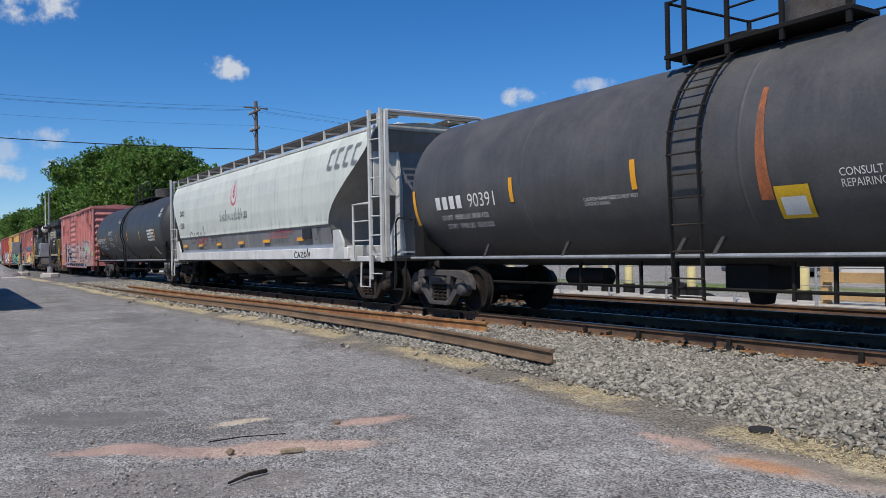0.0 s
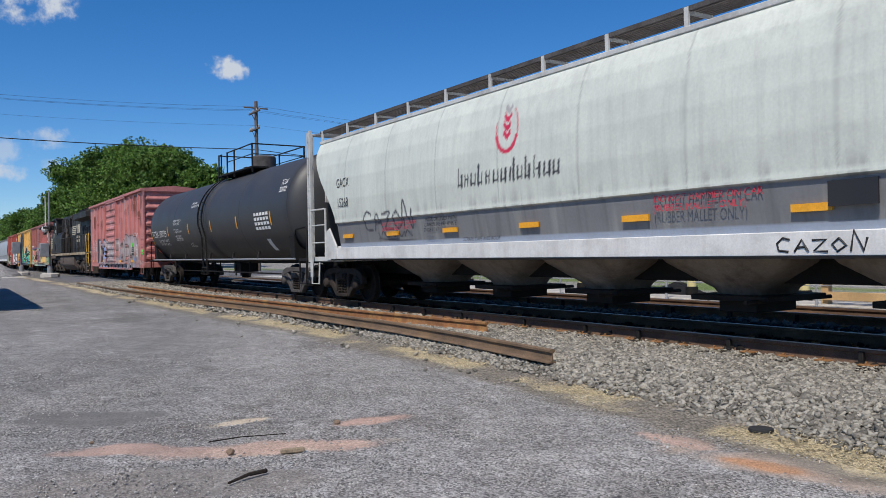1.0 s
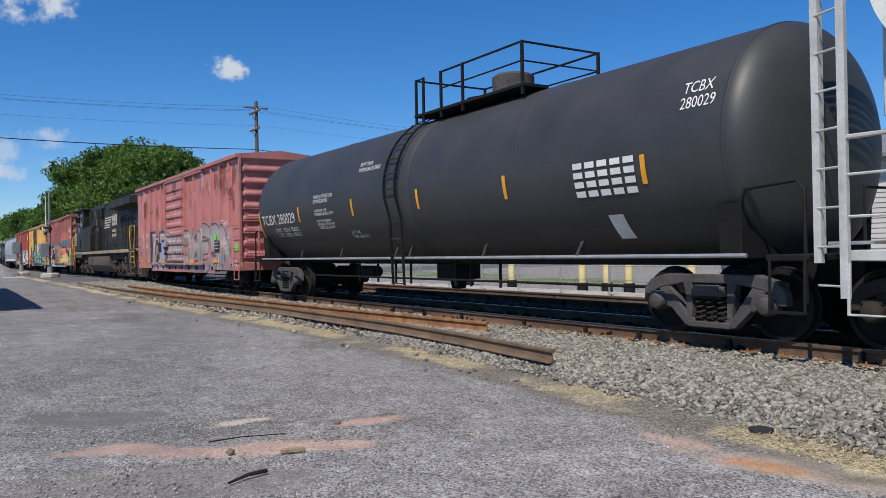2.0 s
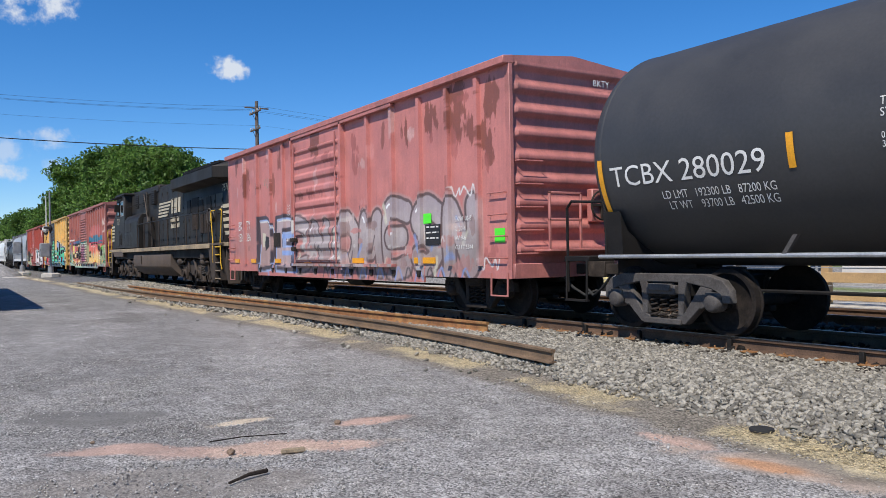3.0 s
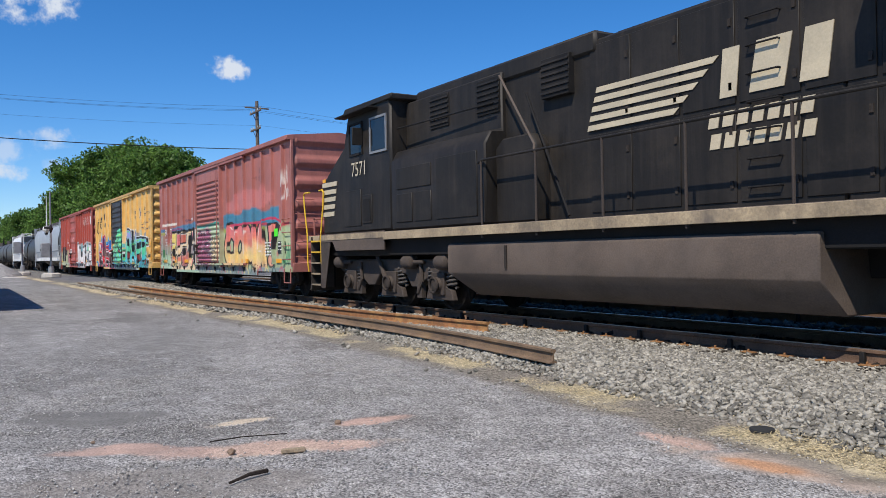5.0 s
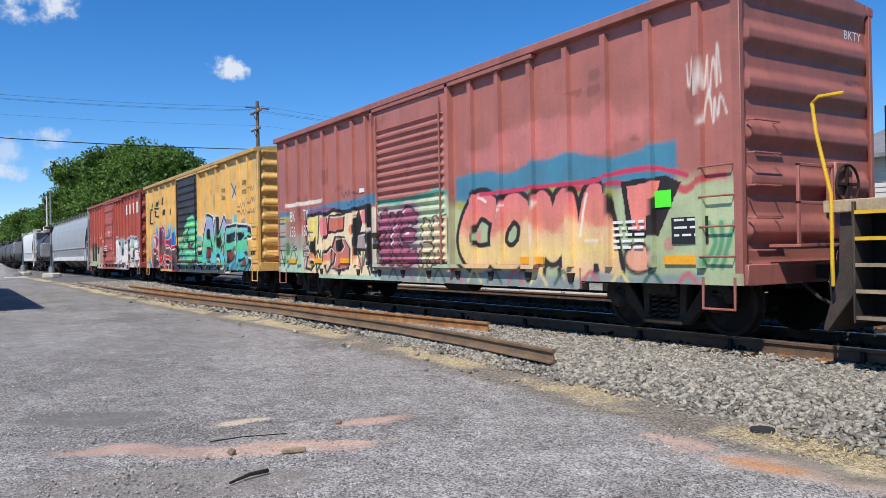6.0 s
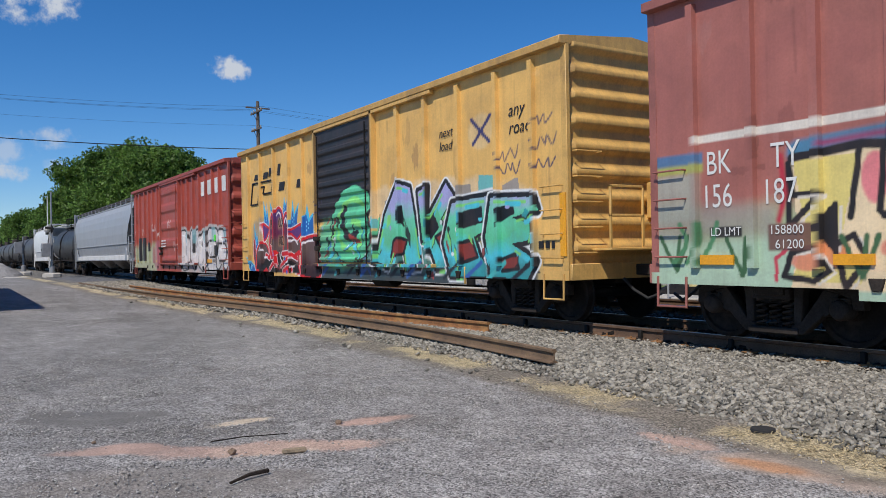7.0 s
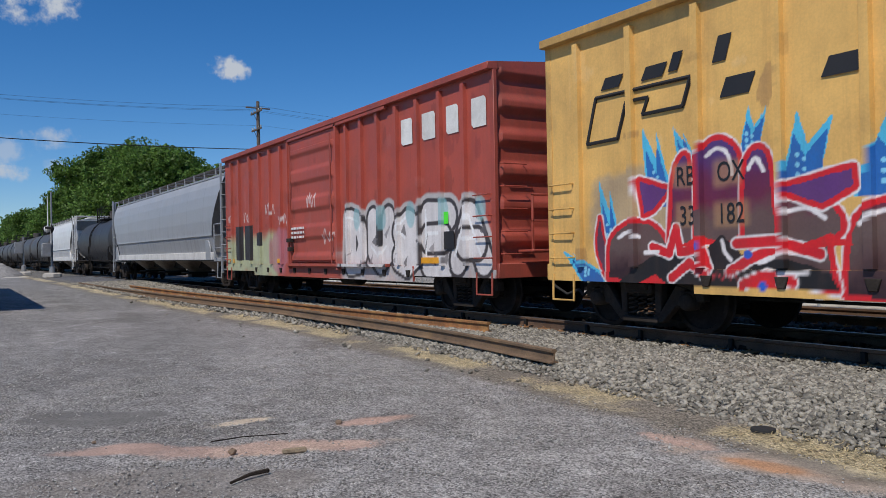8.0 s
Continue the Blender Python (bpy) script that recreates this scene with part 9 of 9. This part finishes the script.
def make_signals():
    for x, y, tall, full in ((-60.4, -3.35, 5.9, True), (-71.5, -4.25, 3.1, False)):
        sg = new("crossing_signal")
        sg.matrix_basis = pose(x, y, -0.02)
        tagged(sg, "grey crossing signal mast with lamp hoods and box" if full else "small grey signal mast with a relay box", "signal", "crossing signals")
        part("footing", Build().lathe([(0, 0.62), (0.22, 0.60), (0.30, 0.45), (0.30, 0.0)], (0, 0, 0), "z", 8), "concrete", sg, "pale concrete footing")
        part("base", Build().lathe([(0.28, 0.2), (0.75, 0.17), (0.8, 0.1)], (0, 0, 0), "z", 14), "alu", sg)
        part("mast", Build().tube([(0, 0, 0.3), (0, 0, tall)], 0.075, 12, 0.05), "alu", sg)
        zb = 1.42 if full else 1.75
        bx = part("relay_box", Build().box(-0.42, 0.42, -0.62, -0.08, zb, zb + 0.92), "alu", sg, "grey steel relay box", 0.02)
        part("box_door", Build().box(-0.36, 0.36, -0.645, -0.615, zb + 0.06, zb + 0.86), "alu", bx, "", 0.008)
        part("hasp", Build().box(0.26, 0.31, -0.67, -0.64, zb + 0.4, zb + 0.52), "black", bx)
        if full:
            part("lamp_arm", Build().tube([(-1.0, -0.1, 3.3), (1.0, -0.1, 3.3)], 0.04, 8), "black", sg)
            for lx in (-1.05, 1.05):
                lamp = part("lamp", Build().lathe([(0.0, 0.0), (-0.05, 0.27), (0.0, 0.30), (0.02, 0.30), (0.08, 0.16), (0.16, 0.0)], (lx, -0.1, 3.3), "y", 22), "black", sg, "black round lamp backplate")
                part("hood", Build().loft([[(lx + 0.17 * math.cos(a), -0.1 - 0.4 * k, 3.3 + 0.17 * math.sin(a)) for a in np.linspace(0, math.pi, 9)] for k in (0, 1)]), "black", lamp)
            part("bell", Build().lathe([(-0.25, 0.0), (-0.2, 0.16), (-0.05, 0.24), (0.1, 0.2), (0.2, 0.0)], (0.55, -0.3, 3.3), "y", 18), "white", sg, "pale round bell")
            part("gate_arm", Build().tube([(-0.35, -0.2, 2.9), (-0.3, -0.2, 5.6)], 0.05, 6, 0.025), "white", sg, "raised white gate arm")
            part("counterweight", Build().box(-0.75, 0.1, -0.3, -0.16, 2.95, 3.2), "black", sg, "", 0.02)
    pile = Build()
    R = np.random.RandomState(4)
    rows = []
    for r in np.linspace(0, 1, 9):
        rows.append([(-70.5 + 2.9 * r * math.cos(a) * (1 + 0.12 * math.sin(3 * a)), -6.0 + 1.75 * r * math.sin(a), -0.1 + 1.15 * (1 - r) ** 0.8 + R.uniform(-0.05, 0.05)) for a in np.linspace(0, 2 * math.pi, 25)[:-1]])
    tagged(part("gravel_heap", pile.loft(rows, closed=True), "gravel", smooth=False), "grey gravel heap beside the crossing", "gravel heap")


M["gravel"] = surf("heap_gravel", (0.24, 0.23, 0.22), 0.95, var=0.3, scale=5, fine=22, grain=0.5, bump=1.0)
M["car_dark"] = surf("car_trim", (0.02, 0.02, 0.022), 0.5, var=0.1, bump=0.0)
M["roof_grey"] = surf("shingle_grey", (0.20, 0.20, 0.21), 0.9, var=0.15, scale=1, fine=10, grain=0.2, bump=0.2)


def make_far_side():
    # yellow guard posts on black bases
    for x, y in ((-19.9, 8.55), (-19.0, 8.8), (-18.2, 9.0), (-15.2, 8.42), (-11.7, 8.4), (-27.0, 8.8), (-24.0, 8.7)):
        bo = new("guard_post")
        bo.matrix_basis = pose(x, y, -0.34)
        tagged(bo, "pale yellow guard post with a black base", "bollard", "guard posts")
        part("post", Build().lathe([(0.3, 0.13), (1.3, 0.13), (1.36, 0.09), (1.38, 0.0)], (0, 0, 0), "z", 14), "guard", bo)
        part("base", Build().lathe([(0.0, 0.19), (0.42, 0.18), (0.44, 0.0)], (0, 0, 0), "z", 14), "black", bo)
    # wire fence along the pale walk
    fence = new("wire_fence")
    tagged(fence, "low galvanised wire fence along the pale walkway", "fence")
    for i in range(14):
        x = -34.0 + i * 2.15
        part("fence_post", Build().tube([(x, 6.75, -0.35), (x, 6.75, 1.15)], 0.028, 8), "galv", fence)
    for z in (0.3, 0.7, 1.1):
        part("fence_wire", Build().tube([(-34, 6.75, z), (-6, 6.75, z)], 0.009, 5), "galv", fence)
    # timber barrier
    bar = new("timber_barrier")
    tagged(bar, "tan timber barrier beside the walkway", "barrier")
    for x in (-10.5, -8.3, -6.1):
        part("post", Build().box(x - 0.09, x + 0.09, 7.3, 7.48, -0.35, 0.75), "wood", bar, "", 0.01)
    part("beam", Build().box(-10.5, -5.8, 7.24, 7.30, 0.35, 0.58), "wood", bar, "", 0.008)
    part("beam", Build().box(-10.5, -5.8, 7.24, 7.30, -0.05, 0.14), "wood", bar, "", 0.008)
    wk = Build().box(-48, 6, 6.95, 8.05, -0.5, -0.14)
    tagged(part("walkway", wk, "concrete", bev=0.015), "pale concrete walkway slab beyond the second track", "walkway", kind="structure")
    R = np.random.RandomState(8)
    rows = []
    for r in np.linspace(0, 1, 7):
        rows.append([(-17.0 + 1.4 * r * math.cos(a), 9.9 + 0.8 * r * math.sin(a), -0.34 + 0.5 * (1 - r) + R.uniform(-0.03, 0.03)) for a in np.linspace(0, 2 * math.pi, 21)[:-1]])
    tagged(part("stone_heap", Build().loft(rows, closed=True), "black", smooth=False), "small dark heap of crushed stone", "gravel heap")
    # parked car
    car = new("parked_car")
    car.matrix_basis = pose(-23.4, 24.0, -0.32, 0, 0, 12)
    tagged(car, "blue-grey parked car on the far lot", "car")
    part("body", Build().prism([(-2.2, 0.32), (-2.25, 0.75), (-1.9, 0.92), (-1.2, 0.98), (1.0, 0.98), (2.0, 0.85), (2.25, 0.65), (2.2, 0.32)], -0.88, 0.88), "car_blue", car, "", 0.06)
    part("cabin", Build().prism([(-1.75, 0.95), (-1.25, 1.42), (0.35, 1.45), (1.15, 0.98)], -0.76, 0.76), "glass", car, "", 0.05)
    part("roof", Build().prism([(-1.3, 1.41), (0.4, 1.44), (0.3, 1.49), (-1.15, 1.47)], -0.74, 0.74), "car_blue", car, "", 0.02)
    for x in (-1.4, 1.4):
        for s in (-1, 1):
            w = part("wheel", Build().lathe([(-0.1, 0.0), (-0.1, 0.28), (-0.07, 0.33), (0.07, 0.33), (0.1, 0.28), (0.1, 0.0)], (x, s * 0.82, 0.33), "y", 22), "rubber", car)
            part("rim", Build().lathe([(s * 0.105, 0.0), (s * 0.11, 0.2), (s * 0.1, 0.22)], (x, s * 0.82, 0.33), "y", 18), "alu", w)
    # buildings behind
    house = new("siding_building")
    tagged(house, "low pale-sided building with a grey roof", "building")
    part("wall", Build().box(-17.6, -4.0, 20.0, 30.0, -0.4, 4.5), "siding", house)
    for i in range(24):
        z = -0.1 + i * 0.19
        part("siding_board", Build().prism([(19.995, z), (19.96, z + 0.01), (19.985, z + 0.18), (19.995, z + 0.18)], -17.6, -4.0, "x"), "siding", house)
    part("roof", Build().prism([(19.4, 4.4), (19.4, 4.55), (25, 6.4), (30.6, 4.55), (30.6, 4.4)], -18.0, -3.6, "x"), "roof_grey", house)
    for x in (-15.5, -12.0, -8.5):
        w = part("window", Build().box(x, x + 1.1, 19.93, 19.97, 1.0, 2.3), "glass", house)
        part("window_frame", Build().box(x - 0.08, x + 1.18, 19.90, 19.96, 0.92, 1.0).box(x - 0.08, x + 1.18, 19.90, 19.96, 2.3, 2.38), "white", w)
    shop = new("brick_building")
    tagged(shop, "long low brick building across the far lot", "building")
    part("wall", Build().box(-62, -30, 42, 52, -0.4, 3.4), "brick", shop)
    part("roof", Build().box(-62.4, -29.6, 41.6, 52.4, 3.4, 3.75), "roof_grey", shop, "", 0.03)
    for i in range(8):
        x = -60 + i * 3.7
        w = part("window", Build().box(x, x + 1.8, 41.94, 42.02, 0.8, 2.2), "glass", shop)
        part("sill", Build().box(x - 0.1, x + 1.9, 41.88, 42.0, 0.68, 0.8), "concrete", w)
    # unseen shed at the edge of the lot, added so its shade falls on the asphalt
    shed = new("roadside_shed")
    tagged(shed, "unseen shed added to throw shade on the lot", "building")
    part("wall", Build().box(-39, -25.6, -15, -9.9, -0.5, 3.6), "siding", shed)
    part("roof", Build().prism([(-15.3, 3.55), (-15.3, 3.7), (-12.4, 4.4), (-9.6, 3.7), (-9.6, 3.55)], -39.3, -25.3, "x"), "roof_grey", shed)
    tagged(part("concrete_apron", Build().box(-66, -62.5, -6.0, -4.6, -0.12, -0.015), "concrete", bev=0.01), "pale concrete strip near the crossing signals", "pavement", kind="structure")
    # trees along the line, nearest to furthest
    spec = [(-86, 14.5, 11.6, 4.6), (-97, 15.0, 14.2, 5.6), (-111, 15.0, 16.6, 7.0), (-127, 14.5, 19.6, 8.0), (-146, 15.5, 21.0, 9.0), (-168, 15.0, 22.0, 9.5), (-192, 16.5, 21.0, 8.0),
            (-215, 17.0, 17.5, 8.5), (-245, 17.5, 16.0, 9.0), (-280, 18.0, 17.5, 10.0), (-320, 19.0, 19.5, 11.0), (-370, 20.0, 20.0, 12.0), (-430, 22.0, 21.0, 13.0), (-510, 24.0, 22.0, 15.0)]
    for i, (x, y, top, sp) in enumerate(spec):
        make_tree(x, y, top, sp, 10 + i, "leaf_dark" if i % 3 == 1 else "leaf", 27000 if i < 7 else 8000, 0.22, 0.17 + 0.0008 * abs(x))
    for i, (x, y, top, sp) in enumerate([(-90, 60, 10, 7), (-60, 75, 11, 8), (-35, 80, 10, 8), (-120, 45, 12, 8), (-10, 85, 11, 8)]):
        make_tree(x, y, top, sp, 60 + i, "leaf_dark", 3500, 0.2, 0.6)


M["guard"] = surf("guard_yellow", (0.62, 0.53, 0.25), 0.7, var=0.15, scale=3, grain=0.1, bump=0.05)
make_poles()
make_signals()
make_far_side()

# ---- movement ----


def motions():
    """The whole train rolls past together, and the wheels turn with it."""
    times = [0.1 * i for i in range(81)]
    for ob, xc in CARS:
        walk(ob, [(t, pose(xc + shift(t), 0, 0)) for t in times])
    steps = [i / 30.0 for i in range(241)]
    for ws, x, r in WHEELS:
        walk(ws, [(t, pose(x, 0, r, 0, math.degrees((shift(t) - shift(0.0)) / r), 0)) for t in steps])


motions()
